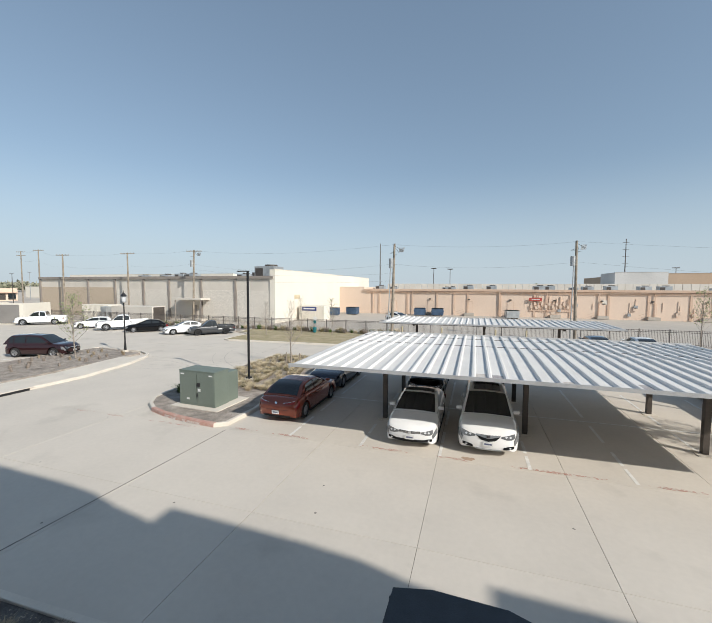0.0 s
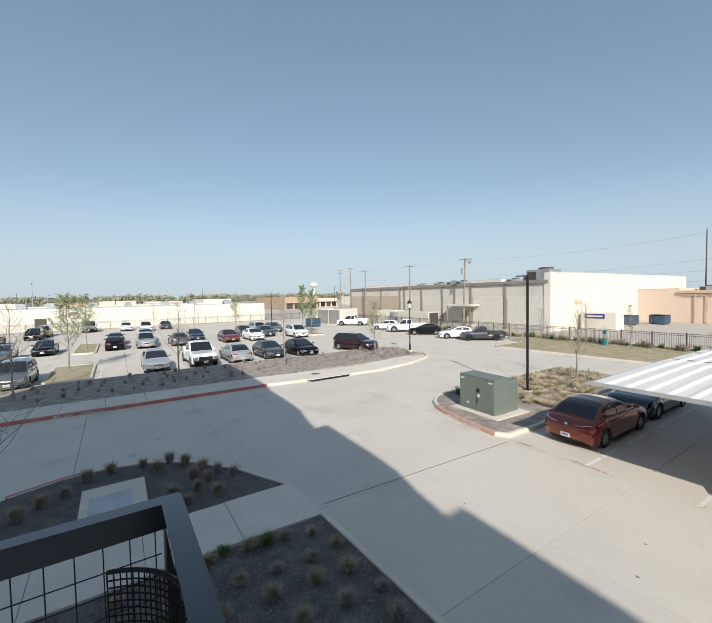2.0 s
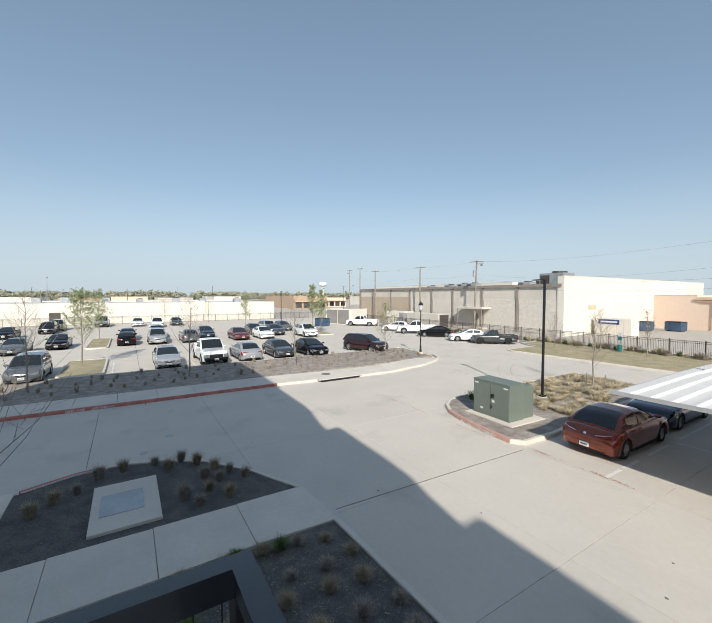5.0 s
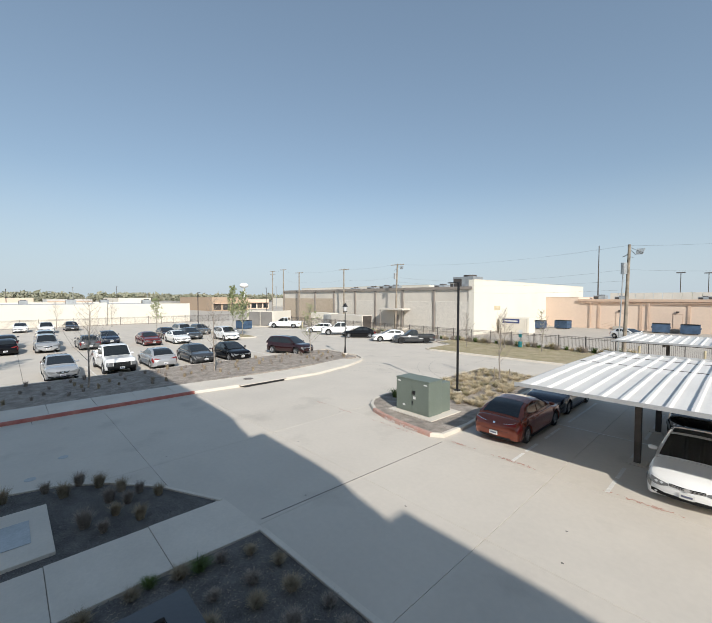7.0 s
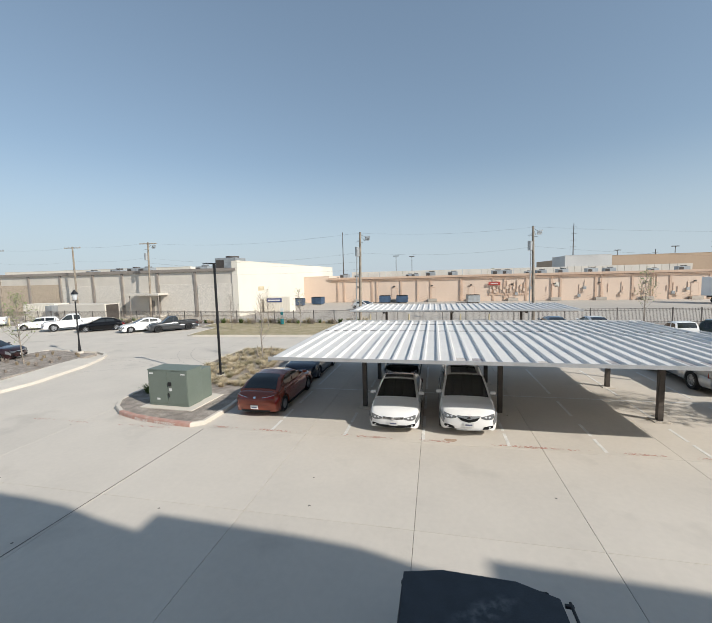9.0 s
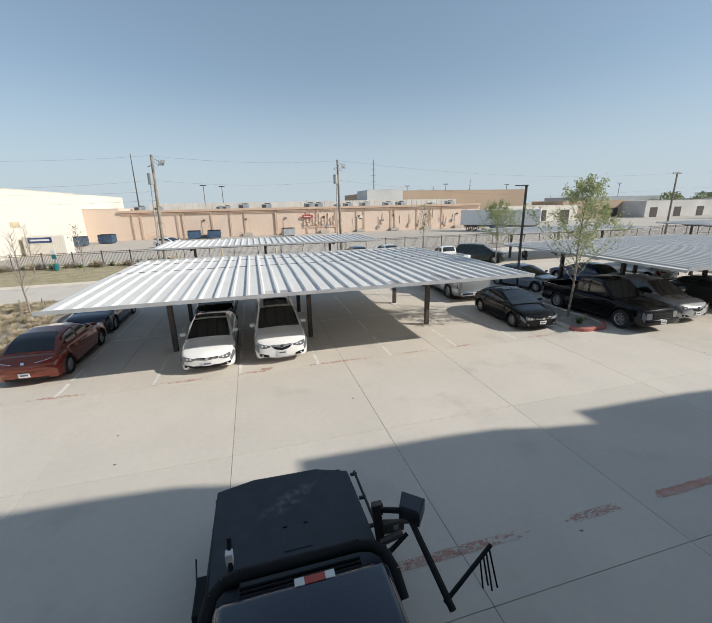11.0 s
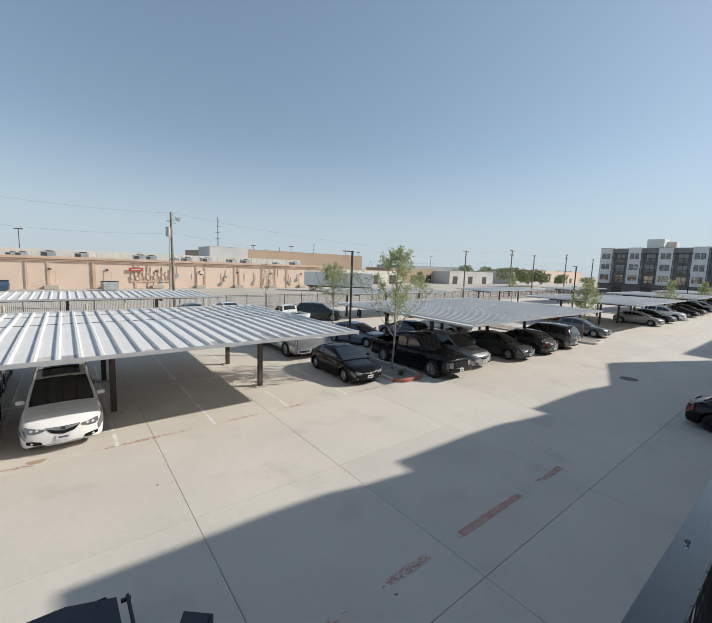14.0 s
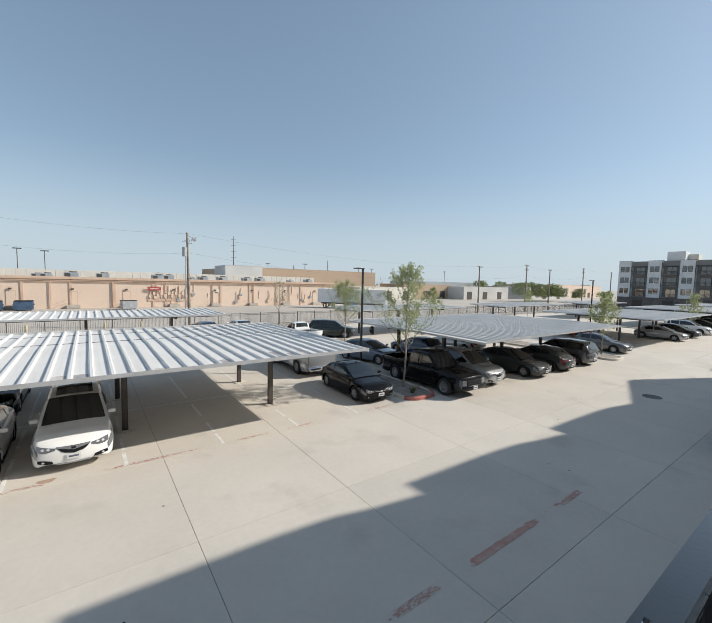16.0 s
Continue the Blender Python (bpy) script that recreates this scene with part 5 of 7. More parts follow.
def utility_pole(x, y, h, arms=1, lean=0.0, transformer_can=False, label="weathered wooden utility pole with crossarm"):
    ob = root("utility_pole", x, y, 0, 12, label, "utility pole", "utility poles")
    tip = (lean, 0, h)
    part("pole", tube((0, 0, -.1), tip, .17, .11, 10), M["wood_pole"], ob)
    for a in range(arms):
        zz = h - .25 - .9 * a
        b = part("crossarm", box(lean - 1.25, lean + 1.25, -.06, .06, zz, zz + .12), M["wood_pole"], ob)
        for px in (-1.15, -.55, .55, 1.15):
            part("insulator", tube((lean + px, 0, zz + .12), (lean + px, 0, zz + .3), .045, .03, 6), M["galv"], b)
    if transformer_can:
        part("transformer_can", tube((lean - .35, -.1, h - 2.6), (lean - .35, -.1, h - 1.6), .24, .24, 12), M["galv"], ob)
        for k in range(5):
            a = 1.2 * k
            part("jumper_wire", tube((lean + .1, 0, h - .3 - .2 * k), (lean + 1.0 * math.cos(a) * .8 + .2, .5 * math.sin(a), h - .8 - .1 * k), .018, .018, 5), M["wire"], ob)
            part("cutout", tube((lean + .5 + .1 * k, .1, h - .9), (lean + .6 + .12 * k, .1, h - .4), .05, .04, 6), M["galv"], ob)
    return Vector((x, y, h))


TOPS = [utility_pole(-108, 64, 14.2, 2), utility_pole(-92, 58, 13.6), utility_pole(-69.7, 48, 11.2), utility_pole(-54.5, 48.0, 11.1), utility_pole(-41.3, 48.0, 11.2, 1, .35, True), utility_pole(-7.6, 40.0, 10.2, 0, .2, True),
        utility_pole(11.1, 44.0, 10.4, 0, -.2, True), utility_pole(62.9, 44, 9.2), utility_pole(79.5, 44, 10.2, 2), utility_pole(89.5, 44, 9.6), utility_pole(106.7, 44, 10.6, 2), utility_pole(130, 46, 10.4)]
white_pipe = root("riser_pole", -8.0, 39.7, 0, 0, "pale metal riser pole beside a utility pole", "pole")
part("pole", tube((0, 0, -.1), (.25, 0, 7.6), .06, .05, 8), M["galv"], white_pipe)
white_pipe = root("riser_pole", 10.6, 43.8, 0, 0, "pale metal riser pole beside a utility pole", "pole")
part("pole", tube((0, 0, -.1), (.1, 0, 8.6), .06, .05, 8), M["galv"], white_pipe)
for mx, my, mh in ((46.5, 140, 21.5), (118, 190, 18), (-29, 120, 20), (76, 150, 12.5)):
    ob = root("mast", mx, my, 0, 0, "tall thin steel mast on the skyline", "mast")
    part("pole", tube((0, 0, -.1), (0, 0, mh), .22, .1, 6), M["steel_dark"], ob)
    for k in range(0 if mx < 0 else 4):
        part("arm", box(-.9, .9, -.04, .04, mh - 1.2 - 2.2 * k, mh - 1.1 - 2.2 * k), M["steel_dark"], ob)


def wire(a, b, sag, r=.005):
    n = 10
    bm = bmesh.new()
    pts = [a.lerp(b, i / n) - Vector((0, 0, sag * 4 * (i / n) * (1 - i / n))) for i in range(n + 1)]
    side = (b - a).cross(Vector((0, 0, 1))).normalized() * r
    rings = [[bm.verts.new(p + side * math.cos(q) + Vector((0, 0, r * math.sin(q)))) for q in (0, 1.571, 3.142, 4.712)] for p in pts]
    for p, q in zip(rings, rings[1:]):
        for k in range(4):
            bm.faces.new((p[k], p[(k + 1) % 4], q[(k + 1) % 4], q[k]))
    bm.faces.new(rings[0]), bm.faces.new(rings[-1][::-1])
    bmesh.ops.recalc_face_normals(bm, faces=bm.faces)
    tagged(part("overhead_wire", bm, M["wire"], None), "thin sagging overhead wire", "wire", "overhead wires")


for a, b in zip(TOPS, TOPS[1:]):
    for k, dz in enumerate((-.1, -2.2)):
        if (b - a).length > 60 and k:
            continue
        wire(a + Vector((0, 0, dz)), b + Vector((0, 0, dz)), .02 * (b - a).length * (1 + .3 * k))
wire(Vector((-41.2, 48, 8.2)), Vector((-7.5, 40, 7.0)), .6)
wire(Vector((-41.2, 48, 7.2)), Vector((-7.5, 40, 6.2)), .6)

# ---- fence ----
def fence(x0, y0, x1, y1, label, h=1.55):
    d = Vector((x1 - x0, y1 - y0, 0))
    n = max(1, round(d.length / 2.45))
    ob = root("fence", x0, y0, 0, math.degrees(math.atan2(d.y, d.x)), label, "fence", "picket fences")
    s = d.length / n
    for zz in (.18, h - .22, h - .06):
        part("rail", box(.02, d.length - .02, -.018, .018, zz, zz + .035), M["fence"], ob)
    V, F = [], []
    for k in range(int(d.length / .125)):
        px, i = .1 + .125 * k, len(V)
        V += [(px + u * .009, v * .009 - .0, z) for z in (.06, h) for u, v in ((-1, -1), (1, -1), (1, 1), (-1, 1))]
        F += [(i + q, i + (q + 1) % 4, i + 4 + (q + 1) % 4, i + 4 + q) for q in range(4)] + [(i + 4, i + 5, i + 6, i + 7)]
    tagged(raw("picket_row", V, F, M["fence"], ob), kind="stuff")
    post = mesh_of("post", box(-.035, .035, -.035, .035, 0, h + .08), M["fence"])
    for i in range(n + 1):
        share("post", post, ob, pose(i * s, 0, 0))


fence(-70, 43.0, -26, 41.6, "dark metal picket fence behind the parked cars")
fence(-26, 41.6, 46, 43.0, "dark metal picket fence along the grass strip")
fence(46, 43.0, 130, 43.0, "dark metal picket fence along the back lane")
fence(-84, -40, -84, 38, "dark metal picket fence before the white wall")

# ---- buildings across the lots ----
def block(name, x0, x1, y0, y1, h, wall, label, parapet=.35, roof="flat_roof"):
    ob = root(name, x0, y0, 0, 0, label, "building")
    w, d = x1 - x0, y1 - y0
    t = .25
    for nm, b in (("wall_front", (0, w, 0, t)), ("wall_back", (0, w, d - t, d)), ("wall_side", (0, t, t, d - t)), ("wall_side", (w - t, w, t, d - t))):
        part(nm, box(*b, -.05, h), M[wall], ob)
    part("roof", box(t, w - t, t, d - t, h - parapet - .2, h - parapet), M[roof], ob)
    for b in ((-.04, w + .04, -.04, t + .02), (-.04, w + .04, d - t - .02, d + .04)):
        part("coping", box(*b, h + .002, h + .08), M["trim_brown"] if wall == "panel_grey" else M[wall], ob)
    return ob


def rooftop_unit(x, y, z, s=1.0, label="grey rooftop air-conditioning unit"):
    ob = root("rooftop_unit", x, y, z, rng.uniform(-4, 4), label, "air conditioner", "rooftop units")
    part("casing", box(-.9 * s, .9 * s, -.7 * s, .7 * s, 0, 1.0 * s, .03), M["galv"], ob)
    part("fan_cowl", tube((.2 * s, 0, s), (.2 * s, 0, 1.14 * s), .5 * s, .5 * s, 14), M["steel_dark"], ob)
    part("louvre", box(-.8 * s, -.1 * s, -.72 * s, -.702 * s, .2 * s, .85 * s), M["steel_dark"], ob)


# grey warehouse with pebble panels, white end wall
wh = block("warehouse", -79, -28.05, 50, 78, 7.1, "panel_grey", "long grey warehouse with pebble panels and brown pilasters")
px = [-79, -73, -66.5, -60, -53.5, -48, -41.5, -35, -28.4]
for a, b in zip(px, px[1:]):
    part("pilaster", box(a + 79, a + 79.35, -.18, -.002, 0, 7.0), M["trim_brown"], wh)
    tan = b < -55
    if a != -48:
        part("pebble_panel", box(a + 79.5, b + 78.85, -.08, -.003, .2, 4.9 if not tan else 5.3, .02), M["pebble_tan" if tan else "pebble"], wh, "exposed pebble wall panel")
part("eave_band", box(-.1, 50.95, -.30, -.19, 6.75, 7.15), M["trim_brown"], wh)
canopy = root("entry_canopy", -45.2, 47.8, 0, 0, "flat concrete canopy over a recessed door", "canopy")
part("slab", box(0, 5.6, 0, 2.19, 3.35, 3.65, .02), M["panel_grey"], canopy)
for cx in (.3, 5.3):
    part("column", tube((cx, .3, 0), (cx, .3, 3.35), .07), M["trim_brown"], canopy)
part("door", box(2.0, 3.0, 2.1, 2.185, .3, 2.5), M["trim_brown"], canopy)
part("step", box(.6, 5.0, .6, 2.19, 0, .3, .01), M["panel_grey"], canopy)
ww = root("white_end_wall", -28.05, 49.85, 0, 0, "tall cream-white painted warehouse end wall", "building")
part("wall", box(.002, .30, 0, 52.0, -.05, 8.15), M["white_wall"], ww)
part("return_wall", box(-.6, 0, 0, .15, -.05, 8.15), M["white_wall"], ww)
part("coping", box(-.02, .34, -.02, 52.0, 8.152, 8.22), M["white_wall"], ww)
part("old_sign", box(.302, .32, 6.3, 8.4, 3.5, 4.2), M["dry_grass"], ww, "faded tan patch of an old sign")
for ux, uy, us in ((-30.6, 53, 2.0), (-34, 56, 1.3), (-50, 58, 1.2), (-52.5, 58, 1.2), (-58, 60, 1.0), (-66, 62, 1.1), (-62, 64, 1.3), (-44, 66, 1.4)):
    rooftop_unit(ux, uy, 6.75, us)
big_roof = block("warehouse", -120, -60, 84, 120, 9.0, "white_wall", "white-roofed warehouse behind the grey one", .1)

# peach service wall
ph = block("retail_building", -22.0, 52.0, 78, 110, 5.2, "peach", "long peach-painted service side of a retail building")
for k in range(13):
    x = 3.2 + 6.1 * k
    if x < 73.5:
        part("pilaster", box(x, x + .35, -.12, -.002, 0, 4.75), M["peach_dark"], ph)
part("eave", box(0, 74, -.35, -.13, 4.85, 5.25), M["peach_dark"], ph, "peach roof edge band")
for k in range(9):
    x = 6.0 + 7.7 * k
    d = part("service_door", box(x, x + 1.1, -.06, -.003, .6, 2.8), M["peach"], ph)
    part("door_frame", box(x - .08, x + 1.18, -.03, -.001, .55, 2.9), M["peach_dark"], d)
    part("steps", box(x - .3, x + 1.5, -1.0, -.065, 0, .55), M["earth"], ph)
    for zz in (1.0, 1.5):
        part("stair_rail", tube((x - .3, -1.0, zz - .1), (x - 1.9, -1.0, zz - .75), .03), M["peach_dark"], ph)
    part("wall_lamp", box(x + .3, x + .7, -.25, -.065, 3.1, 3.35, .02), M["steel_dark"], ph)
for k in range(26):
    x = rng.uniform(34, 70)
    z0 = rng.uniform(1.0, 2.8)
    part("conduit", box(x, x + .07, -.10, -.004, z0, z0 + rng.uniform(.8, 2.2)), M["peach"], ph)
    if k % 2:
        part("meter_box", box(x - .3, x + .25, -.26, -.105, z0 - .45, z0 + .1, .02), M["peach"] if k % 4 == 1 else M["galv"], ph)
for k in range(8):
    x = 2 + 8.5 * k
    part("downpipe", box(x, x + .12, -.24, -.125, .2, 4.8), M["peach_dark"], ph)
for zz, dy, rr in ((4.62, -.20, .05), (4.40, -.16, .035)):
    part("eave_pipe", tube((.5, dy, zz), (73.5, dy, zz), rr, rr, 6), M["peach_dark"], ph)
part("meter_board", box(33.0, 40.5, -.14, -.004, 1.15, 1.45), M["peach_dark"], ph)
for k in range(11):
    x = 33.3 + .62 * k
    part("conduit", box(x, x + .09, -.17, -.004, 1.45, 2.6 + .9 * ((k * 7) % 3) / 2 + .5), M["peach"], ph)
    part("meter_box", box(x - .16, x + .22, -.26, -.142, 1.75 + .5 * (k % 2), 2.35 + .5 * (k % 2), .02), M["peach"], ph)
part("notice_board", box(45.0, 45.9, -.06, -.004, 2.6, 3.4), M["white_wall"], ph)
sg = root("wall_sign", 12.0, 77.6, 3.1, 0, "small red sign on the peach wall", "sign")
part("board", box(-1.1, 1.1, 0, .12, 0, .62, .02), M["sign_red"], sg)
part("writing_bar", box(-.7, .7, -.012, -.002, .25, .36), M["number_plate"], sg)
corner = block("corner_block", -27.74, -22.0, 78.0, 92, 5.6, "peach", "peach corner joining the white wall")
for k in range(52):
    x = -20 + 1.42 * k
    part("parapet_panel", box(x + 22, x + 23.36, 14, 14.2, 4.8, 6.55, .02), M["panel_grey"], ph)
for ux in (-20, -17, -5, -3.5, 4, 14, 16.5, 20, 22.5, 33, 36, 44, 48, 0, 26):
    rooftop_unit(ux + rng.uniform(-.5, .5), 84 + rng.uniform(0, 5), 4.85, rng.uniform(.8, 1.25))
# tan big-box and others at right
block("big_box", 40, 92, 112, 160, 9.4, "tan_wall", "large tan big-box store rear wall")
block("office_block", 31, 41, 98, 108, 9.2, "flat_roof", "pale rooftop volume behind the peach building")
for bx, by, bw, bd, bh, mt in ((96, 100, 26, 14, 5.4, "tan_wall"), (120, 92, 30, 16, 5.0, "flat_roof"), (124, 120, 40, 20, 6.8, "galv"), (70, 92, 24, 10, 4.2, "white_wall"), (160, 90, 40, 20, 5.5, "flat_roof"), (205, 100, 60, 30, 7, "peach")):
    ob = block("low_building", bx, bx + bw, by, by + bd, bh, mt, "low commercial building in the distance")
    for k in range(3):
        part("bay_door", box(2 + k * bw / 3, 2 + k * bw / 3 + 3, -.06, -.003, 0, 3.0), M["steel_dark"], ob)
# white wall on the far left and things behind it
lw = block("long_store", -130, -88, -70, 30.5, 4.05, "white_wall", "long low white-painted store rear wall", .3)
part("pier", box(42.002, 42.35, 82.5, 84.5, 0, 4.4), M["white_wall"], lw)
part("service_door", box(42.002, 42.06, 57.5, 59.2, 0, 2.3), M["steel_dark"], lw)
for k in range(14):
    part("pilaster", box(42.002, 42.08, 4 + 7 * k, 4.3 + 7 * k, 0, 3.7), M["white_wall"], lw)
for k in range(12):
    rooftop_unit(-96 - rng.uniform(0, 25), -55 + 7.2 * k, 3.75, rng.uniform(.9, 1.4))
for k in range(16):
    bx, by = -150 - rng.uniform(0, 140), -160 + 22 * k
    bw, bd = rng.uniform(18, 40), rng.uniform(12, 22)
    ob = block("low_building", bx, bx + bw, by, by + bd, rng.uniform(4, 5.6), ("flat_roof", "white_wall", "tan_wall", "peach")[k % 4], "low pale building far beyond the wall")
    for q in range(4):
        part("shopfront", box(bw + .002, bw + .08, .8 + bd * q / 4.2, .8 + bd * (q + .75) / 4.2, .4, 2.7), M["window_glass" if q % 2 else "steel_dark"], ob)
    part("awning_band", box(bw + .002, bw + .9, .3, bd - .3, 2.9, 3.3), M["peach_dark"], ob)
tw = root("water_tower", -330, 165, 0, 0, "white mushroom water tower on the horizon", "water tower")
part("stem", tube((0, 0, 0), (0, 0, 15), 1.2, 1.0, 12), M["van_white"], tw)
bm = bmesh.new()
bmesh.ops.create_uvsphere(bm, u_segments=16, v_segments=8, radius=4.2, matrix=Matrix.Translation((0, 0, 17)) @ Matrix.Diagonal((1, 1, .6, 1)))
part("tank", bm, M["van_white"], tw, smooth=60)
for k in range(16):
    ob = root("light_mast", -140 - 25 * (k % 5), -120 + 20 * k, 0, 0, "distant lot lighting mast", "street lamp", "distant lighting masts")
    part("pole", tube((0, 0, 0), (0, 0, 8 + k % 3 * 1.4), .13, .09, 6), M["galv"] if k % 2 else M["steel_dark"], ob)
    part("lamp_head", box(-.9, .9, -.2, .2, 8 + k % 3 * 1.4, 8.2 + k % 3 * 1.4), M["galv"], ob)
for k, lx in enumerate((-12.4, -7.4, 60, 70, 100, 112, 150)):
    ob = root("light_mast", lx, 128 + 6 * (k % 3), 0, 0, "distant lot lighting mast", "street lamp", "distant lighting masts")
    part("pole", tube((0, 0, 0), (0, 0, 12), .13, .09, 6), M["steel_dark"], ob)
    part("lamp_head", box(-.9, .9, -.2, .2, 12, 12.25), M["steel_dark"], ob)


# ---- tree line ----
def far_trees(cx, cy, wx, wy, h, n, label, fine=False):
    V, F = [], []
    for k in range(n):
        x, y = cx + rng.normal(0, wx), cy + rng.normal(0, wy)
        top = h * rng.uniform(.55, 1.1)
        for j in range(500 if fine else 60):
            a, b = rng.uniform(0, 6.28), rng.uniform(.15, 1)
            rr = top * .42 * math.sqrt(rng.uniform(0, 1))
            p = Vector((x + rr * math.cos(a), y + rr * math.sin(a), top * (.25 + .75 * b * (1 - .4 * (rr / top) ** 2))))
            s = top * (rng.uniform(.018, .04) if fine else rng.uniform(.06, .13))
            i = len(V)
            for q in range(4):
                V.append(tuple(p + Vector((rng.normal(0, s), rng.normal(0, s), rng.normal(0, s)))))
            F += [(i, i + 1, i + 2), (i, i + 2, i + 3), (i + 1, i + 2, i + 3), (i, i + 1, i + 3)]
    tagged(raw("tree_line", V, F, M["leaf" if fine else "far_leaf"]), label, "trees", kind="stuff")


for k in range(12):
    far_trees(-430 - 20 * (k % 3), -330 + 62 * k, 14, 34, 9.0, 90, "hazy olive tree line on the horizon")
far_trees(150, 75, 8, 4, 7, 14, "green trees beyond the lot", True)
far_trees(190, 110, 30, 8, 8, 20, "green trees beyond the lot", True)
far_trees(60, 190, 60, 10, 8, 14, "distant trees behind the stores", True)
far_trees(-95, 85, 5, 4, 6, 6, "green trees beside the warehouse", True)


# ---- trees ----
def tree(x, y, h, leaves, spread=1.0, seed=1, label="young bare street tree with thin branches", staked=False, z=0.1, leaf_size=.07):
    r = np.random.default_rng(seed)
    ob = root("tree", x, y, z, 0, label, "tree", "young street trees")
    bm = bmesh.new()
    pts = [Vector((0, 0, 0))]
    for k in range(6):
        pts.append(pts[-1] + Vector((r.normal(0, .03), r.normal(0, .03), h / 6)))
    for k in range(6):
        add_tube(bm, pts[k], pts[k + 1], .055 * (1 - k / 6.8) * (h / 5) ** .5, .055 * (1 - (k + 1) / 6.8) * (h / 5) ** .5, 7)
    part("trunk", bm, M["bark"], ob, smooth=60)
    bm = bmesh.new()
    tips = []
    for k in range(30):
        u = .26 + .72 * (k + r.uniform(0, 1)) / 30
        i = min(5, int(u * 6))
        p = pts[i].lerp(pts[i + 1], u * 6 - i)
        a = k * 2.4 + r.normal(0, .3)
        ln = spread * h * .25 * (1.12 - u) * r.uniform(.7, 1.3) + .12
        d = Vector((math.cos(a), math.sin(a), r.uniform(.7, 1.5))).normalized()
        q = p + d * ln
        q2 = q + (d + Vector((0, 0, .5))).normalized() * ln * .7
        add_tube(bm, p, q, .014, .008, 4), add_tube(bm, q, q2, .008, .004, 4)
        tips += [(p, q), (q, q2)]
        for s in range(3):
            e = p.lerp(q2, r.uniform(.35, .9))
            e2 = e + Vector((r.normal(0, .6), r.normal(0, .6), r.uniform(.2, .9))).normalized() * ln * .4
            add_tube(bm, e, e2, .006, .003, 3)
            tips.append((e, e2))
    part("branchwork", bm, M["bark"], ob)
    if leaves:
        V, F = [], []
        for k in range(leaves):
            a, b = tips[r.integers(len(tips))]
            p = a.lerp(b, r.uniform(.2, 1.1)) + Vector((r.normal(0, .08), r.normal(0, .08), r.normal(0, .08)))
            n1 = Vector((r.normal(), r.normal(), r.normal())).normalized()
            n2 = n1.cross(Vector((r.normal(), r.normal(), r.normal()))).normalized()
            s = leaf_size * r.uniform(.6, 1.3)
            i = len(V)
            V += [tuple(p - n1 * s), tuple(p + n2 * s * .55), tuple(p + n1 * s), tuple(p - n2 * s * .55)]
            F.append((i, i + 1, i + 2, i + 3))
        raw("crown", V, F, M["leaf"], ob)
    if staked:
        for a in (0.6, 2.6, 4.6):
            part("stake", tube((.55 * math.cos(a), .55 * math.sin(a), 0), (.6 * math.cos(a), .6 * math.sin(a), .8), .025), M["wood_pole"], ob)
    return ob


tree(-10.9, 22.8, 4.3, 0, seed=2, staked=True)
tree(-17.7, 38.2, 4.2, 0, seed=3)
tree(-14.0, 38.4, 4.0, 60, seed=4)
tree(-20.9, 36.0, 3.6, 0, seed=24)
tree(-26.5, -4.9, 5.4, 0, 1.25, seed=5)
tree(-26.4, 3.2, 5.2, 0, 1.1, seed=6)
tree(-26.5, 10.7, 5.2, 0, 1.1, seed=7)
tree(-26.4, 19.3, 4.6, 420, 1.0, seed=8, label="young street tree with sparse new leaves")
tree(-34.9, -3.2, 5.6, 2600, 1.1, seed=9, label="young tree with fresh green leaves", leaf_size=.06)
tree(-50.5, -2.9, 5.8, 2200, 1.1, seed=10, label="young tree with fresh green leaves", leaf_size=.06)
tree(-62, 16.5, 5.2, 700, 1.0, seed=11, z=0.0, label="young tree with sparse green leaves", leaf_size=.09)
tree(-52, 24.0, 6.9, 1900, .8, seed=12, label="young tree with fresh green leaves", leaf_size=.09)
tree(-48, 23.6, 6.2, 1600, .8, seed=13, label="young tree with fresh green leaves", leaf_size=.09)
for k, yy in enumerate((-22, -8, 6, 14)):
    tree(-80.5, yy, 4.6, 0, 1.2, seed=30 + k, z=0.0)
tree(14.95, 13.5, 5.9, 5200, 1.5, seed=14, label="young island tree with bright spring leaves", leaf_size=.05)
tree(20.2, 26.6, 4.9, 6500, 1.8, seed=15, label="young island tree with bright spring leaves", leaf_size=.05)
tree(20.3, 40.8, 5.2, 260, 1.0, seed=16, label="young tree with sparse new leaves")
tree(35.4, 12.2, 4.8, 1900, 1.15, seed=17, label="young island tree with bright spring leaves", leaf_size=.09)
tree(41, 35.5, 4.8, 1500, 1.1, seed=18, z=0.0, label="young tree with fresh leaves", leaf_size=.1)
tree(64.5, 13, 4.6, 1100, 1.1, seed=19, label="young island tree with bright spring leaves", leaf_size=.1)
tree(66.5, 36, 4.6, 900, 1.1, seed=20, z=0.0, label="young tree with fresh leaves", leaf_size=.1)
tree(90, 13.5, 4.6, 900, 1.1, seed=21, z=0.0, label="young tree with fresh leaves", leaf_size=.12)
tree(55.0, 2.0, 4.8, 1100, 1.1, seed=22, z=0.0, label="young tree beside the entrance", leaf_size=.1)
tree(113, 14, 4.8, 900, 1.1, seed=23, z=0.0, label="young tree with fresh leaves", leaf_size=.12)
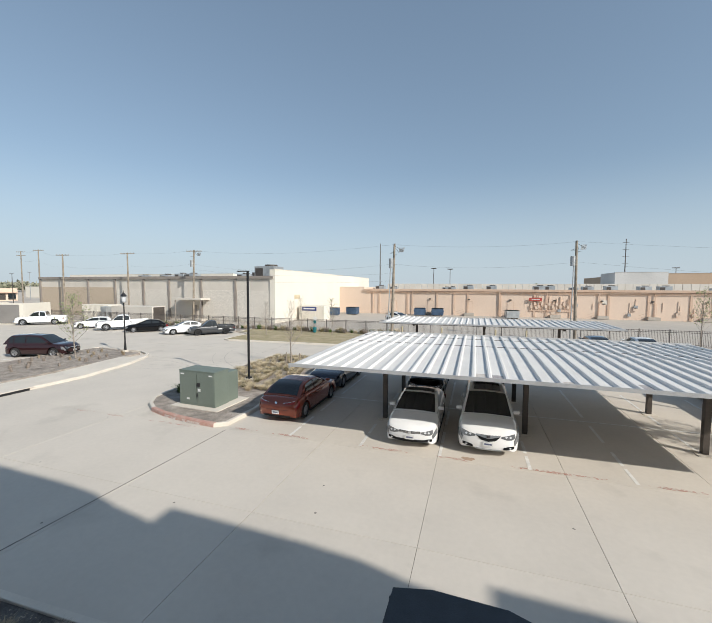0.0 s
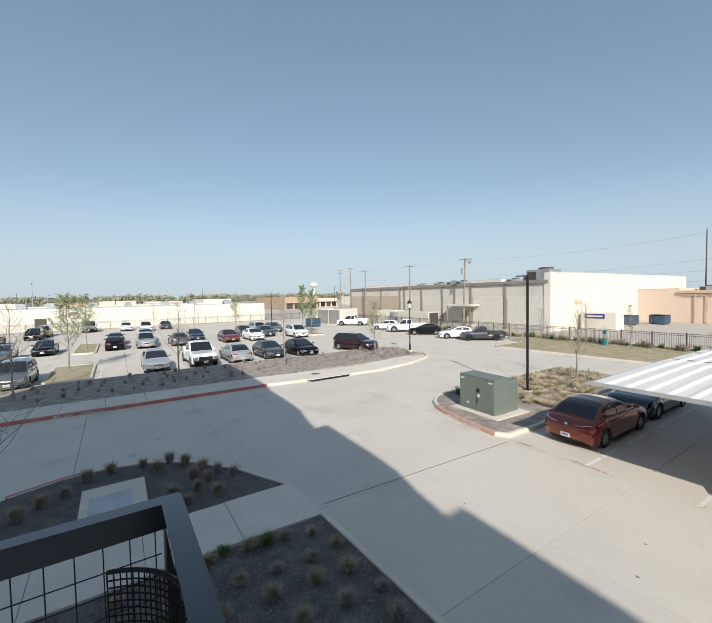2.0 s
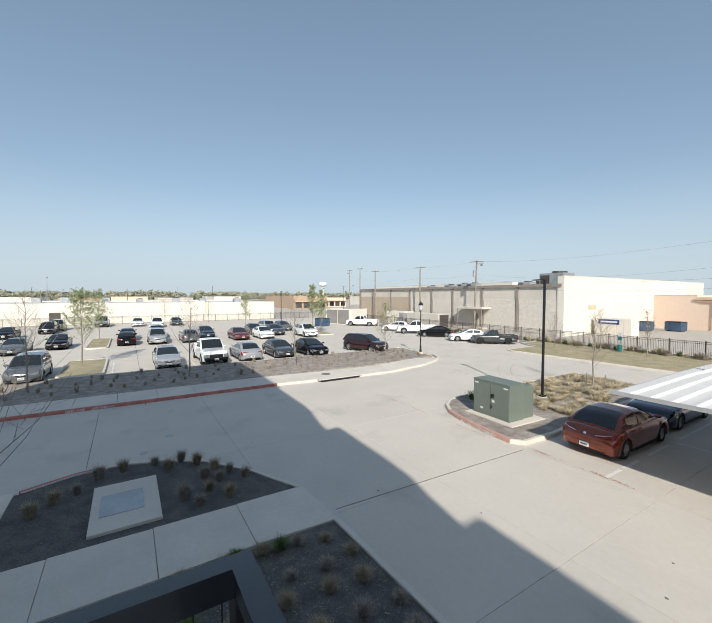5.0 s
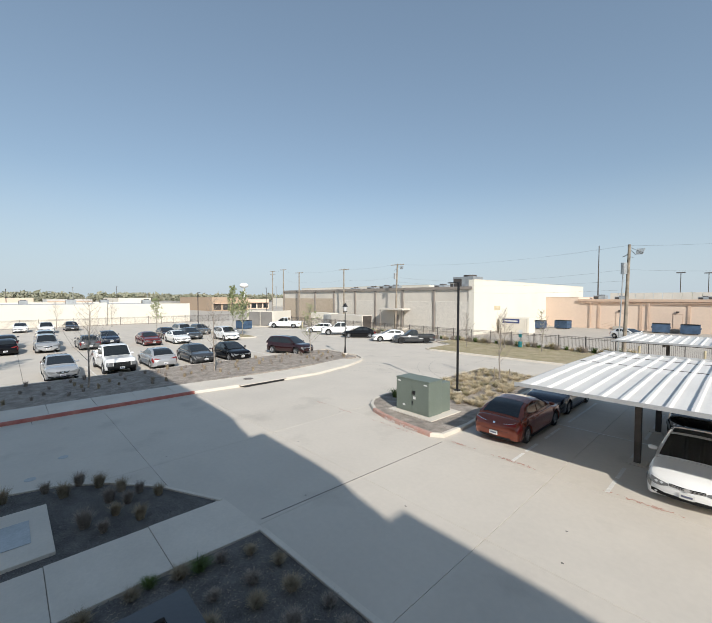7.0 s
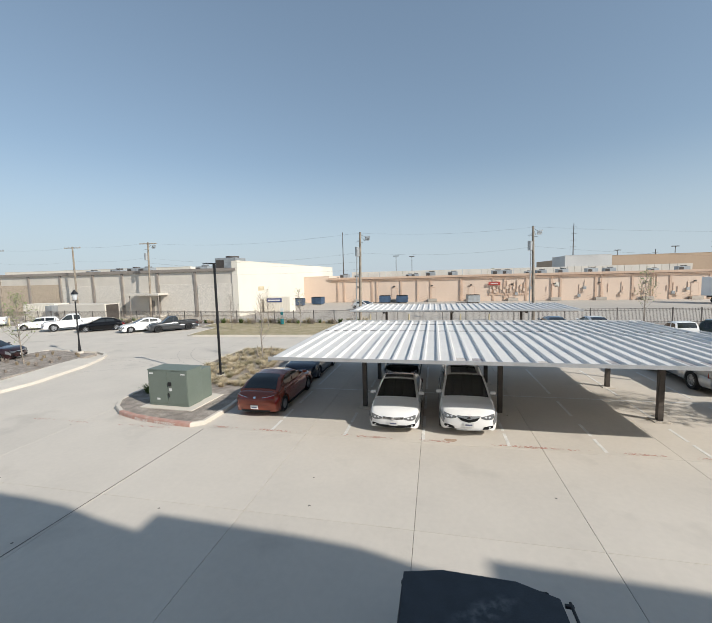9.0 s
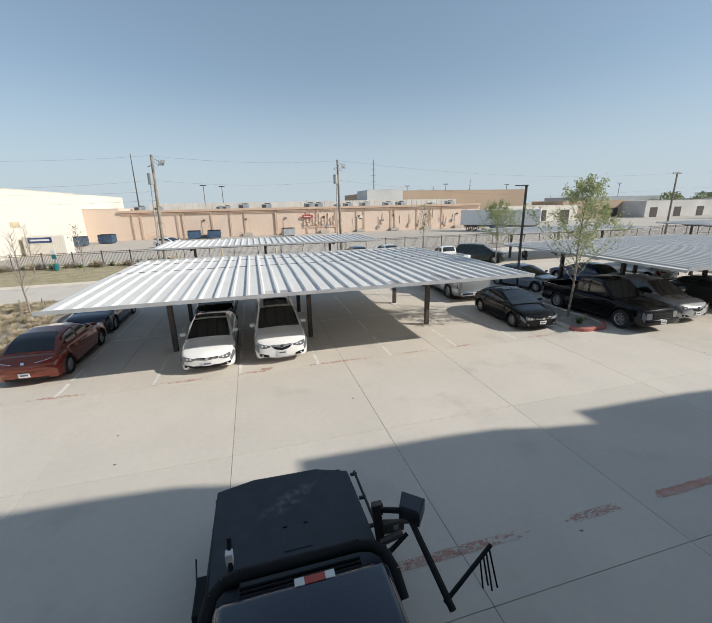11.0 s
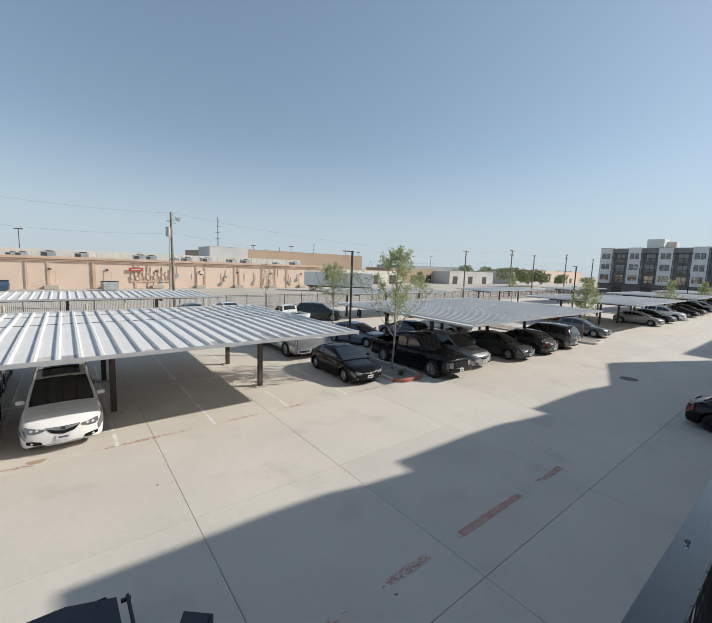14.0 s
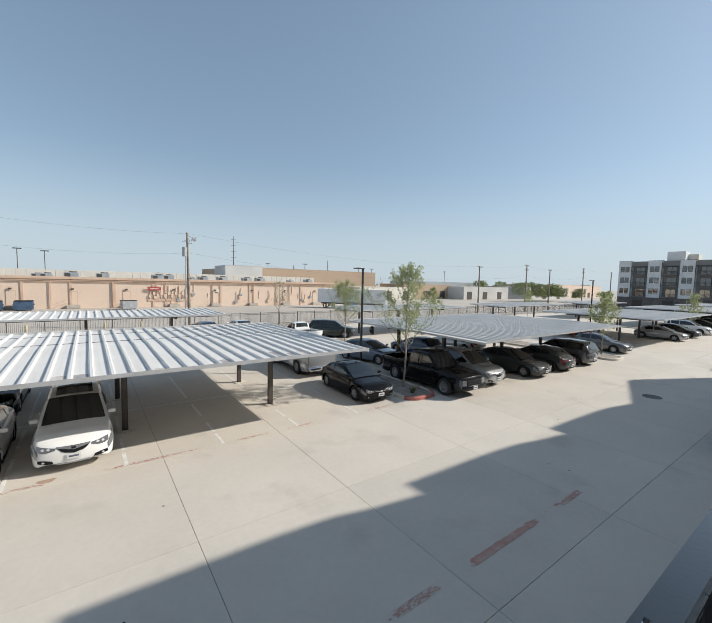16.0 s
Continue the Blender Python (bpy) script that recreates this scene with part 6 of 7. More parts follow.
tree(-10.2, -3.1, 3.7, 0, 1.9, seed=40, label="bare young tree beside the building corner")

# ---- apartment block at the lot's end ----
apt = root("apartment_block", 137, 0, 0, 0, "four-storey white and charcoal apartment block with balconies", "apartment building")
part("base_wall", box(0, 14, -14, 46.5, -.05, 3.2), M["apt_base"], apt)
part("core_wall", box(.9, 14, -14, 46.5, 3.2, 13.4), M["apt_dark"], apt)
part("roof_tower", box(2, 6, 31.2, 35.3, 13.4, 16.6, .02), M["apt_white"], apt)
part("roof_tower", box(5.0, 8.6, 29.0, 31.18, 13.4, 15.9, .02), M["white_wall"], apt)
nb = 8
for b in range(nb):
    y1 = 46.5 - 7.4 * b
    part("white_bay", box(-.12, .898, y1 - 3.5, y1, 3.2, 14.0), M["apt_white"], apt)
    part("parapet", box(.1, .898, y1 - 7.38, y1 - 3.52, 12.3, 13.9), M["apt_dark"], apt)
    part("awning", box(-.6, .098, y1 - 7.35, y1 - 3.55, 12.2, 12.42), M["window_frame"], apt)
    part("coping", box(-.16, .94, y1 - 3.52, y1 + .02, 14.0, 14.08), M["window_frame"], apt)
    part("downpipe", box(-.25, -.13, y1 - 3.45, y1 - 3.3, 3.2, 13.6), M["window_frame"], apt)
    for f in range(3):
        z0 = 3.9 + 3.25 * f
        for yy in (y1 - 1.55, y1 - 2.75):
            w = part("window", box(-.17, -.122, yy, yy + 1.0, z0 + .3, z0 + 1.95, .01), M["window_frame"], apt)
            for q in (0, 1):
                part("pane", box(-.185, -.172, yy + .08, yy + .92, z0 + .38 + .8 * q, z0 + 1.09 + .8 * q), M["window_glass"], w)
        d = part("balcony_door", box(.84, .895, y1 - 6.6, y1 - 4.3, z0 - .4, z0 + 1.9), M["window_frame"], apt)
        for q in (0, 1):
            part("pane", box(.82, .838, y1 - 6.5 + 1.12 * q, y1 - 5.5 + 1.12 * q, z0 - .3, z0 + 1.8), M["window_glass"], d)
        bal = part("balcony", box(-.55, .898, y1 - 7.2, y1 - 3.7, z0 - .65, z0 - .42), M["apt_dark"], apt)
        part("balcony_rail", box(-.55, -.5, y1 - 7.2, y1 - 3.7, z0 + .5, z0 + .58), M["window_frame"], bal)
        for q in range(15):
            part("baluster", box(-.54, -.51, y1 - 7.15 + .24 * q, y1 - 7.12 + .24 * q, z0 - .42, z0 + .5), M["window_frame"], bal)
    part("garage_door", box(-.06, -.003, y1 - 6.6, y1 - 4.0, 0, 2.4), M["steel_dark"], apt)

# ---- the building with the balcony ----
own = root("apartment_house", 0, 0, 0, 0, "white lap-sided apartment house with a brick base", "apartment building")
WALL_Y = -1.47
BASE_Z = 3.29
# tall block out of view, added to cast the shadow across the side lot
part("rear_block", box(-8.0, 2.0, -15, -3.7, 0, 16.2), M["siding"], own)
part("core_wall", box(-5.08, 43.0, -16, WALL_Y - .12, BASE_Z, 10.55), M["siding"], own)
part("lower_wall", box(-4.0, 5.0, -14, WALL_Y - .10, -.02, BASE_Z - .002), M["brick"], own)
part("lower_wall", box(5.0, 47.2, -14, -7.5, -.02, BASE_Z - .002), M["apt_base"], own)
# roof edge, out of view: bays that stand forward of the wall and taper back to it, outlined to cast the ground shadow's
# edge
ROOF_Z = 11.58
for k in range(6):
    s = -4.2 + 7.35 * k
    d = -.018 * (s - 10.2)
    a = -5.08 if k == 0 else s
    part("parapet", prism([(a, -5), (s + 7.35, -5), (s + 7.35, -1.62 + d), (s + 6.0, -1.40 + d), (s + 4.9, -1.13 + d), (s + 3.6, -1.02 + d), (s + 1.9, -.96 + d), (a, -.90 + d)], 10.55, ROOF_Z), M["siding"], own)
# projecting wing further along
# block out of view, added and sized to cast the further shadow
part("far_block", box(57.5, 72, -16, -4.4, -.02, 15), M["apt_white"], own)
# slanted top, shaped so that its shadow's tip falls on the paving as wanted
part("wing", prism([(38.8, -2.40), (44.45, -.38), (45.15, -.38), (45.15, -12), (38.8, -12)][::-1], 10.56, 11.9), M["apt_white"], own)
part("wing", box(43.0, 45.15, -14, -.38, -.02, 10.55), M["apt_white"], own)
part("wing_base", box(42.95, 45.2, -2.4, -.34, -.02, 3.3), M["brick"], own)
part("downpipe", box(42.86, 42.95, -.50, -.40, .1, 10.4), M["window_frame"], own)
part("rain_head", box(42.80, 42.96, -.56, -.36, 10.2, 10.5, .02), M["window_frame"], own)
for z0, z1 in ((4.1, 5.55), (6.95, 8.45), (9.0, 10.4)):
    w = part("window", box(42.93, 42.998, -1.45, -.70, z0, z1, .01), M["window_frame"], own)
    for q in (0, 1):
        part("pane", box(42.915, 42.928, -1.39 + .35 * q, -1.09 + .35 * q, z0 + .08, z1 - .08), M["window_glass"], w)
part("door", box(42.9, 42.948, -1.35, -.75, 0, 2.4), M["steel_dark"], own)
# lap siding, board by board
zz = BASE_Z + .01
k = 0
while zz < 11.3:
    bm = bmesh.new()
    x0, x1 = -5.12, -.80
    v = [bm.verts.new(p) for p in ((x0, WALL_Y - .12, zz), (x1, WALL_Y - .12, zz), (x1, WALL_Y + .014, zz), (x0, WALL_Y + .014, zz), (x0, WALL_Y - .12, zz + .224), (x1, WALL_Y - .12, zz + .224), (x1, WALL_Y - .004, zz + .224), (x0, WALL_Y - .004, zz + .224))]
    for f in ((0, 3, 2, 1), (4, 5, 6, 7), (3, 7, 6, 2), (0, 4, 7, 3), (1, 2, 6, 5)):
        bm.faces.new([v[i] for i in f])
    if k == 0:
        board = mesh_of("siding_board", bm, M["siding"])
    else:
        bm.free()
    share("siding_board", board, own, Matrix.Translation((0, 0, .214 * k)))
    k += 1
    zz += .214


def house_window(x0, x1, z0, z1, label):
    ob = root("window", x0, WALL_Y + .016, z0, 0, label, "window", "windows of the house", "structure")
    w, h = x1 - x0, z1 - z0
    t = .10
    for nm, b in (("casing", (0, t, 0, h)), ("casing", (w - t, w, 0, h)), ("casing", (t, w - t, h - t, h)), ("casing", (t, w - t, 0, t))):
        part(nm, box(b[0], b[1], 0, .045, b[2], b[3], .004), M["window_frame"], ob)
    n = 2
    pw = (w - 2 * t) / n
    for i in range(n):
        a = t + pw * i
        for q, (u, v) in enumerate(((t, h * .48), (h * .48, h - t))):
            s = part("sash", box(a + .004, a + pw - .004, .004 + .01 * q, .022 + .01 * q, u + .004, v - .004, .003), M["window_frame"], ob)
            part("pane", box(a + .045, a + pw - .045, .024 + .01 * q, .03 + .01 * q, u + .045, v - .045), M["window_glass"], s)


house_window(-4.51, -1.93, 4.41, 6.14, "dark-framed double window reflecting the sky")
house_window(-4.51, -1.93, 7.80, 9.53, "dark-framed double window on the floor above")
# brick courses at the base
brick_me = mesh_of("brick", box(0, .205, 0, .09, 0, .06, .004), M["brick"])
brick_half = mesh_of("brick", box(0, .095, 0, .09, 0, .06, .004), M["brick"])
for c in range(20, 44):
    for i in range(9):
        xx = -4.0 + .215 * i + (.105 if c % 2 else 0)
        share("brick", brick_me, own, pose(xx, WALL_Y - .098, .02 + .0735 * c))
    if c % 2:
        share("brick", brick_half, own, pose(-4.0, WALL_Y - .098, .02 + .0735 * c))

lamp = root("wall_lamp", -3.8, WALL_Y, 2.35, 0, "small white wedge wall lamp on the brick base", "lamp")
part("back_plate", box(-.05, .05, -.02, .0, .0, .34, .006), M["galv"], lamp)
part("shade", prism([(-.06, .002), (.06, .002), (.035, .12), (-.035, .12)], .04, .32, .01), M["van_white"], lamp)

# balcony
bal = root("balcony", 0, 0, 0, 0, "dark steel balcony guard with a woven wire mesh", "balcony")
RZ, FZ = 4.873, 3.803
part("floor_slab", box(-.80, 3.14, -1.38, .06, FZ - .22, FZ, .01), M["concrete"], bal)
part("top_rail", prism([(-.770, -1.38), (-.724, -1.38), (-.724, -.010), (3.063, -.010), (3.063, -1.38), (3.109, -1.38), (3.109, .036), (-.770, .036)], RZ - .072, RZ, .008), M["rail"], bal)
for a, b, c, d in ((-.766, 3.105, -.008, .032), (-.766, -.728, -1.38, -.010), (3.067, 3.105, -1.38, -.010)):
    part("bottom_rail", box(a, b, c, d, FZ + .06, FZ + .11, .004), M["rail"], bal)
for k in range(9):
    cx_, cy_, q0 = 2.604 + rng.normal(0, .016), .016 + rng.normal(0, .003), rng.uniform(0, 6)
    part("paint_chip", prism([(cx_ + rng.uniform(.003, .009) * math.cos(q), cy_ + rng.uniform(.001, .003) * math.sin(q)) for q in np.arange(0, 6.2, 1.05)], RZ + .0002, RZ + .0008 + .0001 * k), M["galv" if k % 3 == 0 else "black_metal"], bal, "small chip in the rail's paint")
for px_, py_ in ((-.747, .012), (3.086, .012), (1.2, .012), (-.747, -1.3), (3.086, -1.3)):
    part("post", box(px_ - .034, px_ + .034, py_ - .024, py_ + .024, FZ, RZ - .073, .006), M["black_metal"], bal)
    for zz in (.25, .5, .75):
        part("bolt", box(px_ - .012, px_ + .012, py_ - .034, py_ - .022, FZ + zz, FZ + zz + .024, .004), M["galv"], bal)


def mesh_panel(a, b, fixed, along):
    """Welded wire mesh in 10 cm squares."""
    wv, wh_ = bmesh.new(), bmesh.new()
    u = a + .05
    while u < b:
        p, q = ((u, fixed, FZ + .1), (u, fixed, RZ - .07)) if along == "x" else ((fixed, u, FZ + .1), (fixed, u, RZ - .07))
        add_tube(wv, p, q, .0017, .0017, 5)
        u += .058
    z = FZ + .17
    while z < RZ - .09:
        p, q = ((a, fixed + .005, z), (b, fixed + .005, z)) if along == "x" else ((fixed + .005, a, z), (fixed + .005, b, z))
        add_tube(wh_, p, q, .0017, .0017, 5)
        z += .058
    part("wire_mesh", wv, M["black_metal"], bal)
    part("wire_mesh", wh_, M["black_metal"], bal)


mesh_panel(-.71, 3.05, .012, "x")
mesh_panel(-1.36, -.02, -.747, "y")
mesh_panel(-1.36, -.02, 3.086, "y")
# neighbouring balconies down the facade
for bx, bz in ((25, 3.87), (25, 7.0)):
    nb_ = root("balcony", bx, 0, bz - 3.87, 0, "neighbouring dark steel balcony on the facade", "balcony")
    part("floor_slab", box(0, 3.6, -1.58, -.65, 3.65, 3.87), M["apt_dark"], nb_)
    part("guard", box(0, 3.6, -.71, -.65, 4.84, 4.94), M["rail"], nb_)
    for q in range(19):
        part("baluster", box(.1 + .19 * q, .115 + .19 * q, -.69, -.67, 3.87, 4.84), M["rail"], nb_)

# netted basket standing in the balcony's corner
seat = root("net_basket", -.50, -.20, FZ, 0, "black netted wire basket standing in the balcony corner", "basket")
NET = [(.21 * math.cos(radians(a)), .21 * math.sin(radians(a))) for a in range(40, 168, 4)]


def net_rim(z, r, name):
    bm = bmesh.new()
    for p, q in zip(NET, NET[1:]):
        add_tube(bm, (*p, z), (*q, z), r, r, 6)
    part(name, bm, M["black_metal"], seat)


bm = bmesh.new()
for p, q in zip(NET, NET[1:]):
    for j in range(38):
        add_tube(bm, (*p, .26 + .018 * j), (*q, .26 + .018 * j), .0022, .0022, 3)
for p in NET:
    add_tube(bm, (*p, .26), (*p, .945), .0022, .0022, 3)
part("net", bm, M["rope"], seat)
net_rim(.948, .006, "rim")
net_rim(.255, .006, "rim")
for p in (NET[0], NET[-1], NET[15]):
    part("leg", tube((*p, 0), (*p, .25), .006), M["black_metal"], seat)

# ---- truck below the balcony ----
tk = root("utility_truck", 1.1, 0, 0, 0, "matte black utility truck with a flat bonnet deck and mirror arms", "truck")
deck = [(-1.1, 3.3), (1.04, 3.3), (.99, 5.11), (.47, 5.31), (-.56, 5.34), (-1.12, 5.21)]
part("deck", prism(deck, .94, 1.02, .012), M["deck"], tk, "flat black bonnet deck, scuffed grey in the middle")
part("hatch", box(-.19, .20, 3.82, 4.2, 1.022, 1.030, .004), M["deck"], tk)
for sx in (-.17, .12):
    part("hinge", box(sx, sx + .06, 4.21, 4.24, 1.022, 1.04, .004), M["black_metal"], tk)
for s in (-1, 1):
    part("side_rail", tube((s * 1.13, 3.4, .98), (s * 1.11, 5.1, .98), .022), M["black_metal"], tk)
    for yy in (3.45, 3.95, 4.5, 5.05):
        part("rail_post", box(min(s * 1.03, s * 1.14), max(s * 1.03, s * 1.14), yy - .02, yy + .02, .95, .99), M["black_metal"], tk)
part("nose", box(-.9, .9, 4.9, 5.3, .45, .938, .03), M["black_plastic"], tk)
part("flank", box(-.98, .98, 1.6, 4.89, .5, .938, .03), M["paint_black"], tk)
for k in range(5):
    part("cowl_slat", box(-.72, .72, 3.13 + .055 * k, 3.155 + .055 * k, 1.13, 1.16), M["black_plastic"], tk)
bm = bmesh.new()
path_ = [(-1.12, 2.9, .90), (-1.10, 3.16, 1.06), (-1.03, 3.34, 1.17), (-.90, 3.43, 1.22), (-.72, 3.46, 1.24), (.72, 3.46, 1.24), (.90, 3.43, 1.22), (1.03, 3.34, 1.17), (1.10, 3.16, 1.06), (1.12, 2.9, .90)]
for p, q in zip(path_, path_[1:]):
    add_tube(bm, p, q, .075, .075, 10)
part("hoop", bm, M["black_plastic"], tk, smooth=60)
cabin = part("cab", box(-.98, .98, .2, 3.10, .5, 1.42, .12), M["paint_navy"], tk, smooth=50)
part("tape_strip", box(.0, .23, 3.0, 3.09, 1.38, 1.425), M["sign_red"], cabin, "red reflective tape")
for tx in (-.11, .232):
    part("tape_strip", box(tx, tx + .108, 3.0, 3.09, 1.38, 1.425), M["number_plate"], cabin, "white reflective tape")
part("mirror_post", tube((-.84, 3.62, 1.02), (-.84, 3.86, 1.42), .03), M["black_plastic"], tk)
part("mirror_foot", box(-.92, -.74, 3.5, 3.68, 1.021, 1.08, .01), M["black_plastic"], tk)
part("mirror_clamp", box(-.89, -.80, 3.70, 3.80, 1.14, 1.32, .012), M["number_plate"], tk, "small white mirror bracket")
part("step_box", box(-1.26, -1.09, 3.30, 3.80, .62, 1.0, .02), M["black_plastic"], tk)
part("whip", tube((-1.26, 3.72, .9), (-1.27, 3.95, 1.12), .01), M["black_metal"], tk)
part("mirror_mast", tube((1.1, 3.52, .7), (1.1, 3.88, 1.38), .065, .065, 12), M["black_plastic"], tk)
part("mirror_arm", tube((1.12, 3.88, 1.3), (1.62, 3.70, 1.3), .04), M["black_plastic"], tk)
part("mirror_brace", tube((1.08, 3.62, 1.0), (1.4, 3.62, 1.08), .05), M["steel_dark"], tk)
part("lamp_box", prism([(1.55, 4.03), (1.40, 3.76), (1.62, 3.56), (1.81, 3.80)], 1.16, 1.39, .02), M["deck"], tk)
part("bracket", box(1.15, 1.46, 3.70, 3.74, 1.02, 1.2, .01), M["steel_dark"], tk)
part("bracket_label", box(1.30, 1.38, 3.694, 3.699, 1.07, 1.15), M["galv"], tk, "small grey label")
part("mirror_arm", tube((1.12, 3.80, 1.16), (1.60, 3.66, 1.18), .032), M["steel_dark"], tk)
part("clevis", box(1.05, 1.20, 3.84, 3.94, 1.22, 1.40, .012), M["steel_dark"], tk)
part("ram", tube((1.14, 3.50, .92), (1.46, 3.60, 1.06), .036, .028, 10), M["black_plastic"], tk)
part("boom", tube((1.54, 3.62, 1.2), (1.6, 2.6, .95), .045), M["black_plastic"], tk)
part("stay", tube((1.55, 2.7, .95), (2.3, 2.95, 1.3), .028), M["black_plastic"], tk)
for q in range(4):
    part("strap", tube((2.12 + .05 * q, 2.9 + .015 * q, 1.22 + .02 * q), (2.16 + .045 * q, 2.84 - .03 * q, .78 + .07 * (q % 2)), .011), M["rope"], tk)
for s in (-1, 1):
    for yy in (1.0, 4.3):
        tyre, rim, disc = wheel_meshes(True)
        w = share("wheel", tyre, tk, Matrix.Translation((s * .92, yy, .42)) @ Matrix.Rotation(radians(90 if s < 0 else -90), 4, "Z") @ Matrix.Diagonal((.42, .42, .42, 1)))
        share("rim", rim, w)

# ---- things by the far buildings ----
def dumpster(x, y, turn, label, mat_="dumpster_blue"):
    ob = root("dumpster", x, y, -.05, turn, label, "dumpster", "dumpsters")
    part("bin", prism([(-1.1, -.85), (1.1, -.85), (1.1, .85), (-1.1, .85)], .15, 1.45, .04), M[mat_], ob)
    for s in (-1, 1):
        part("lid", box(min(0, s * 1.1), max(0, s * 1.1), -.9, .9, 1.452, 1.52, .02), M["black_plastic"], ob)
        part("lift_pocket", box(min(s * 1.1, s * 1.22), max(s * 1.1, s * 1.22), -.6, .6, .8, 1.0, .01), M[mat_], ob)
        part("skid", box(s * .8 - .06, s * .8 + .06, -.8, .8, 0, .15), M["steel_dark"], ob)


dumpster(-25.9, 69.5, 5, "blue dumpster by the white wall")
dumpster(-23.0, 73, -8, "dark blue dumpster beside the loading steps")
dumpster(7.6, 74, 10, "tall blue-grey dumpster by the peach wall", "galv")
dumpster(-6, 75.5, 0, "blue dumpster below the peach wall")
dumpster(-9.5, 75.5, 4, "blue dumpster below the peach wall")
dumpster(44.5, 60.5, 8, "blue dumpster behind the trailer")
dumpster(-60.5, 30.0, 12, "blue dumpster in an open enclosure")


def container(x, y, turn, L, label, sign=False):
    ob = root("storage_container", x, y, -.18, turn, label, "container")
    part("shell", box(0, L, 0, 2.4, .12, 2.6, .03), M["white_wall"], ob)
    for k in range(int(L / .28)):
        part("corrugation", box(.1 + .28 * k, .22 + .28 * k, -.03, -.002, .25, 2.45), M["white_wall"], ob)
    if sign:
        s = part("sign_board", box(.6, 3.2, -.075, -.035, 1.75, 2.4), M["sign_blue"], ob, "dark blue sign board")
        part("writing_bar", box(.85, 2.95, -.082, -.076, 1.98, 2.18), M["number_plate"], s)


container(-27.2, 56.8, 0, 4.6, "cream corrugated storage container with a blue sign", True)
container(-62, 45.5, 0, 6.0, "cream storage container by the warehouse")
ob = root("trash_enclosure", -66, 33.5, -.02, 20, "white walled trash enclosure with dark brown gates", "enclosure")
part("wall", box(0, 6.5, 0, .25, 0, 3.0), M["white_wall"], ob), part("wall", box(6.25, 6.5, .25, 5, 0, 3.0), M["white_wall"], ob), part("wall", box(0, .25, .25, 5, 0, 3.0), M["white_wall"], ob)
part("gate", box(.4, 3.1, -.1, -.03, .2, 2.8), M["apt_dark"], ob), part("gate", box(3.3, 6.0, -.1, -.03, .2, 2.8), M["apt_dark"], ob)
for kx in (-54.8, -38.2, -45, -2.4, 3.2, 6.2, -6.8):
    ob = root("bollard", kx, 38.4 if kx < -20 else 42.0, 0, 0, "yellow painted steel bollard", "bollard", "yellow bollards")
    part("post", tube((0, 0, 0), (0, 0, 1.05), .09, .09, 10), M["yellow"], ob)
    part("cap", tube((0, 0, 1.05), (0, 0, 1.09), .09, .03, 10), M["yellow"], ob)
ob = root("electrical_cabinet", -56.5, 44.5, 0, 0, "grey pad-mounted electrical cabinets by the fence", "cabinet")
part("cabinet", box(0, 1.3, 0, 1, 0, 2.2, .03), M["galv"], ob)
part("door", box(.08, 1.22, -.03, -.002, .2, 2.1), M["galv"], ob)
ob = root("grey_container", -53.5, 44.0, 0, 0, "pale grey metal shed by the fence", "shed")
part("shell", box(0, 8.2, 0, 2.5, 0, 2.4, .03), M["panel_grey"], ob)
part("end_door", box(8.202, 8.24, .2, 2.3, .1, 2.3), M["steel_dark"], ob)
ob = root("waste_station", -16.9, 40.3, .1, 0, "teal pet-waste station on a post", "bin")
part("post", box(-.04, .04, -.04, .04, 0, 1.9), M["galv"], ob)
part("bin", tube((0, -.12, .05), (0, -.12, .65), .2, .22, 14), M["teal"], ob)
part("bag_box", box(-.16, .16, -.14, -.042, 1.1, 1.45, .01), M["teal"], ob)
part("sign_board", box(-.2, .2, -.06, -.042, 1.5, 1.9, .01), M["number_plate"], ob)
ob = root("box_trailer", 41.5, 68.5, 0, -42, "white box trailer parked behind the fence", "trailer")
part("box", box(0, 14.5, 0, 2.6, 1.15, 4.05, .04), M["van_white"], ob)
part("chassis", box(.6, 14, .4, 2.2, .85, 1.148), M["steel_dark"], ob)
part("logo_shape", box(12.6, 13.5, -.02, -.002, 2.9, 3.15), M["galv"], ob)
for xx in (1.6, 2.9):
    for yy in (.2, 2.4):
        share("wheel", wheel_meshes(True)[0], ob, Matrix.Translation((xx, yy, .5)) @ Matrix.Diagonal((.5, .5, .5, 1)))
part("landing_leg", box(11.2, 11.4, .6, .8, 0, .85), M["steel_dark"], ob), part("landing_leg", box(11.2, 11.4, 1.8, 2.0, 0, .85), M["steel_dark"], ob)
ob = root("motorcycle", 26.5, 30.8, 0, 60, "dark motorcycle parked under the carport", "motorcycle")
for xx in (-.7, .7):
    share("wheel", wheel_meshes(True)[0], ob, Matrix.Translation((xx, 0, .32)) @ Matrix.Diagonal((.32, .32, .32, 1)))
part("frame", box(-.6, .5, -.12, .12, .35, .7, .06), M["black_metal"], ob), part("seat", box(-.7, 0, -.14, .14, .7, .82, .05), M["black_plastic"], ob)
part("fork", tube((.7, 0, .32), (.45, 0, 1.05), .04), M["chrome"], ob), part("handlebar", tube((.45, -.36, 1.05), (.45, .36, 1.05), .02), M["black_metal"], ob)

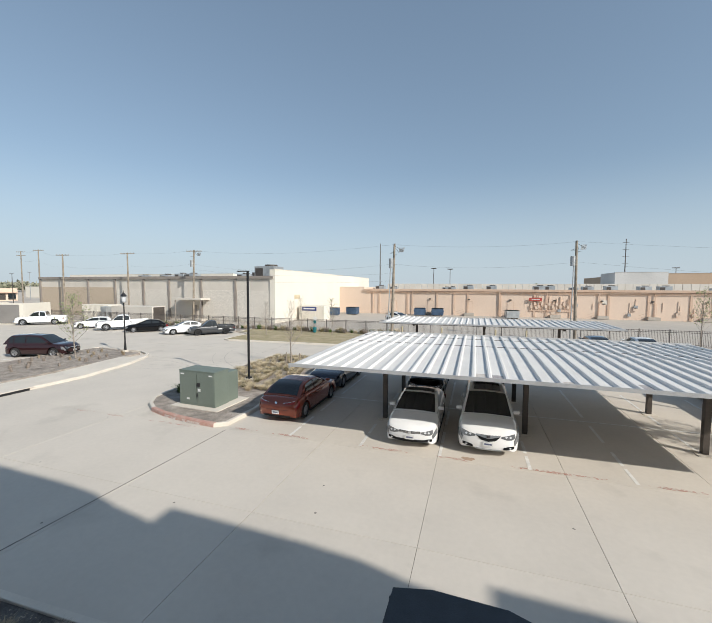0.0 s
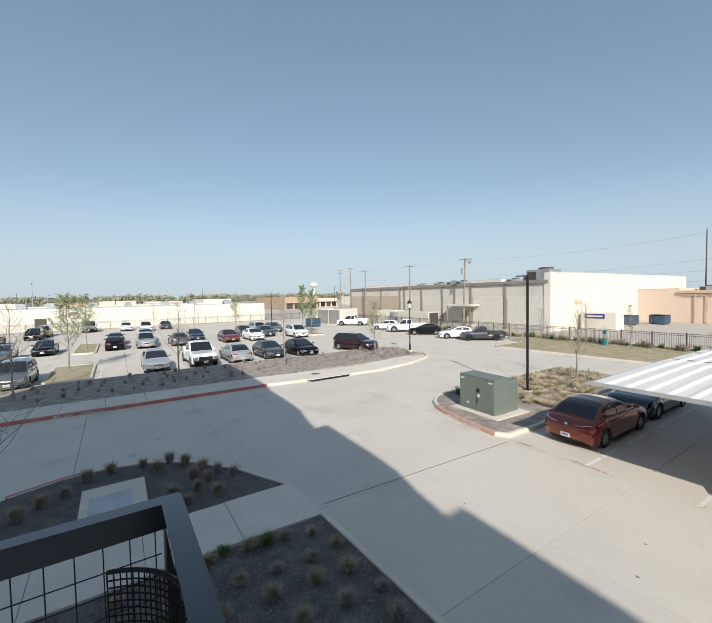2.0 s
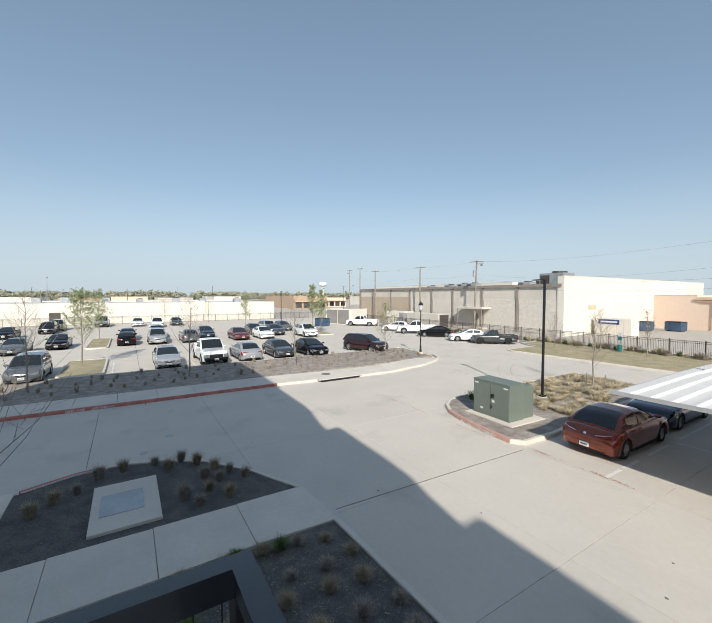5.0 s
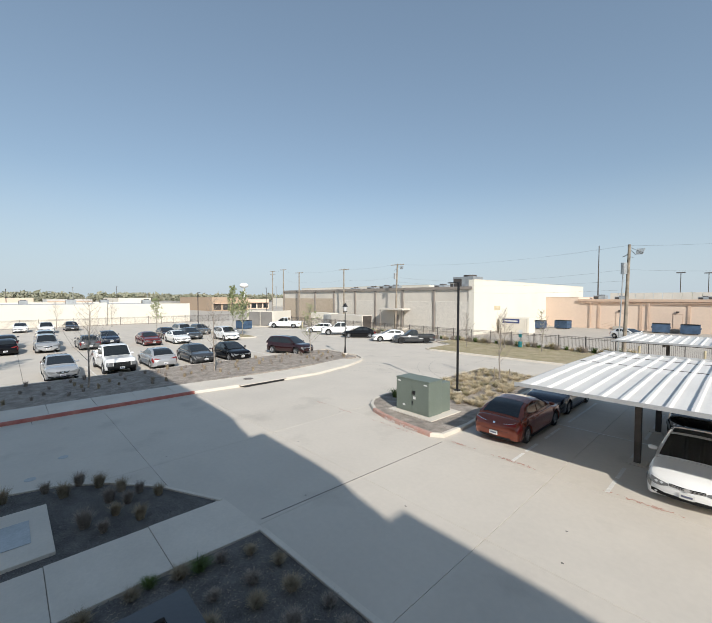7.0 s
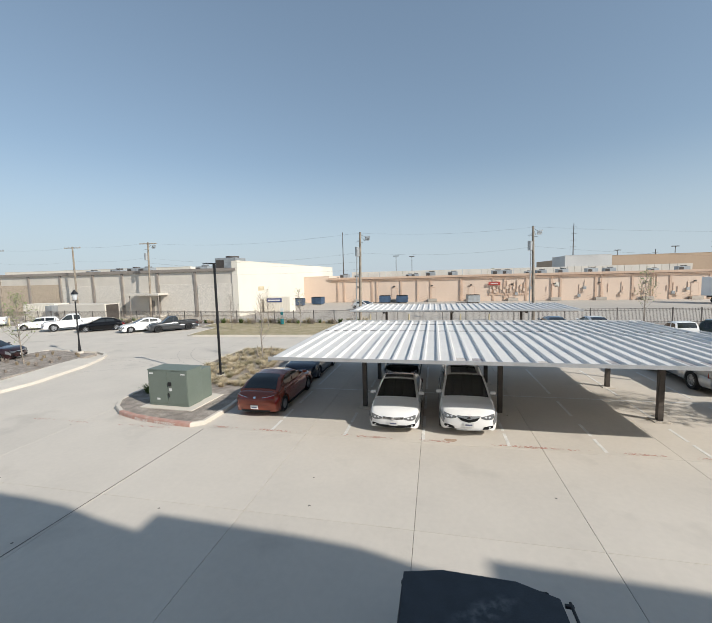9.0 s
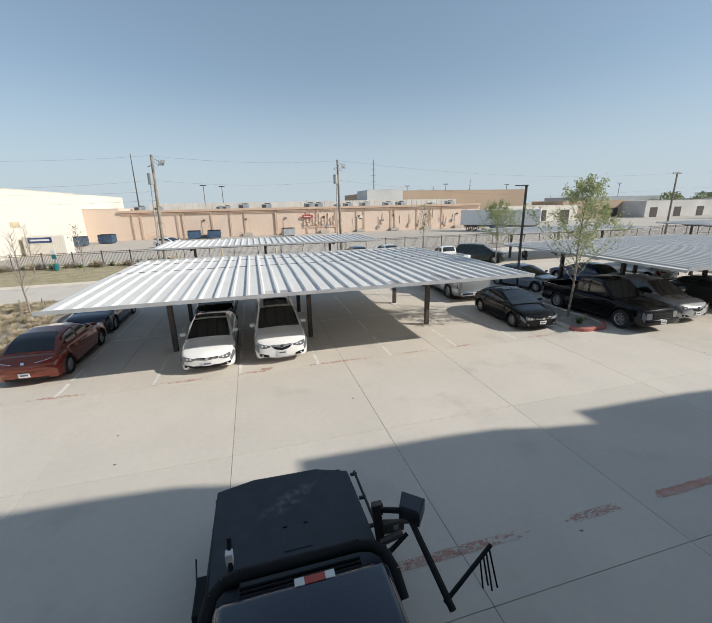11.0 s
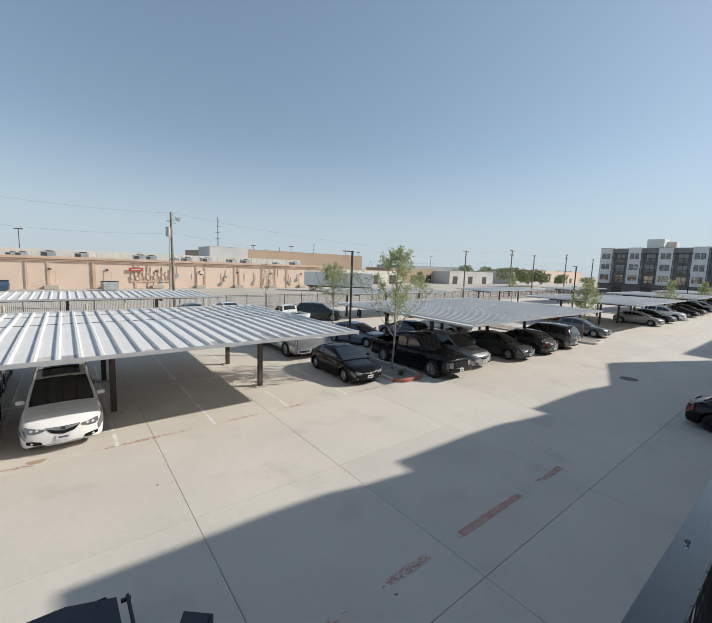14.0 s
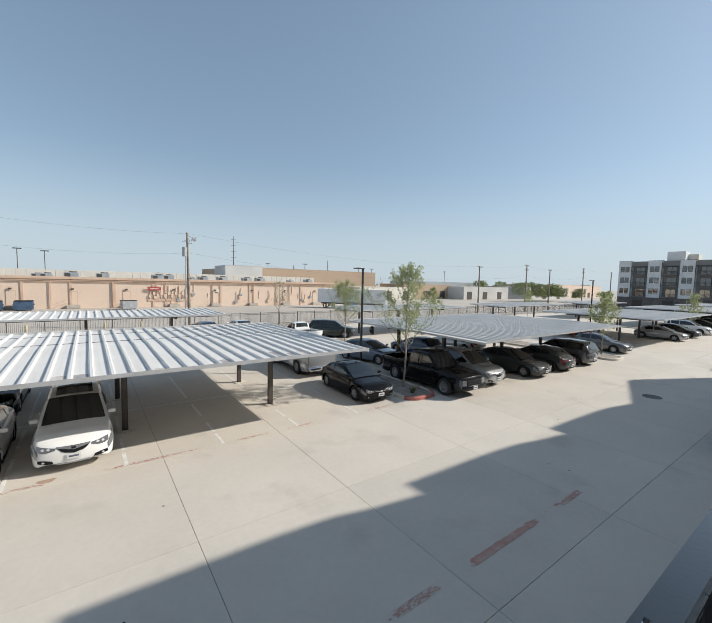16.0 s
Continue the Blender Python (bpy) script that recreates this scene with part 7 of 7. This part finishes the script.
# ---- markings and covers ----
def stripe(x0, x1, y0, y1, material, label, name="stall_line", z=.0045):
    tagged(part(name, box(min(x0, x1), max(x0, x1), min(y0, y1), max(y0, y1), .0005, z), M[material], None), label, "marking", "stall lines" if name == "stall_line" else "")


for x0 in (-5.3, -2.6, .06, 2.72, 5.45, 8.2, 10.9, 13.9):
    for a, b in ((11.95, 12.9), (13.1, 14.1), (14.9, 16.6)):
        stripe(x0 - .05, x0 + .05, a, b, "white_paint", "worn white stall line on concrete")
    stripe(x0 - .05, x0 + .05, 17.6, 22.0, "white_paint", "worn white stall line on concrete")
stripe(-8.0, 10.8, 17.0, 17.1, "white_paint", "worn white line between the stall rows")
for k in range(40):
    stripe(-30.9, -35.8, -12.2 + 2.74 * k, -12.1 + 2.74 * k, "white_paint", "white stall line in the side lot") if k < 13 else None
    if k < 14:
        stripe(-46, -51, -14.2 + 2.9 * k, -14.1 + 2.9 * k, "white_paint", "white stall line in the side lot")
# broken red fire-lane line
def flakes(x0, x1, y, dense, label, solid=(), spread=.06, size=1.0, material="faded_red"):
    """A worn painted line: ragged flakes of paint, denser in the solid stretches."""
    V, F = [], []
    n = int((x1 - x0) * dense)
    for q in range(n):
        x = rng.uniform(x0, x1)
        keep = .5 + .5 * math.sin(x * 2.3 + 1.2 * math.sin(x * .9))
        full = any(a <= x <= c for a, c in solid)
        if not full and rng.uniform() > keep ** 2:
            continue
        r0 = rng.uniform(.010, .035) * size * (1.7 if full else 1)
        yy = y + rng.uniform(-spread, spread)
        m_ = 7
        k0 = len(V)
        z = .0032 + .0025 * rng.uniform()
        for s in range(m_):
            ang = 6.283 * s / m_
            V.append((x + 1.7 * r0 * rng.uniform(.6, 1.2) * math.cos(ang), yy + .8 * r0 * rng.uniform(.6, 1.2) * math.sin(ang), z))
        F.append(tuple(range(k0, k0 + m_)))
    tagged(raw("fire_lane_line", V, F, M[material]), label, "marking", kind="stuff")


tagged(part("sealed_joint", prism([(-8.081, 4.241), (-7.826, 11.689), (-7.854, 11.689), (-8.109, 4.241)], .0005, .0040), M["apt_base"], None), "dark sealed expansion joint in the concrete drive", "joint", kind="structure")
flakes(-7.6, 14.0, 11.97, 60, "flaking faded red fire-lane line")
flakes(-15.4, -8.4, 11.60, 30, "faded red fire-lane line by the island")
flakes(2.4, 12.4, 3.98, 120, "flaking red fire-lane line with a denser stretch", solid=((7.9, 10.1),))
flakes(8.0, 10.2, 3.98, 170, "dense remains of red fire-lane paint", solid=((8.0, 10.2),), material="faded_red", spread=.045, size=.9)
for yy in (3.905, 4.055):
    flakes(2.4, 12.4, yy, 150, "faint ragged edge of the red fire-lane line", spread=.006, size=.3)
flakes(5.2, 6.7, 3.98, 60, "white remains of worn lettering", material="white_paint", size=.5)
tagged(part("manhole_cover", tube((24.93, 5.92, 0.0005), (24.93, 5.92, .012), .42, .42, 24), M["apt_base"], None), "dark round manhole cover in the concrete", "manhole cover")
for mx, my in ((-15.9, 1.1), (-14.6, .2)):
    tagged(part("manhole_cover", tube((mx, my, 0.0005), (mx, my, .01), .14, .14, 16), M["galv"], None), "small round utility cover in the concrete", "manhole cover")
def tyre_mark(pts, w, label):
    """A worn dark rubber streak along a bent line, broken into short dashes."""
    V, F = [], []
    P = [Vector((*p, .0035)) for p in pts]
    for a, b in zip(P, P[1:]):
        n_ = max(2, int((b - a).length / .22))
        side = Vector((-(b - a).y, (b - a).x, 0)).normalized()
        for i in range(n_):
            if rng.uniform() < .25:
                continue
            c, d = a.lerp(b, i / n_), a.lerp(b, (i + rng.uniform(.6, 1.0)) / n_)
            o, w0, w1 = side * rng.normal(0, w * .25), side * w * rng.uniform(.15, .6), side * w * rng.uniform(.15, .6)
            q = len(V)
            V += [tuple(c + o - w0), tuple(d + o - w1), tuple(d + o + w1), tuple(c + o + w0)]
            F.append((q, q + 1, q + 2, q + 3))
    tagged(raw("tyre_mark", V, F, M["rubber_streak"]), label, "tyre mark", "tyre marks")


for cx_, cy_, r_, a0_, a1_, w_ in ((-24.6, 28.0, 9.0, -78, 20, .07), (-24.3, 28.2, 10.4, -70, 12, .05), (-9.5, 29.5, 9.5, 196, 262, .08), (-9.0, 30.2, 11.2, 205, 258, .06), (-22.0, 12.2, 9.5, 62, 108, .06), (-16.0, 10.0, 12.5, 70, 112, .06)):
    tyre_mark(arc(cx_, cy_, r_, a0_, a1_, 14), w_, "faint dark tyre streak curving over the concrete drive")
tagged(part("rust_stain", prism([(.94 + (.19 + .05 * math.sin(3 * q)) * math.cos(q), 12.1 + (.15 + .05 * math.cos(2 * q)) * math.sin(q)) for q in np.arange(0, 6.2, .4)], .0005, .0030), M["rust_stain"], None), "brown rusty stain beside the faded fire-lane line", "stain")
for k in range(16):
    sx, sy = rng.uniform(-14, 22), rng.uniform(3.5, 11.5)
    pts = [(sx + rng.uniform(.01, .05) * math.cos(q), sy + rng.uniform(.01, .04) * math.sin(q)) for q in np.arange(0, 6.2, .7)]
    tagged(part("oil_spot", prism(pts, .0005, .002), M["joint"], None), "small dark oil spot on the concrete", "stain", "oil spots")

# ---- concrete slabs, last ----
shapes = {}
for x0, y0, x1, y1 in SLABS:
    key = (round(x1 - x0, 3), round(y1 - y0, 3))
    if key not in shapes:
        shapes[key] = mesh_of("slab", slab_mesh(*key), M["concrete"])
    share("slab", shapes[key], pavement, pose(x0, y0, 0))
V, F = [], []
for x0, y0, x1, y1 in FAR:
    i, g = len(V), .012
    V += [(x0 + g, y0 + g, 0), (x1 - g, y0 + g, 0), (x1 - g, y1 - g, 0), (x0 + g, y1 - g, 0)]
    V += [(p[0], p[1], -.02) for p in V[-4:]]
    F += [(i, i + 1, i + 2, i + 3)] + [(i + a, i + 4 + a, i + 4 + (a + 1) % 4, i + (a + 1) % 4) for a in range(4)]
tagged(raw("slab_field", V, F, M["concrete"], pavement), kind="stuff")
